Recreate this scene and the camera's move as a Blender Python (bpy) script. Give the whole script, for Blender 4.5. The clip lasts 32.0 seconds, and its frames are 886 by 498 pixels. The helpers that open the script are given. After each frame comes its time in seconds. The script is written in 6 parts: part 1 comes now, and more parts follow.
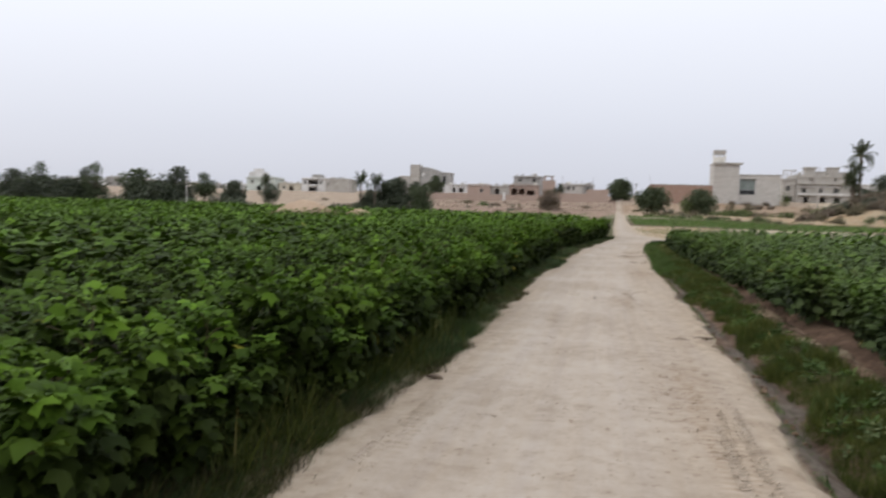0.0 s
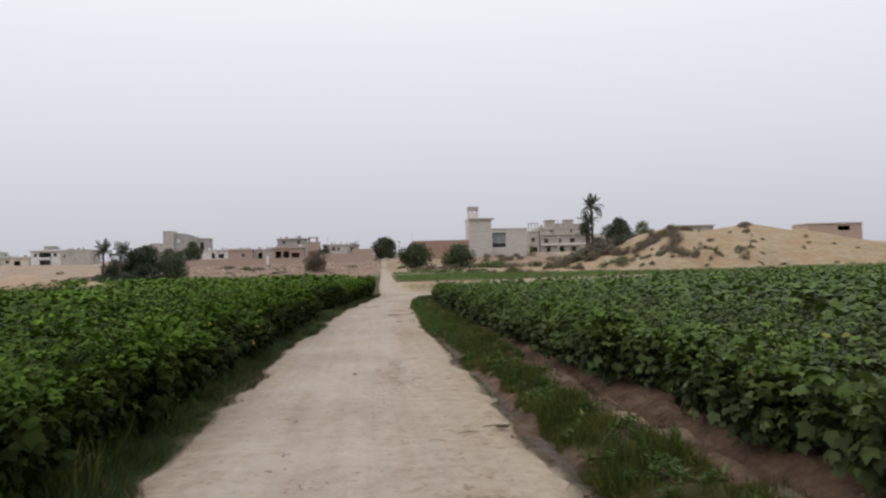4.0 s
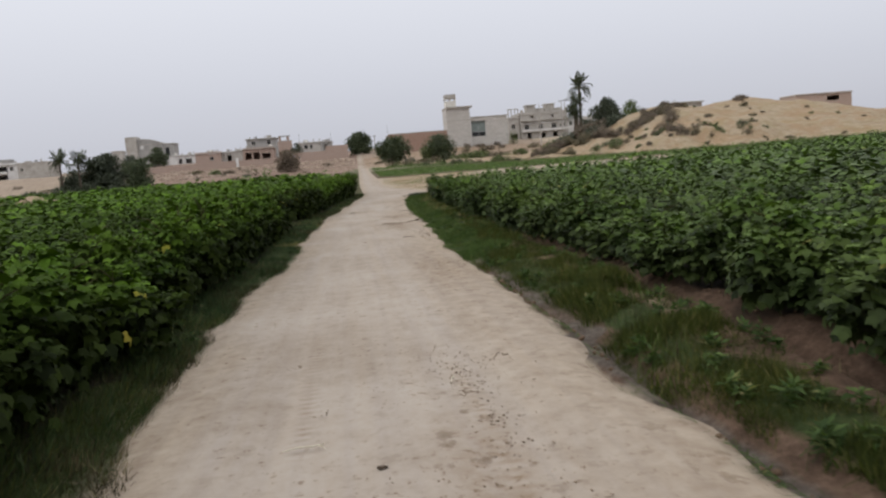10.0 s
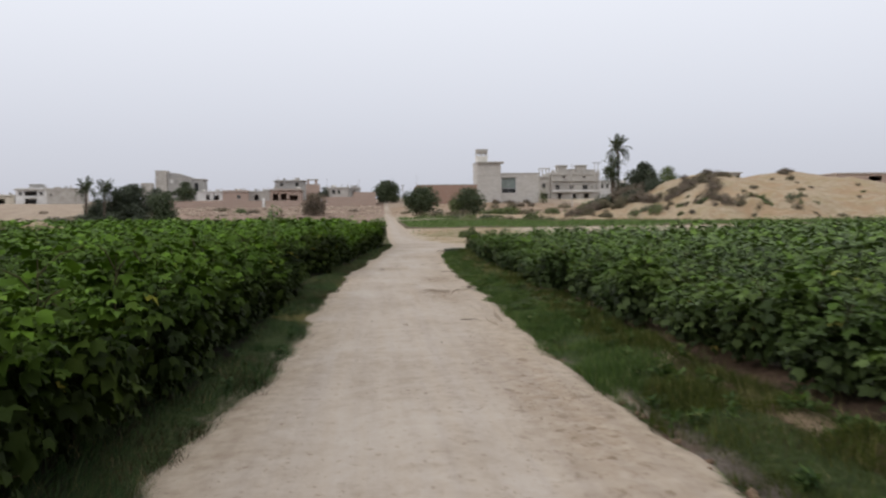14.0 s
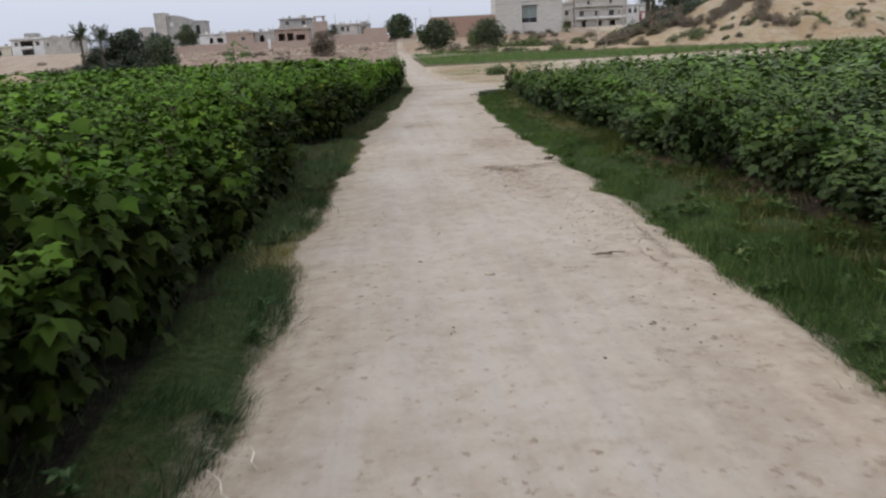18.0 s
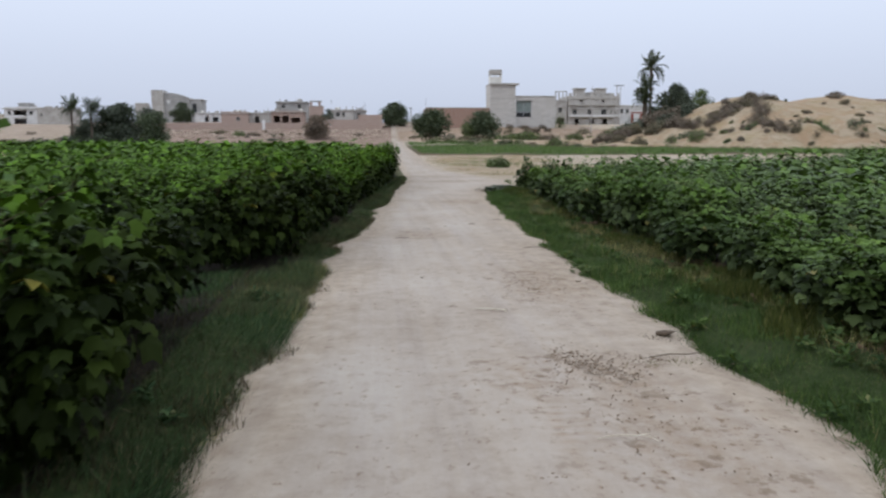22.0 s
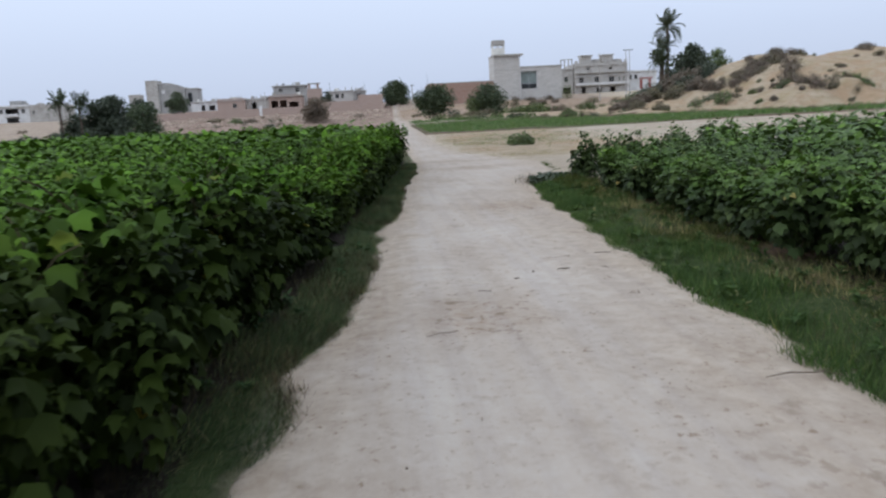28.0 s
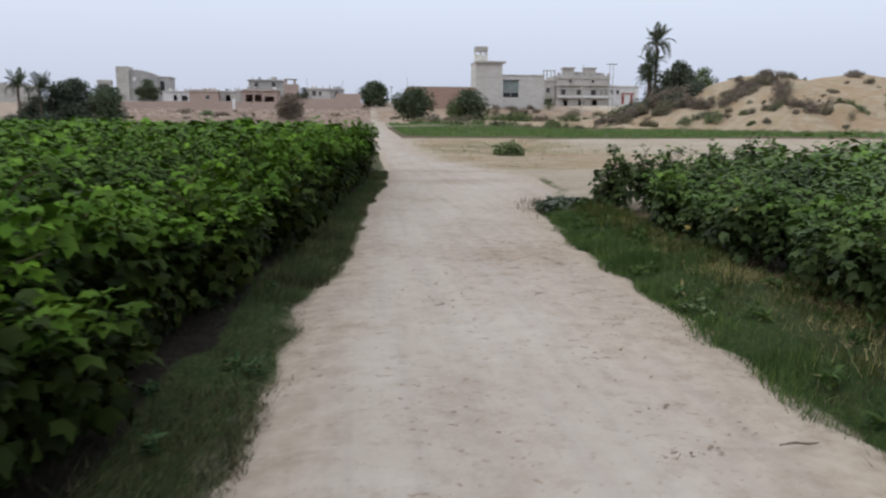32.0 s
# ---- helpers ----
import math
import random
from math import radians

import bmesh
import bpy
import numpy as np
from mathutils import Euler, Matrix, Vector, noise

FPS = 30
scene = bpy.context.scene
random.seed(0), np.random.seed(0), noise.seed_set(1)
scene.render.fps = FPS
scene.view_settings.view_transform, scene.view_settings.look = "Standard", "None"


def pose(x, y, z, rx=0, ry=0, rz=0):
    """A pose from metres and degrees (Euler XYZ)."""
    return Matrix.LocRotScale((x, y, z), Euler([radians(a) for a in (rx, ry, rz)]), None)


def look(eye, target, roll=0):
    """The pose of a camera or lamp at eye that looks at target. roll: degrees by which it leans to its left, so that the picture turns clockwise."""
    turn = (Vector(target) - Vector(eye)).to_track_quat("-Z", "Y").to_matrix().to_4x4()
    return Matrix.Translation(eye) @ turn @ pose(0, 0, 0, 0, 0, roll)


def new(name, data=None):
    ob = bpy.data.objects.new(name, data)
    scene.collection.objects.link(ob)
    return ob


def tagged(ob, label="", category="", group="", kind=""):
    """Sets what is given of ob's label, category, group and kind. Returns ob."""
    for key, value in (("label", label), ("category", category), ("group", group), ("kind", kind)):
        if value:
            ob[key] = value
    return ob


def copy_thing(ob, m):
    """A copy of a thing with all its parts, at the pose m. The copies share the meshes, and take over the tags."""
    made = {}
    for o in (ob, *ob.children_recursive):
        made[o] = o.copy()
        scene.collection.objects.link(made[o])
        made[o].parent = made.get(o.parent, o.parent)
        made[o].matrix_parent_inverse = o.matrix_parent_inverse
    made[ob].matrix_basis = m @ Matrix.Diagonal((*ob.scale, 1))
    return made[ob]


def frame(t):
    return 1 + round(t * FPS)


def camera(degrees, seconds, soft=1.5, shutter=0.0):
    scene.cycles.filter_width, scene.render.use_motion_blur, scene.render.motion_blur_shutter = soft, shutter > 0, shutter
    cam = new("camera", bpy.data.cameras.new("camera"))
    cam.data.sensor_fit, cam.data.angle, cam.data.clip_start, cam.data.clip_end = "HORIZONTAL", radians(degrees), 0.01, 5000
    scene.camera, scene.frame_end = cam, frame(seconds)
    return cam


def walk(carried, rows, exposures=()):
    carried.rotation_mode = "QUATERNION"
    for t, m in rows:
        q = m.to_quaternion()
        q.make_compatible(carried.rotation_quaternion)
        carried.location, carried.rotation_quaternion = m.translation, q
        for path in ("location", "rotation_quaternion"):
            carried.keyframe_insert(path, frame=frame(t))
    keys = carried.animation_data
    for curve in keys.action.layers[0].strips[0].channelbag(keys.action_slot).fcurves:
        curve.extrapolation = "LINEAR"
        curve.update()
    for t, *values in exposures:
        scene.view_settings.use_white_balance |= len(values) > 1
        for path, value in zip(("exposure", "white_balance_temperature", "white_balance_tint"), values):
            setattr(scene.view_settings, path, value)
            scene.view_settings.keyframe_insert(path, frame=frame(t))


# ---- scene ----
cam = camera(64.3, 32.0, soft=2.3, shutter=0.4)
PATH = [
    (0, (0.002, 0.000, 1.615), (-0.438, 1.949, 1.515), 1.7),
    (0.5, (0.008, -0.024, 1.635), (-0.190, 1.966, 1.610), 1.2),
    (1, (-0.017, 0.073, 1.600), (0.053, 2.071, 1.573), -0.6),
    (1.5, (0.023, 0.408, 1.548), (0.186, 2.401, 1.533), -1.4),
    (2, (0.051, 0.890, 1.529), (0.266, 2.876, 1.435), -2.9),
    (2.5, (0.066, 1.402, 1.538), (0.385, 3.372, 1.411), -2.6),
    (3, (0.130, 1.927, 1.540), (0.353, 3.914, 1.524), -1.2),
    (3.5, (0.182, 2.501, 1.536), (0.387, 4.489, 1.589), -1.6),
    (5.5, (0.182, 5.067, 1.514), (0.397, 7.053, 1.603), -1.8),
    (6, (0.158, 5.581, 1.497), (0.349, 7.572, 1.510), -2.2),
    (6.5, (0.158, 6.240, 1.536), (0.336, 8.232, 1.483), -3.0),
    (7, (0.221, 6.909, 1.533), (0.273, 8.907, 1.465), -1.0),
    (7.5, (0.185, 7.593, 1.550), (0.273, 9.588, 1.438), -3.1),
    (8, (0.134, 8.244, 1.541), (0.198, 10.243, 1.515), -3.9),
    (8.5, (0.117, 8.881, 1.535), (0.251, 10.877, 1.546), -3.2),
    (9, (0.035, 9.544, 1.552), (0.185, 11.537, 1.468), -3.6),
    (9.5, (-0.026, 10.225, 1.561), (0.053, 12.219, 1.431), -2.1),
    (10, (-0.145, 10.865, 1.538), (0.107, 12.836, 1.307), -4.7),
    (10.5, (-0.203, 11.502, 1.517), (-0.028, 13.487, 1.349), -3.7),
    (11, (-0.259, 12.222, 1.493), (-0.049, 14.210, 1.410), -3.6),
    (11.5, (-0.345, 12.868, 1.551), (-0.107, 14.845, 1.363), -4.5),
    (12, (-0.412, 13.524, 1.566), (-0.250, 15.513, 1.424), -4.2),
    (12.5, (-0.452, 14.196, 1.580), (-0.249, 16.168, 1.318), -4.2),
    (13, (-0.411, 14.778, 1.545), (-0.211, 16.762, 1.386), -2.1),
    (13.5, (-0.422, 15.498, 1.564), (-0.129, 17.474, 1.473), -1.0),
    (14, (-0.354, 16.168, 1.526), (-0.151, 18.156, 1.448), -0.7),
    (14.5, (-0.429, 17.073, 1.523), (-0.333, 19.070, 1.467), -0.3),
    (16.5, (-0.478, 19.795, 1.483), (-0.312, 21.783, 1.354), 0.1),
    (17, (-0.543, 20.390, 1.542), (-0.395, 22.372, 1.320), -0.5),
    (17.5, (-0.552, 20.955, 1.589), (-0.356, 22.906, 1.194), -2.2),
    (18, (-0.544, 21.546, 1.580), (-0.412, 23.471, 1.057), -3.0),
    (18.5, (-0.436, 22.162, 1.577), (-0.073, 24.074, 1.116), -1.5),
    (19, (-0.415, 22.753, 1.609), (-0.068, 24.683, 1.213), -2.0),
    (19.5, (-0.420, 23.395, 1.595), (-0.130, 25.334, 1.199), 0.1),
    (20, (-0.470, 24.096, 1.605), (-0.307, 26.034, 1.136), -1.9),
    (20.5, (-0.453, 24.808, 1.575), (-0.394, 26.743, 1.072), -1.9),
    (21, (-0.496, 25.515, 1.557), (-0.348, 27.446, 1.060), -2.1),
    (21.5, (-0.472, 26.183, 1.562), (-0.444, 28.162, 1.275), -1.5),
    (22, (-0.431, 26.791, 1.526), (-0.248, 28.762, 1.240), -0.1),
    (22.5, (-0.423, 27.395, 1.538), (-0.228, 29.344, 1.134), -4.1),
    (23, (-0.380, 28.006, 1.563), (-0.255, 29.952, 1.120), -4.7),
    (23.5, (-0.383, 28.643, 1.552), (-0.153, 30.583, 1.124), -4.7),
    (24, (-0.395, 29.214, 1.536), (-0.223, 31.175, 1.180), -3.1),
    (24.5, (-0.358, 29.646, 1.501), (-0.223, 31.604, 1.116), -4.0),
    (26.5, (-0.434, 31.625, 1.532), (-0.275, 33.556, 1.037), -3.2),
    (27, (-0.497, 32.181, 1.490), (-0.435, 34.119, 1.000), -3.3),
    (27.5, (-0.470, 32.774, 1.552), (-0.347, 34.707, 1.056), -3.8),
    (28, (-0.414, 33.394, 1.578), (-0.256, 35.357, 1.230), -3.1),
    (28.5, (-0.420, 34.071, 1.561), (-0.105, 36.005, 1.160), -2.5),
    (29, (-0.400, 34.691, 1.528), (-0.193, 36.656, 1.222), -1.5),
    (29.5, (-0.344, 35.311, 1.493), (-0.080, 37.276, 1.231), 0.6),
    (30, (-0.274, 35.906, 1.524), (0.005, 37.849, 1.142), 0.3),
    (30.5, (-0.220, 36.537, 1.542), (-0.011, 38.483, 1.132), -0.7),
    (31, (-0.207, 37.140, 1.555), (-0.017, 39.075, 1.087), -2.0),
    (31.5, (-0.112, 37.694, 1.536), (0.045, 39.663, 1.220), -1.2),
    (32, (-0.010, 38.292, 1.493), (0.228, 40.250, 1.157), 0.2),
]
walk(cam, [(t, look(eye, target, roll)) for t, eye, target, roll in PATH],
     exposures=[(0.0, 0.1, 6500, 10), (1.0, -0.1, 6660, 11), (3.0, -0.12, 6680, 11), (5.5, -0.14, 6640, 10), (8.0, -0.14, 6600, 10), (14.0, -0.07, 6520, 10), (17.5, 0.02, 6350, 10), (19.0, 0.08, 5850, 9), (20.0, 0.05, 5850, 9), (21.0, 0.12, 5750, 8), (22.0, 0.0, 5900, 9),
                (25.0, -0.02, 5900, 9), (26.5, -0.02, 5650, 9), (27.0, -0.04, 5600, 9), (28.0, 0.02, 5650, 8), (29.0, 0.05, 5900, 9), (32.0, 0.02, 6000, 9)])

# ---- world and sun ----
world = bpy.data.worlds.new("hazy_sky")
scene.world = world
world.use_nodes = True
wn, wl = world.node_tree.nodes, world.node_tree.links
wn.clear()
w_out = wn.new("ShaderNodeOutputWorld")
w_bg = wn.new("ShaderNodeBackground")
w_sky = wn.new("ShaderNodeTexSky")
w_sky.sky_type = "NISHITA"
w_sky.sun_disc = False
w_sky.sun_elevation = radians(31)
w_sky.sun_rotation = radians(-100)
w_sky.air_density, w_sky.dust_density, w_sky.ozone_density = 1.0, 5.0, 1.0
w_coord = wn.new("ShaderNodeTexCoord")
w_sep = wn.new("ShaderNodeSeparateXYZ")
w_ramp = wn.new("ShaderNodeValToRGB")
w_ramp.color_ramp.elements[0].position = 0.0
w_ramp.color_ramp.elements[0].color = (0.178, 0.183, 0.206, 1)
w_ramp.color_ramp.elements[1].position = 1.0
w_ramp.color_ramp.elements[1].color = (0.53, 0.53, 0.53, 1)
for p, c in ((0.10, (0.198, 0.205, 0.231)), (0.30, (0.262, 0.271, 0.296)), (0.55, (0.355, 0.362, 0.378))):
    e = w_ramp.color_ramp.elements.new(p)
    e.color = (*c, 1)
w_hs = wn.new("ShaderNodeHueSaturation")
w_hs.inputs["Saturation"].default_value = 0.3
w_hs.inputs["Value"].default_value = 0.06
w_mul = wn.new("ShaderNodeMix")
w_mul.data_type = "RGBA"
w_mul.inputs[0].default_value = 0.12
wl.new(w_coord.outputs["Generated"], w_sep.inputs[0])
wl.new(w_sep.outputs["Z"], w_ramp.inputs[0])
wl.new(w_sky.outputs[0], w_hs.inputs["Color"])
wl.new(w_ramp.outputs[0], w_mul.inputs[6])
wl.new(w_hs.outputs[0], w_mul.inputs[7])
wl.new(w_mul.outputs[2], w_bg.inputs[0])
w_bg.inputs[1].default_value = 3.5
wl.new(w_bg.outputs[0], w_out.inputs[0])

sun_data = bpy.data.lights.new("sun", "SUN")
sun_data.energy = 0.4
sun_data.angle = radians(25)
sun_data.color = (1.0, 0.95, 0.88)
sun = new("sun", sun_data)
sun.matrix_world = look((-60, -15, 38), (0, 10, 0))


# ---- materials ----
def material(name, rough=0.9, spec=0.25):
    m = bpy.data.materials.new(name)
    m.use_nodes = True
    nt = m.node_tree
    b = nt.nodes["Principled BSDF"]
    b.inputs["Roughness"].default_value = rough
    b.inputs["Specular IOR Level"].default_value = spec
    return m, nt, b


def n_noise(nt, scale, detail=6.0, rough=0.6, vec=None):
    n = nt.nodes.new("ShaderNodeTexNoise")
    n.inputs["Scale"].default_value = scale
    n.inputs["Detail"].default_value = detail
    n.inputs["Roughness"].default_value = rough
    if vec is not None:
        nt.links.new(vec, n.inputs["Vector"])
    return n.outputs[0]


def n_ramp(nt, fac, stops):
    r = nt.nodes.new("ShaderNodeValToRGB")
    el = r.color_ramp.elements
    el[0].position, el[0].color = stops[0][0], (*stops[0][1], 1)
    el[1].position, el[1].color = stops[-1][0], (*stops[-1][1], 1)
    for p, c in stops[1:-1]:
        el.new(p).color = (*c, 1)
    nt.links.new(fac, r.inputs[0])
    return r.outputs[0]


def n_mix(nt, fac, a, b, blend="MIX"):
    m = nt.nodes.new("ShaderNodeMix")
    m.data_type, m.blend_type = "RGBA", blend
    for sock, v in ((m.inputs[0], fac), (m.inputs[6], a), (m.inputs[7], b)):
        if isinstance(v, (int, float)):
            sock.default_value = v
        elif isinstance(v, tuple):
            sock.default_value = (*v, 1)
        else:
            nt.links.new(v, sock)
    return m.outputs[2]


def n_math(nt, op, a, b=0.0):
    m = nt.nodes.new("ShaderNodeMath")
    m.operation = op
    m.use_clamp = False
    for sock, v in ((m.inputs[0], a), (m.inputs[1], b)):
        if isinstance(v, (int, float)):
            sock.default_value = v
        else:
            nt.links.new(v, sock)
    return m.outputs[0]


def n_bump(nt, b, height, strength, dist):
    n = nt.nodes.new("ShaderNodeBump")
    n.inputs["Strength"].default_value = strength
    n.inputs["Distance"].default_value = dist
    nt.links.new(height, n.inputs["Height"])
    nt.links.new(n.outputs[0], b.inputs["Normal"])


def n_pos(nt):
    return nt.nodes.new("ShaderNodeNewGeometry").outputs["Position"]


def n_attr(nt, name):
    a = nt.nodes.new("ShaderNodeAttribute")
    a.attribute_name = name
    return a.outputs["Fac"]


def rough_surface(name, dark, mid, light, scale=1.0, fine=12.0, bump=0.4, dist=0.02, rough=0.92, stain=None):
    """A mineral surface: two scales of variation, and stains with a shape of their own."""
    m, nt, b = material(name, rough, 0.2)
    pos = n_pos(nt)
    big = n_noise(nt, scale, 4, 0.55, pos)
    small = n_noise(nt, fine, 8, 0.7, pos)
    f = n_math(nt, "ADD", n_math(nt, "MULTIPLY", big, 0.65), n_math(nt, "MULTIPLY", small, 0.35))
    c = n_ramp(nt, f, [(0.32, dark), (0.5, mid), (0.68, light)])
    if stain:
        s = n_ramp(nt, n_noise(nt, scale * 2.3, 5, 0.65, pos), [(0.52, (0, 0, 0)), (0.70, (1, 1, 1))])
        c = n_mix(nt, n_math(nt, "MULTIPLY", s, 0.6), c, stain)
    nt.links.new(c, b.inputs["Base Color"])
    n_bump(nt, b, small, bump, dist)
    return m


def block_wall(name, a, bcol, mortar, scale=1.0, bw=0.4, bh=0.2, weather=(0.2, 0.17, 0.15)):
    """Masonry in courses, weathered in patches."""
    m, nt, b = material(name, 0.92, 0.15)
    pos = n_pos(nt)
    mp = nt.nodes.new("ShaderNodeMapping")
    mp.inputs["Rotation"].default_value = (radians(90), 0, 0)
    nt.links.new(pos, mp.inputs["Vector"])
    br = nt.nodes.new("ShaderNodeTexBrick")
    nt.links.new(mp.outputs[0], br.inputs["Vector"])
    br.inputs["Color1"].default_value = (*a, 1)
    br.inputs["Color2"].default_value = (*bcol, 1)
    br.inputs["Mortar"].default_value = (*mortar, 1)
    br.inputs["Scale"].default_value = scale
    br.inputs["Mortar Size"].default_value = 0.02
    br.inputs["Brick Width"].default_value = bw
    br.inputs["Row Height"].default_value = bh
    w = n_ramp(nt, n_noise(nt, 0.35, 7, 0.7, pos), [(0.45, (0, 0, 0)), (0.75, (1, 1, 1))])
    c = n_mix(nt, n_math(nt, "MULTIPLY", w, 0.55), br.outputs["Color"], weather)
    g = n_ramp(nt, n_noise(nt, 2.5, 6, 0.7, pos), [(0.3, (0.82, 0.82, 0.82)), (0.7, (1.1, 1.1, 1.1))])
    nt.links.new(n_mix(nt, 1.0, c, g, "MULTIPLY"), b.inputs["Base Color"])
    n_bump(nt, b, br.outputs["Fac"], 0.3, -0.02)
    return m


def leafy(name, dark, mid, light, yellow=None, rough=0.5, spec=0.35, trans=0.3, share=0.93, young=None, grain=1.3):
    """Leaves: every leaf has its own shade, and light comes through."""
    m, nt, b = material(name, rough, spec)
    g = nt.nodes.new("ShaderNodeNewGeometry")
    stops = [(0.0, dark), (0.5, mid), (share, light)]
    if yellow:
        stops.append((1.0, yellow))
    c = n_ramp(nt, g.outputs["Random Per Island"], stops)
    v = n_ramp(nt, n_noise(nt, grain, 4, 0.6, g.outputs["Position"]), [(0.32, (0.62, 0.68, 0.62)), (0.68, (1.32, 1.22, 1.15))])
    # One tone for pale young leaves and for painted sky light.
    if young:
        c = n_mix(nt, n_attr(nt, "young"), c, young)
    c = n_mix(nt, 1.0, c, v, "MULTIPLY")
    nt.links.new(c, b.inputs["Base Color"])
    t = nt.nodes.new("ShaderNodeBsdfTranslucent")
    nt.links.new(n_mix(nt, 1.0, c, (1.3, 1.4, 0.7), "MULTIPLY"), t.inputs["Color"])
    mx = nt.nodes.new("ShaderNodeMixShader")
    mx.inputs[0].default_value = trans
    nt.links.new(b.outputs[0], mx.inputs[1])
    nt.links.new(t.outputs[0], mx.inputs[2])
    nt.links.new(mx.outputs[0], nt.nodes["Material Output"].inputs["Surface"])
    return m


# Near-black body carries the canopy's inner shade, the young tone its sky-lit top.
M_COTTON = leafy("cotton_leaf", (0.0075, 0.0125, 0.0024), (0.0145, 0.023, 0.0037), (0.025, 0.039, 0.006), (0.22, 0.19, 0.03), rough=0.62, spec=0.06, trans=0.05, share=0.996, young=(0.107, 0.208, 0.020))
# Dusty leaf of the right field; flank shade and sky-lit tops painted likewise.
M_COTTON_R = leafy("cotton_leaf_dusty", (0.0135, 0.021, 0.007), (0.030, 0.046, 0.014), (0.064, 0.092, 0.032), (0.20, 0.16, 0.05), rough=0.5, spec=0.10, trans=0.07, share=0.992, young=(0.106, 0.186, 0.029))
# Left verge grass, darkened to carry the shade of the tall cotton.
M_GRASS_SHADE = leafy("grass_blade", (0.019, 0.037, 0.018), (0.041, 0.075, 0.034), (0.092, 0.138, 0.064), (0.18, 0.155, 0.085), rough=0.75, spec=0.06, trans=0.2, share=0.95)
M_GRASS_PALE = leafy("pale_grass_blade", (0.038, 0.054, 0.027), (0.075, 0.100, 0.050), (0.135, 0.155, 0.085), (0.26, 0.23, 0.14), rough=0.75, spec=0.06, trans=0.25, share=0.9)
# Right verge grass: the same kind without that shade in its colour.
M_GRASS_LIT = leafy("lit_grass_blade", (0.031, 0.056, 0.020), (0.057, 0.095, 0.032), (0.098, 0.146, 0.050), (0.20, 0.18, 0.09), rough=0.7, spec=0.1, trans=0.3, share=0.95)
M_GRASS_WARM = leafy("warm_grass_blade", (0.026, 0.036, 0.010), (0.047, 0.060, 0.017), (0.085, 0.098, 0.03), (0.19, 0.16, 0.07), rough=0.7, spec=0.08, trans=0.25, share=0.93)
M_DRYGRASS = leafy("dry_grass_blade", (0.10, 0.10, 0.04), (0.2, 0.18, 0.08), (0.32, 0.28, 0.14), (0.42, 0.37, 0.2), rough=0.7, trans=0.2)
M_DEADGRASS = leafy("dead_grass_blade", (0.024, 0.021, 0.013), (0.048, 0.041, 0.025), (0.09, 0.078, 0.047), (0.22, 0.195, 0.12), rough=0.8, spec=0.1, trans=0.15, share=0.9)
M_FIELDGRASS = leafy("young_crop_blade", (0.055, 0.105, 0.03), (0.085, 0.145, 0.04), (0.125, 0.19, 0.06), (0.22, 0.22, 0.1), rough=0.6, trans=0.25)
# The next four leaf colours are paled to carry distance haze.
M_TREE = leafy("tree_leaf", (0.046, 0.062, 0.036), (0.060, 0.080, 0.043), (0.080, 0.104, 0.056), rough=0.7, trans=0.15)
M_TREE_DARK = leafy("dark_tree_leaf", (0.042, 0.054, 0.040), (0.056, 0.070, 0.049), (0.072, 0.088, 0.060), rough=0.7, trans=0.12)
M_TREE_DRY = leafy("dry_shrub_leaf", (0.11, 0.088, 0.072), (0.14, 0.112, 0.092), (0.172, 0.14, 0.115), rough=0.8, trans=0.1)
M_SHRUB = leafy("hazed_shrub_leaf", (0.092, 0.08, 0.054), (0.125, 0.109, 0.073), (0.16, 0.138, 0.092), rough=0.8, trans=0.1)
M_SHRUB_G = leafy("green_shrub_leaf", (0.05, 0.075, 0.03), (0.08, 0.11, 0.04), (0.13, 0.16, 0.06), rough=0.7, trans=0.15)
M_PALM = leafy("palm_leaf", (0.05, 0.065, 0.04), (0.075, 0.095, 0.055), (0.11, 0.13, 0.075), rough=0.6, trans=0.1)
M_BARK = rough_surface("bark", (0.07, 0.05, 0.04), (0.12, 0.09, 0.07), (0.19, 0.15, 0.12), 2.0, 14, 0.6, 0.03)
M_WEED = leafy("dusty_weed_leaf", (0.05, 0.075, 0.035), (0.09, 0.125, 0.06), (0.17, 0.20, 0.11), rough=0.8, spec=0.1, trans=0.15)
M_STEM = rough_surface("cotton_stem", (0.03, 0.028, 0.016), (0.06, 0.05, 0.025), (0.09, 0.085, 0.035), 6.0, 30, 0.3, 0.004)
M_SAND = rough_surface("dune_sand", (0.25, 0.178, 0.125), (0.34, 0.25, 0.18), (0.42, 0.325, 0.24), 0.10, 1.6, 0.7, 0.25, stain=(0.30, 0.19, 0.115))
M_RUBBLE = rough_surface("rubble", (0.2, 0.148, 0.115), (0.31, 0.24, 0.19), (0.42, 0.34, 0.275), 0.6, 4, 0.6, 0.05)
M_CLOD = rough_surface("clod", (0.26, 0.2, 0.15), (0.38, 0.31, 0.24), (0.5, 0.43, 0.34), 8, 40, 0.5, 0.005)
M_EARTH = rough_surface("crumbled_earth", (0.07, 0.046, 0.03), (0.125, 0.083, 0.055), (0.2, 0.138, 0.093), 6, 40, 0.5, 0.005)
M_FLAKE = rough_surface("churned_crumbs", (0.14, 0.1, 0.068), (0.24, 0.18, 0.13), (0.4, 0.33, 0.26), 30, 60, 0.3, 0.003)
M_STRAW = rough_surface("straw", (0.36, 0.31, 0.23), (0.5, 0.45, 0.36), (0.6, 0.56, 0.47), 9, 40, 0.3, 0.002)
M_TWIG = rough_surface("twig", (0.05, 0.035, 0.025), (0.10, 0.075, 0.055), (0.18, 0.14, 0.1), 9, 40, 0.3, 0.002)
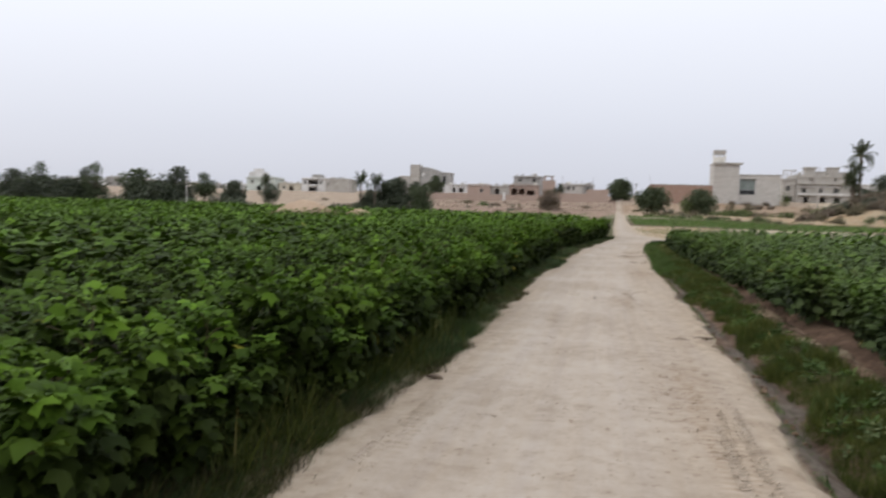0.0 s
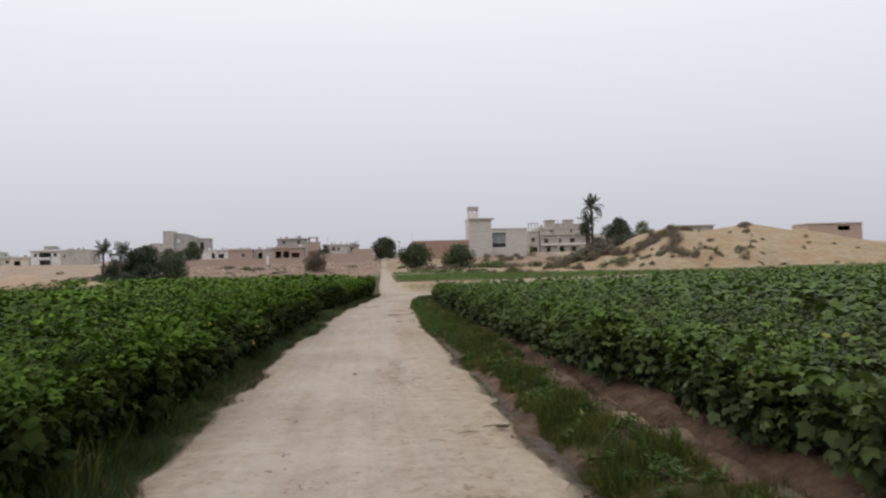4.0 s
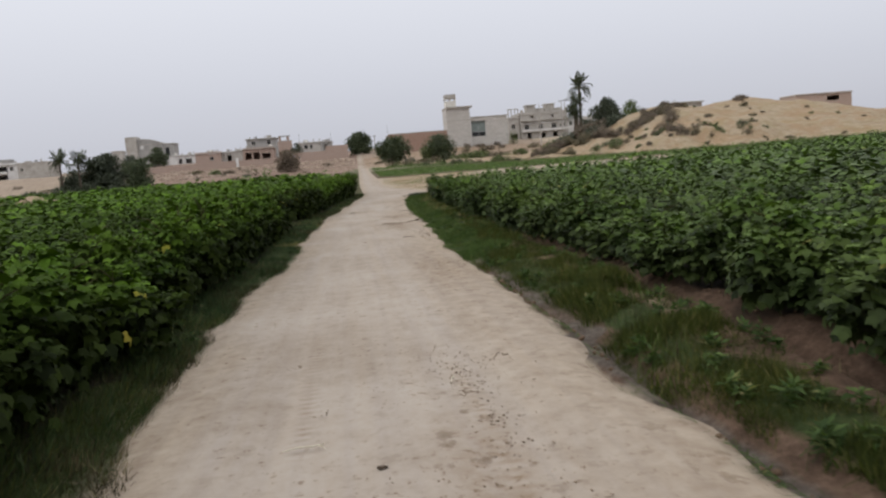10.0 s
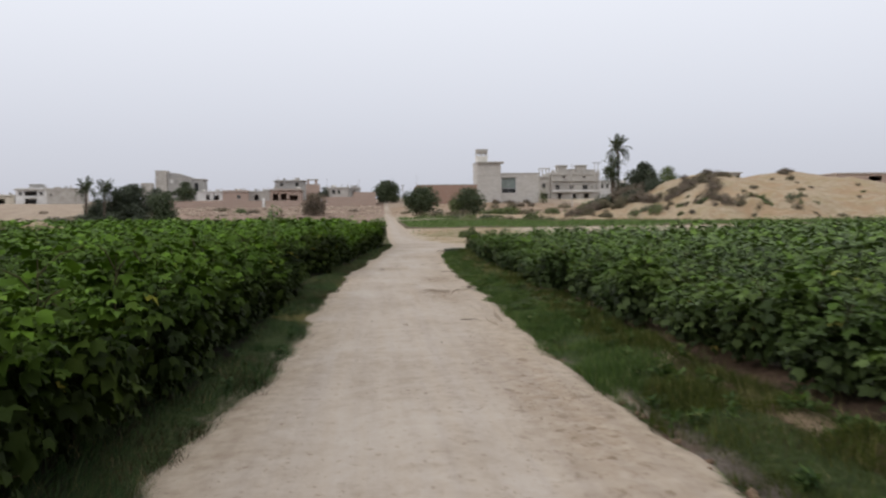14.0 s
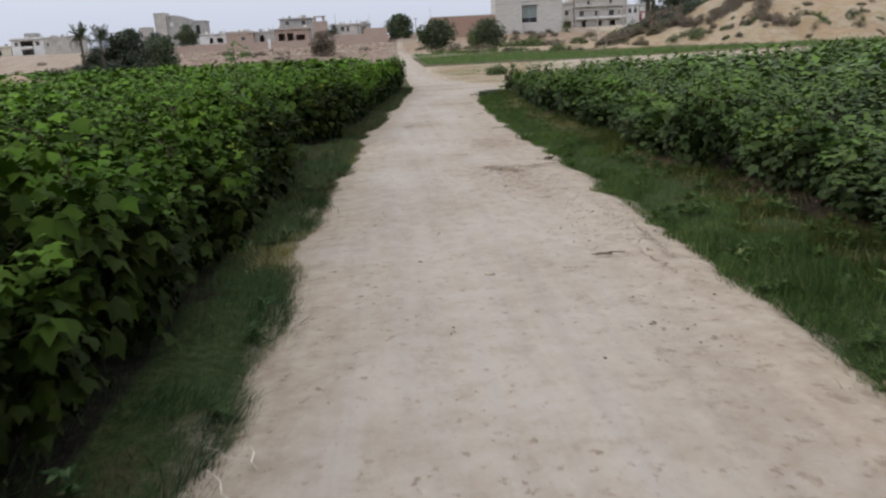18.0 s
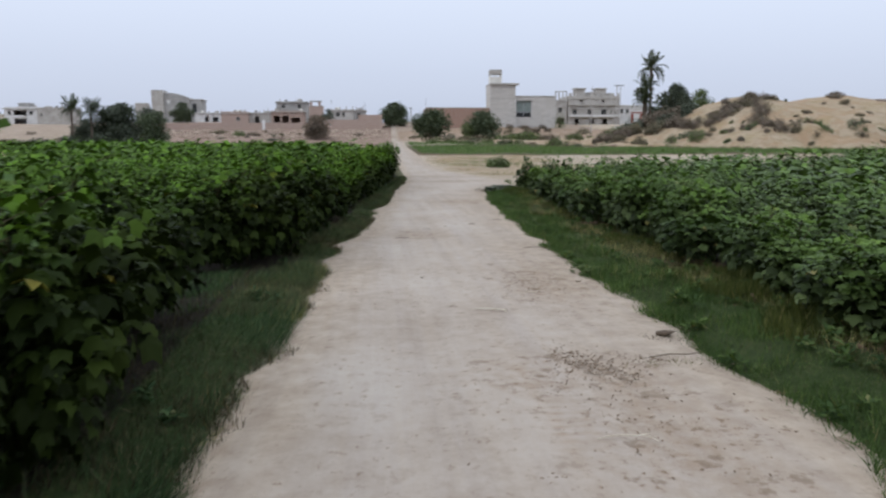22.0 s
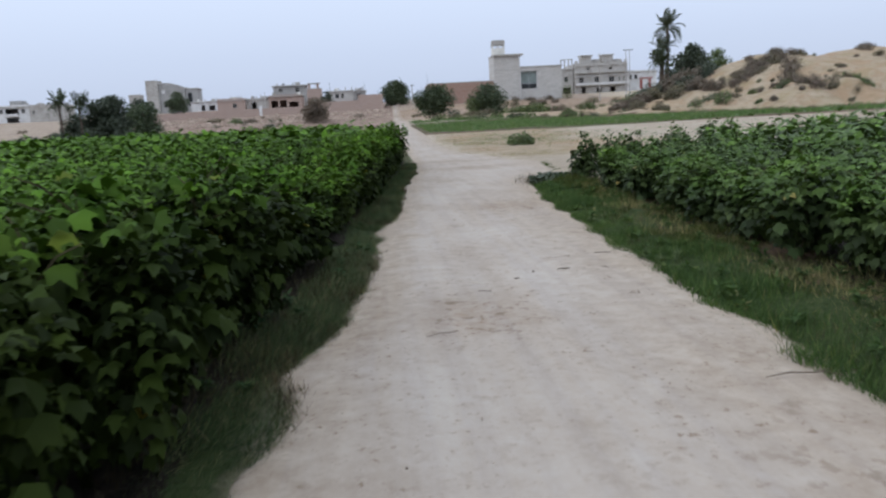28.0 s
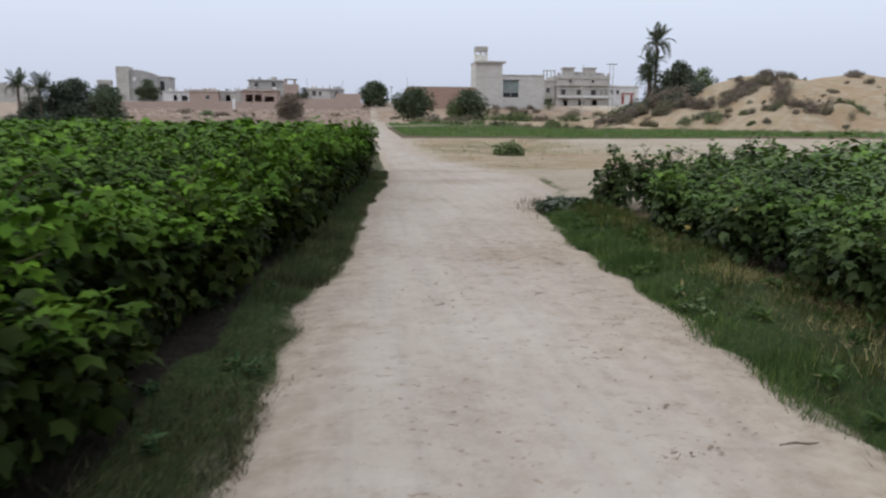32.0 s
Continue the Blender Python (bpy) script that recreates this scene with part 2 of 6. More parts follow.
M_PINKWALL = block_wall("pink_brick", (0.36, 0.26, 0.215), (0.42, 0.315, 0.265), (0.41, 0.335, 0.29), 1.0, 0.46, 0.16, (0.35, 0.26, 0.22))
M_REDWALL = block_wall("red_brick", (0.29, 0.175, 0.135), (0.34, 0.215, 0.165), (0.35, 0.275, 0.23), 1.0, 0.46, 0.16, (0.25, 0.165, 0.13))
M_BLOCK = block_wall("grey_block", (0.46, 0.435, 0.405), (0.53, 0.505, 0.475), (0.41, 0.39, 0.36), 1.0, 1.4, 0.6, (0.44, 0.40, 0.36))
M_CONC = rough_surface("concrete", (0.3, 0.28, 0.25), (0.4, 0.375, 0.345), (0.48, 0.455, 0.42), 0.5, 5, 0.3, 0.02, stain=(0.24, 0.22, 0.2))
M_GREYWALL = rough_surface("grey_render", (0.26, 0.25, 0.24), (0.34, 0.33, 0.315), (0.42, 0.405, 0.385), 0.3, 4, 0.3, 0.02, stain=(0.2, 0.19, 0.18))
M_WHITE = rough_surface("white_paint", (0.5, 0.49, 0.47), (0.62, 0.61, 0.6), (0.72, 0.71, 0.7), 0.3, 4, 0.2, 0.01, stain=(0.42, 0.4, 0.38))
M_CREAM = rough_surface("cream_paint", (0.5, 0.45, 0.37), (0.58, 0.53, 0.44), (0.66, 0.61, 0.52), 0.3, 4, 0.2, 0.01, stain=(0.38, 0.33, 0.27))
M_GREENWALL = rough_surface("pale_green_paint", (0.42, 0.46, 0.42), (0.5, 0.54, 0.5), (0.56, 0.6, 0.56), 0.3, 4, 0.2, 0.01)
M_WOODPOLE = rough_surface("weathered_pole", (0.3, 0.28, 0.26), (0.4, 0.38, 0.36), (0.5, 0.48, 0.46), 2, 12, 0.3, 0.01)
M_METAL = rough_surface("galvanised_metal", (0.2, 0.2, 0.21), (0.28, 0.28, 0.29), (0.35, 0.35, 0.36), 2, 12, 0.1, 0.004, rough=0.5)
M_DOOR = rough_surface("door_paint", (0.2, 0.05, 0.04), (0.3, 0.08, 0.06), (0.36, 0.12, 0.09), 1, 9, 0.1, 0.004, rough=0.6)
M_TANK = rough_surface("tank_plaster", (0.55, 0.53, 0.48), (0.64, 0.62, 0.57), (0.7, 0.68, 0.63), 0.6, 5, 0.2, 0.01)


def glass_material(name, tint):
    m, nt, b = material(name, 0.35, 0.2)
    c = n_ramp(nt, n_noise(nt, 0.8, 3, 0.5, n_pos(nt)), [(0.3, tint), (0.7, tuple(v * 1.5 for v in tint))])
    nt.links.new(c, b.inputs["Base Color"])
    return m


M_GLASS = glass_material("window_glass", (0.018, 0.019, 0.02))
M_GLASS_GREEN = glass_material("green_window_glass", (0.15, 0.175, 0.165))


def road_material():
    m, nt, b = material("packed_dirt", 0.95, 0.12)
    pos = n_pos(nt)
    mp = nt.nodes.new("ShaderNodeMapping")
    mp.inputs["Scale"].default_value = (1.0, 0.07, 1.0)
    nt.links.new(pos, mp.inputs["Vector"])
    streak = n_noise(nt, 2.6, 5, 0.6, mp.outputs[0])
    big = n_noise(nt, 0.5, 4, 0.55, pos)
    fine = n_noise(nt, 26, 8, 0.75, pos)
    mid = n_noise(nt, 5, 6, 0.65, pos)
    f = n_math(nt, "ADD", n_math(nt, "MULTIPLY", streak, 0.25), n_math(nt, "MULTIPLY", big, 0.35))
    f = n_math(nt, "ADD", f, n_math(nt, "ADD", n_math(nt, "MULTIPLY", mid, 0.25), n_math(nt, "MULTIPLY", fine, 0.15)))
    c = n_ramp(nt, f, [(0.38, (0.255, 0.208, 0.165)), (0.5, (0.335, 0.287, 0.242)), (0.62, (0.385, 0.341, 0.297))])
    rim = n_attr(nt, "rim")
    c = n_mix(nt, rim, c, n_ramp(nt, mid, [(0.35, (0.25, 0.195, 0.145)), (0.65, (0.365, 0.305, 0.238))]))
    churn = n_math(nt, "MULTIPLY", n_attr(nt, "churn"), n_ramp(nt, n_noise(nt, 7, 5, 0.7, pos), [(0.42, (0.25, 0.25, 0.25)), (0.6, (1, 1, 1))]))
    c = n_mix(nt, n_math(nt, "MULTIPLY", churn, 0.7), c, (0.225, 0.165, 0.115))
    wave = nt.nodes.new("ShaderNodeTexWave")
    wave.bands_direction = "Y"
    wave.inputs["Scale"].default_value = 3.2
    wave.inputs["Distortion"].default_value = 1.4
    wave.inputs["Detail Scale"].default_value = 3.0
    nt.links.new(pos, wave.inputs["Vector"])
    lug = n_math(nt, "MULTIPLY", n_attr(nt, "tread"), n_math(nt, "MULTIPLY", n_ramp(nt, wave.outputs["Fac"], [(0.5, (0, 0, 0)), (0.7, (1, 1, 1))]), n_ramp(nt, mid, [(0.4, (0.2, 0.2, 0.2)), (0.55, (1, 1, 1))])))
    c = n_mix(nt, n_math(nt, "MULTIPLY", lug, 0.6), c, (0.22, 0.155, 0.1))
    few = n_ramp(nt, n_noise(nt, 1.1, 3, 0.5, pos), [(0.40, (0.3, 0.3, 0.3)), (0.60, (1, 1, 1))])
    spots = n_mix(nt, few, (1, 1, 1), n_ramp(nt, n_noise(nt, 14, 4, 0.62, pos), [(0.60, (1, 1, 1)), (0.68, (0.60, 0.53, 0.47))]))
    c = n_mix(nt, 1.0, c, spots, "MULTIPLY")
    worn = n_ramp(nt, n_attr(nt, "churn"), [(0.0, (0.28, 0.28, 0.28)), (0.45, (1, 1, 1))])
    scuff = n_ramp(nt, n_noise(nt, 5.2, 7, 0.66, pos), [(0.565, (1, 1, 1)), (0.61, (0.74, 0.705, 0.675)), (0.72, (0.56, 0.52, 0.48))])
    c = n_mix(nt, 1.0, c, n_mix(nt, worn, (1, 1, 1), scuff), "MULTIPLY")
    lane = nt.nodes.new("ShaderNodeMapping")
    lane.inputs["Scale"].default_value = (1.0, 0.022, 1.0)
    nt.links.new(pos, lane.inputs["Vector"])
    c = n_mix(nt, 1.0, c, n_ramp(nt, n_noise(nt, 6.5, 4, 0.6, lane.outputs[0]), [(0.36, (0.955, 0.955, 0.97)), (0.5, (1, 1, 1)), (0.66, (1.025, 1.015, 1.0))]), "MULTIPLY")
    patch = n_ramp(nt, n_noise(nt, 1.3, 6, 0.7, pos), [(0.56, (0, 0, 0)), (0.68, (1, 1, 1))])
    c = n_mix(nt, n_math(nt, "MULTIPLY", patch, 0.3), c, (0.26, 0.212, 0.168))
    nt.links.new(c, b.inputs["Base Color"])
    h = n_math(nt, "ADD", n_math(nt, "MULTIPLY", mid, 0.5), n_math(nt, "MULTIPLY", fine, 0.4))
    h = n_math(nt, "ADD", h, n_math(nt, "ADD", n_math(nt, "MULTIPLY", churn, n_math(nt, "MULTIPLY", mid, 1.5)), n_math(nt, "MULTIPLY", lug, -0.5)))
    n_bump(nt, b, h, 0.5, 0.013)
    return m


def ground_material():
    m, nt, b = material("earth", 0.95, 0.12)
    pos = n_pos(nt)
    big = n_noise(nt, 0.25, 5, 0.6, pos)
    mid = n_noise(nt, 3.0, 7, 0.65, pos)
    fine = n_noise(nt, 22, 8, 0.75, pos)
    grit = n_math(nt, "ADD", n_math(nt, "MULTIPLY", mid, 0.45), n_math(nt, "MULTIPLY", n_noise(nt, 11, 9, 0.78, pos), 0.55))
    soil = n_ramp(nt, grit, [(0.36, (0.055, 0.035, 0.024)), (0.5, (0.135, 0.087, 0.061)), (0.64, (0.22, 0.147, 0.104))])
    # Dry leaf litter, coloured nearly black to include the shade beneath the cotton.
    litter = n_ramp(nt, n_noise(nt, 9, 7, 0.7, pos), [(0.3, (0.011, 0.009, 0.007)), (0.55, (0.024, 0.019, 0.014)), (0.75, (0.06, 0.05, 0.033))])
    sand = n_ramp(nt, n_math(nt, "ADD", n_math(nt, "MULTIPLY", big, 0.6), n_math(nt, "MULTIPLY", mid, 0.4)),
                  [(0.35, (0.28, 0.225, 0.165)), (0.5, (0.36, 0.302, 0.232)), (0.65, (0.42, 0.362, 0.29))])
    turf = n_ramp(nt, n_noise(nt, 14, 7, 0.7, pos), [(0.3, (0.022, 0.034, 0.011)), (0.5, (0.04, 0.06, 0.018)), (0.7, (0.085, 0.09, 0.035))])
    mud = n_ramp(nt, grit, [(0.36, (0.055, 0.043, 0.035)), (0.5, (0.12, 0.098, 0.082)), (0.64, (0.21, 0.18, 0.15))])
    mpd = nt.nodes.new("ShaderNodeMapping")
    mpd.inputs["Scale"].default_value = (0.25, 1.0, 1.0)
    nt.links.new(pos, mpd.inputs["Vector"])
    debris = n_ramp(nt, n_noise(nt, 1.5, 7, 0.75, mpd.outputs[0]), [(0.53, (0, 0, 0)), (0.66, (1, 1, 1))])
    sand = n_mix(nt, n_math(nt, "MULTIPLY", debris, 0.65), sand, (0.2, 0.16, 0.1))
    edge = n_math(nt, "MULTIPLY", n_math(nt, "SUBTRACT", mid, 0.5), 0.8)

    def mask(name):
        r = nt.nodes.new("ShaderNodeMapRange")
        r.inputs["From Min"].default_value, r.inputs["From Max"].default_value = 0.35, 0.65
        nt.links.new(n_math(nt, "ADD", n_attr(nt, name), edge), r.inputs["Value"])
        return r.outputs[0]
    c = n_mix(nt, mask("sandy"), soil, sand)
    face = n_ramp(nt, n_noise(nt, 0.22, 7, 0.7, pos), [(0.47, (0, 0, 0)), (0.56, (1, 1, 1))])
    pale = n_ramp(nt, n_noise(nt, 0.9, 9, 0.68, pos), [(0.35, (0.255, 0.19, 0.125)), (0.5, (0.315, 0.25, 0.175)), (0.65, (0.36, 0.295, 0.215))])
    c = n_mix(nt, mask("dune"), c, n_mix(nt, n_math(nt, "MULTIPLY", face, 0.7), pale, (0.29, 0.195, 0.118)))
    dots = n_math(nt, "MULTIPLY", n_math(nt, "MULTIPLY", mask("dune"), 0.55), n_ramp(nt, n_noise(nt, 0.8, 7, 0.75, pos), [(0.53, (0, 0, 0)), (0.68, (1, 1, 1))]))
    c = n_mix(nt, dots, c, (0.19, 0.15, 0.085))
    sere = n_math(nt, "MULTIPLY", n_math(nt, "MULTIPLY", mask("dune"), 0.5), n_ramp(nt, n_noise(nt, 0.3, 8, 0.72, pos), [(0.5, (0, 0, 0)), (0.62, (1, 1, 1))]))
    c = n_mix(nt, sere, c, (0.26, 0.21, 0.115))
    pink = n_ramp(nt, n_noise(nt, 0.9, 6, 0.7, pos), [(0.35, (0.11, 0.076, 0.058)), (0.5, (0.225, 0.16, 0.125)), (0.65, (0.31, 0.235, 0.19))])
    c = n_mix(nt, mask("rubble"), c, pink)
    c = n_mix(nt, mask("turf"), c, turf)
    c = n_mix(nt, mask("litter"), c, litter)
    c = n_mix(nt, mask("mud"), c, mud)
    nt.links.new(c, b.inputs["Base Color"])
    n_bump(nt, b, n_math(nt, "ADD", mid, n_math(nt, "MULTIPLY", n_math(nt, "ADD", fine, n_noise(nt, 9, 6, 0.7, pos)), 0.6)), 0.9, 0.09)
    return m


M_ROAD = road_material()
M_GROUND = ground_material()


# ---- plan: lines of the place, in metres ----
def line(y, table):
    ys = [p[0] for p in table]
    return np.interp(y, ys, [p[1] for p in table])


ROAD_L = [(-12, -1.85), (4.4, -1.8), (5.8, -1.7), (8, -1.57), (11, -1.5), (12.6, -1.58), (14, -1.48), (16.4, -1.64), (18.3, -1.65), (19.9, -1.62), (21.6, -1.52), (23.4, -1.3),
          (25.4, -1.24), (26.9, -1.24), (27.4, -1.42), (28, -1.42), (28.6, -1.26), (30, -1.27), (31.1, -1.28), (32.2, -1.15), (34.1, -1.1), (36.4, -1.07), (37.3, -1.0), (37.9, -1.14), (38.6, -0.87),
          (39.8, -0.65), (41, -0.58), (42.6, -0.43), (43.6, -0.4), (44.3, -0.5), (45.5, -0.24), (47.9, -0.05), (51.5, 0.12), (57, 0.7), (62, 1.0), (85, 1.2), (110, 1.7), (150, 2.4), (200, 3.2), (250, 4.2), (275, 4.6)]
ROAD_R = [(-12, 1.25), (4.6, 1.41), (6.5, 1.52), (8.4, 1.65), (9.7, 1.54), (12.2, 1.66), (14.2, 1.68), (15.6, 1.6), (16.8, 1.69), (20.9, 1.71), (24, 1.67), (26.2, 1.79), (28.5, 1.9),
          (30.6, 2.02), (31.1, 2.04), (31.5, 1.93), (32.5, 2.06), (34, 2.1), (36.5, 2.17), (38, 2.24), (40.5, 2.29), (42.3, 2.47), (44.8, 2.62), (47.5, 2.86), (50.5, 3.25), (52.6, 3.7), (55, 4.9), (60, 5.6), (65, 4.6), (70, 3.6), (85, 3.3), (110, 3.7), (150, 4.3), (200, 5.0), (250, 5.8), (275, 6.2)]
FIELD_L = [(-12, -2.5), (4, -2.35), (8, -2.25), (12, -2.38), (18, -2.38), (23.5, -2.12), (28, -2.1), (32, -2.16), (35.2, -2.14), (36.4, -1.98), (38.5, -1.82), (41, -1.62), (45, -1.35), (50, -0.9), (55, -0.4), (60, 0.1), (64, 0.4)]
FIELD_R = [(-12, 3.4), (5, 3.4), (15, 3.4), (28, 3.45), (36, 3.6), (41, 3.8), (46, 4.25), (50, 4.75)]
BACK_R = [(4.2, 49.6), (5.6, 51.4), (7, 53.2), (10, 57), (16, 59.5), (22, 61), (32, 72), (60, 84), (90, 92)]
RISE = [(62, 0.0), (80, 0.3), (95, 0.85), (130, 1.5), (150, 2.7), (190, 3.0), (225, 3.6), (236, 4.1), (250, 6.6),
        (275, 9.0), (300, 10.2), (340, 12.0), (450, 13.0), (900, 13.0)]
CREST = [(20, 1.2), (33, 2.4), (42, 4.0), (48, 5.6), (52, 7.0), (56, 8.6), (61, 9.9), (65, 9.5), (70, 9.1), (76, 10.1), (83, 11.1),
         (90, 10.0), (97, 8.2), (104, 6.6), (120, 5.2), (150, 3.6), (180, 2.8)]


RISE_L = [(62, 0.0), (80, 0.3), (100, 0.6), (120, 0.85), (140, 0.95), (190, 1.3), (214, 2.0), (236, 4.1)]


def left_end(x):
    """Far edge of the cotton on the left of the track."""
    return np.interp(-np.asarray(x, float), [0, 1, 4, 10, 30, 75, 200], [64, 78, 112, 122, 126, 134, 140])


TALL_L = [(0, 1.04), (15, 1.12), (23, 1.26), (30, 1.32), (36, 1.3), (45, 1.38), (52, 1.48), (60, 1.58), (70, 1.64), (100, 1.5), (130, 1.35)]
TALL_R = [(0, 0.96), (20, 1.0), (42, 1.1), (50, 1.25), (58, 1.38), (90, 1.4)]


def hash2(i, j):
    v = np.sin(i * 127.1 + j * 311.7) * 43758.5453
    return v - np.floor(v)


def smooth_noise(x, y, size):
    """Value noise on a grid of that size, about -0.5 to 0.5."""
    x, y = np.asarray(x, float) / size, np.asarray(y, float) / size
    i, j = np.floor(x), np.floor(y)
    u, v = x - i, y - j
    u, v = u * u * (3 - 2 * u), v * v * (3 - 2 * v)
    a = hash2(i, j) * (1 - u) + hash2(i + 1, j) * u
    b = hash2(i, j + 1) * (1 - u) + hash2(i + 1, j + 1) * u
    return a * (1 - v) + b * v - 0.5


def sink(x, y):
    """How much lower the land lies on the cotton side, before the bank."""
    x, y = np.asarray(x, float), np.asarray(y, float)
    return np.clip((line(y, ROAD_L) - 1.0 - x) / 5.0, 0, 1) * np.where((y > 62) & (y < 236), line(y, RISE) - line(y, RISE_L), 0.0) \
        - 0.4 * np.clip((-x - 15) / 70, 0, 1) * np.interp(y, [70, 125, 190, 236], [0, 1, 1, 0])


def terrain(x, y):
    """Height of the open ground: level fields, then a rise to the village, and the dune."""
    x, y = np.asarray(x, float), np.asarray(y, float)
    z = line(y, RISE) - sink(x, y) + np.clip((y - 125) / 40, 0, 1) * (1.2 * smooth_noise(x, y, 17) + 0.6 * smooth_noise(x, y, 6))
    z = z + 0.9 * np.clip((x - 5) / 15, 0, 1) * np.clip((y - 200) / 40, 0, 1)
    z = z + 1.5 * np.exp(-((y - 214) / 14.0) ** 2) * np.clip((x - 14) / 8, 0, 1) * np.clip((75 - x) / 12, 0, 1) * (0.75 + smooth_noise(x, y, 7))
    crest = line(x, CREST)
    base_y = np.interp(x, [20, 35, 50, 80, 120], [128, 116, 106, 104, 104])
    top_y = np.interp(x, [20, 50, 70, 85, 120], [140, 141, 143, 150, 148])
    s = np.clip((y - base_y) / (top_y - base_y), 0, 1)
    t = np.clip((y - top_y) / 45.0, 0, 1)
    shape = np.power(s, 0.85) * (1 - t * t * (3 - 2 * t))
    shape = np.where(y > base_y, shape, 0.0)
    lump = 1.9 * smooth_noise(x, y, 9) + 1.2 * smooth_noise(0.8 * x + 0.6 * y, 0.8 * y - 0.6 * x, 4.1) + 0.7 * smooth_noise(0.6 * x - 0.8 * y, 0.8 * x + 0.6 * y, 1.9)
    gully = 0.9 * np.abs(smooth_noise(x, y * 0.35, 4.5)) * np.clip(shape * 3, 0, 1) * np.clip(1.1 - shape, 0, 1) * 2.2
    dune = np.maximum(crest - 1.0, 0) * shape + 1.0 * shape - gully + lump * np.clip(shape * 4, 0, 1) * np.clip(1.25 - shape, 0.25, 1)
    inside = np.clip((x - 18) / 16, 0, 1)
    z = np.where(dune * inside > 0.02, np.maximum(z, dune * inside + 0.6 * z * (1 - shape)), z)
    return z


def near_relief(x, y):
    """Verges, ditch and ridge beside the track."""
    x, y = np.asarray(x, float), np.asarray(y, float)
    l, r = line(y, ROAD_L), line(y, ROAD_R)
    u = x - r
    deep = np.interp(y, [-12, 16, 26, 60], [1.0, 1.0, 0.3, 0.25])
    right = 0.02 * (u > 0.02) + np.interp(u, [0, 0.16, 0.36, 0.7, 0.95, 1.15, 1.45, 1.75, 2.4], [0, -0.14, -0.02, 0.07, 0.07, 0.1, -0.15, 0.02, 0.0]) * deep
    left = np.interp(l - x, [0, 0.13, 0.27, 0.6, 0.85, 1.2], [-0.05, -0.045, 0.005, 0.04, 0.045, 0.0])
    right = right - np.interp(y, [18, 26], [0.0, 1.0]) * np.interp(u, [0, 0.12, 0.26], [0.05, 0.045, 0.0])
    under = -0.06
    z = np.where(u > 0, right, np.where(x < l, left, under))
    z = z + 0.05 * smooth_noise(x, y, 0.9) * ((u > 0.1) | (x < l - 0.1)) + 0.02 * smooth_noise(x, y, 0.3) * ((u > 0) | (x < l))
    z = z + (0.10 * smooth_noise(x, y, 0.45) + 0.06 * smooth_noise(x, y, 0.2)) * np.clip((u - 0.75) * 4, 0, 1) * (y < 52)
    return np.where(y < 54, z, np.where((x > l) & (x < r), under, 0.03 * smooth_noise(x, y, 1.1)))


def ground_z(x, y):
    near = (np.abs(x) < 9) & (y < 75)
    z = terrain(x, y)
    return z + np.where(near, near_relief(x, y), np.where((x > line(y, ROAD_L)) & (x < line(y, ROAD_R)), -0.06, 0.0))


# ---- mesh helpers ----
def np_mesh(name, verts, faces, mat, smooth=False):
    """A mesh object from arrays of vertices and equal-sided faces."""
    verts, faces = np.asarray(verts, np.float32), np.asarray(faces, np.int32)
    me = bpy.data.meshes.new(name)
    n, k = faces.shape
    me.vertices.add(len(verts))
    me.vertices.foreach_set("co", verts.ravel())
    me.loops.add(n * k)
    me.loops.foreach_set("vertex_index", faces.ravel())
    me.polygons.add(n)
    me.polygons.foreach_set("loop_start", np.arange(0, n * k, k, dtype=np.int32))
    if smooth:
        me.polygons.foreach_set("use_smooth", np.ones(n, bool))
    me.update(calc_edges=True)
    me.materials.append(mat)
    return new(name, me)


def part(name, bm, mat, parent, label=""):
    """Links a bmesh as one mesh object under a thing or a part."""
    me = bpy.data.meshes.new(name)
    bm.to_mesh(me)
    bm.free()
    me.materials.append(mat)
    ob = new(name, me)
    ob.parent = parent
    return tagged(ob, label)


def np_part(name, verts, faces, mat, parent, label="", smooth=False):
    ob = np_mesh(name, verts, faces, mat, smooth)
    ob.parent = parent
    return tagged(ob, label)


def thing(name, x, y, z, label, category, group="", turn=0.0):
    ob = new(name)
    ob.empty_display_size = 0.3
    ob.matrix_basis = pose(x, y, z, 0, 0, turn)
    return tagged(ob, label, category, group)


def box(bm, x0, x1, y0, y1, z0, z1, jitter=0.0):
    v = [bm.verts.new((x, y, z)) for z in (z0, z1) for y in (y0, y1) for x in (x0, x1)]
    if jitter:
        for p in v:
            p.co += Vector((random.uniform(-jitter, jitter), random.uniform(-jitter, jitter), random.uniform(-jitter, jitter)))
    for f in ((0, 2, 3, 1), (4, 5, 7, 6), (0, 1, 5, 4), (2, 6, 7, 3), (0, 4, 6, 2), (1, 3, 7, 5)):
        bm.faces.new([v[i] for i in f])


def facade(bm, x0, x1, z0, z1, y0, y1, holes=()):
    """A wall along x with rectangular openings (x0, x1, z0, z1) right through it."""
    xs = sorted({x0, x1, *(min(max(v, x0), x1) for h in holes for v in h[:2])})
    zs = sorted({z0, z1, *(min(max(v, z0), z1) for h in holes for v in h[2:4])})
    for a, b in zip(zs, zs[1:]):
        run = None
        for c, d in zip(xs, xs[1:]):
            open_here = any(h[0] < (c + d) / 2 < h[1] and h[2] < (a + b) / 2 < h[3] for h in holes)
            if open_here:
                if run:
                    box(bm, run[0], run[1], y0, y1, a, b)
                run = None
            else:
                run = (run[0], d) if run else (c, d)
        if run:
            box(bm, run[0], run[1], y0, y1, a, b)


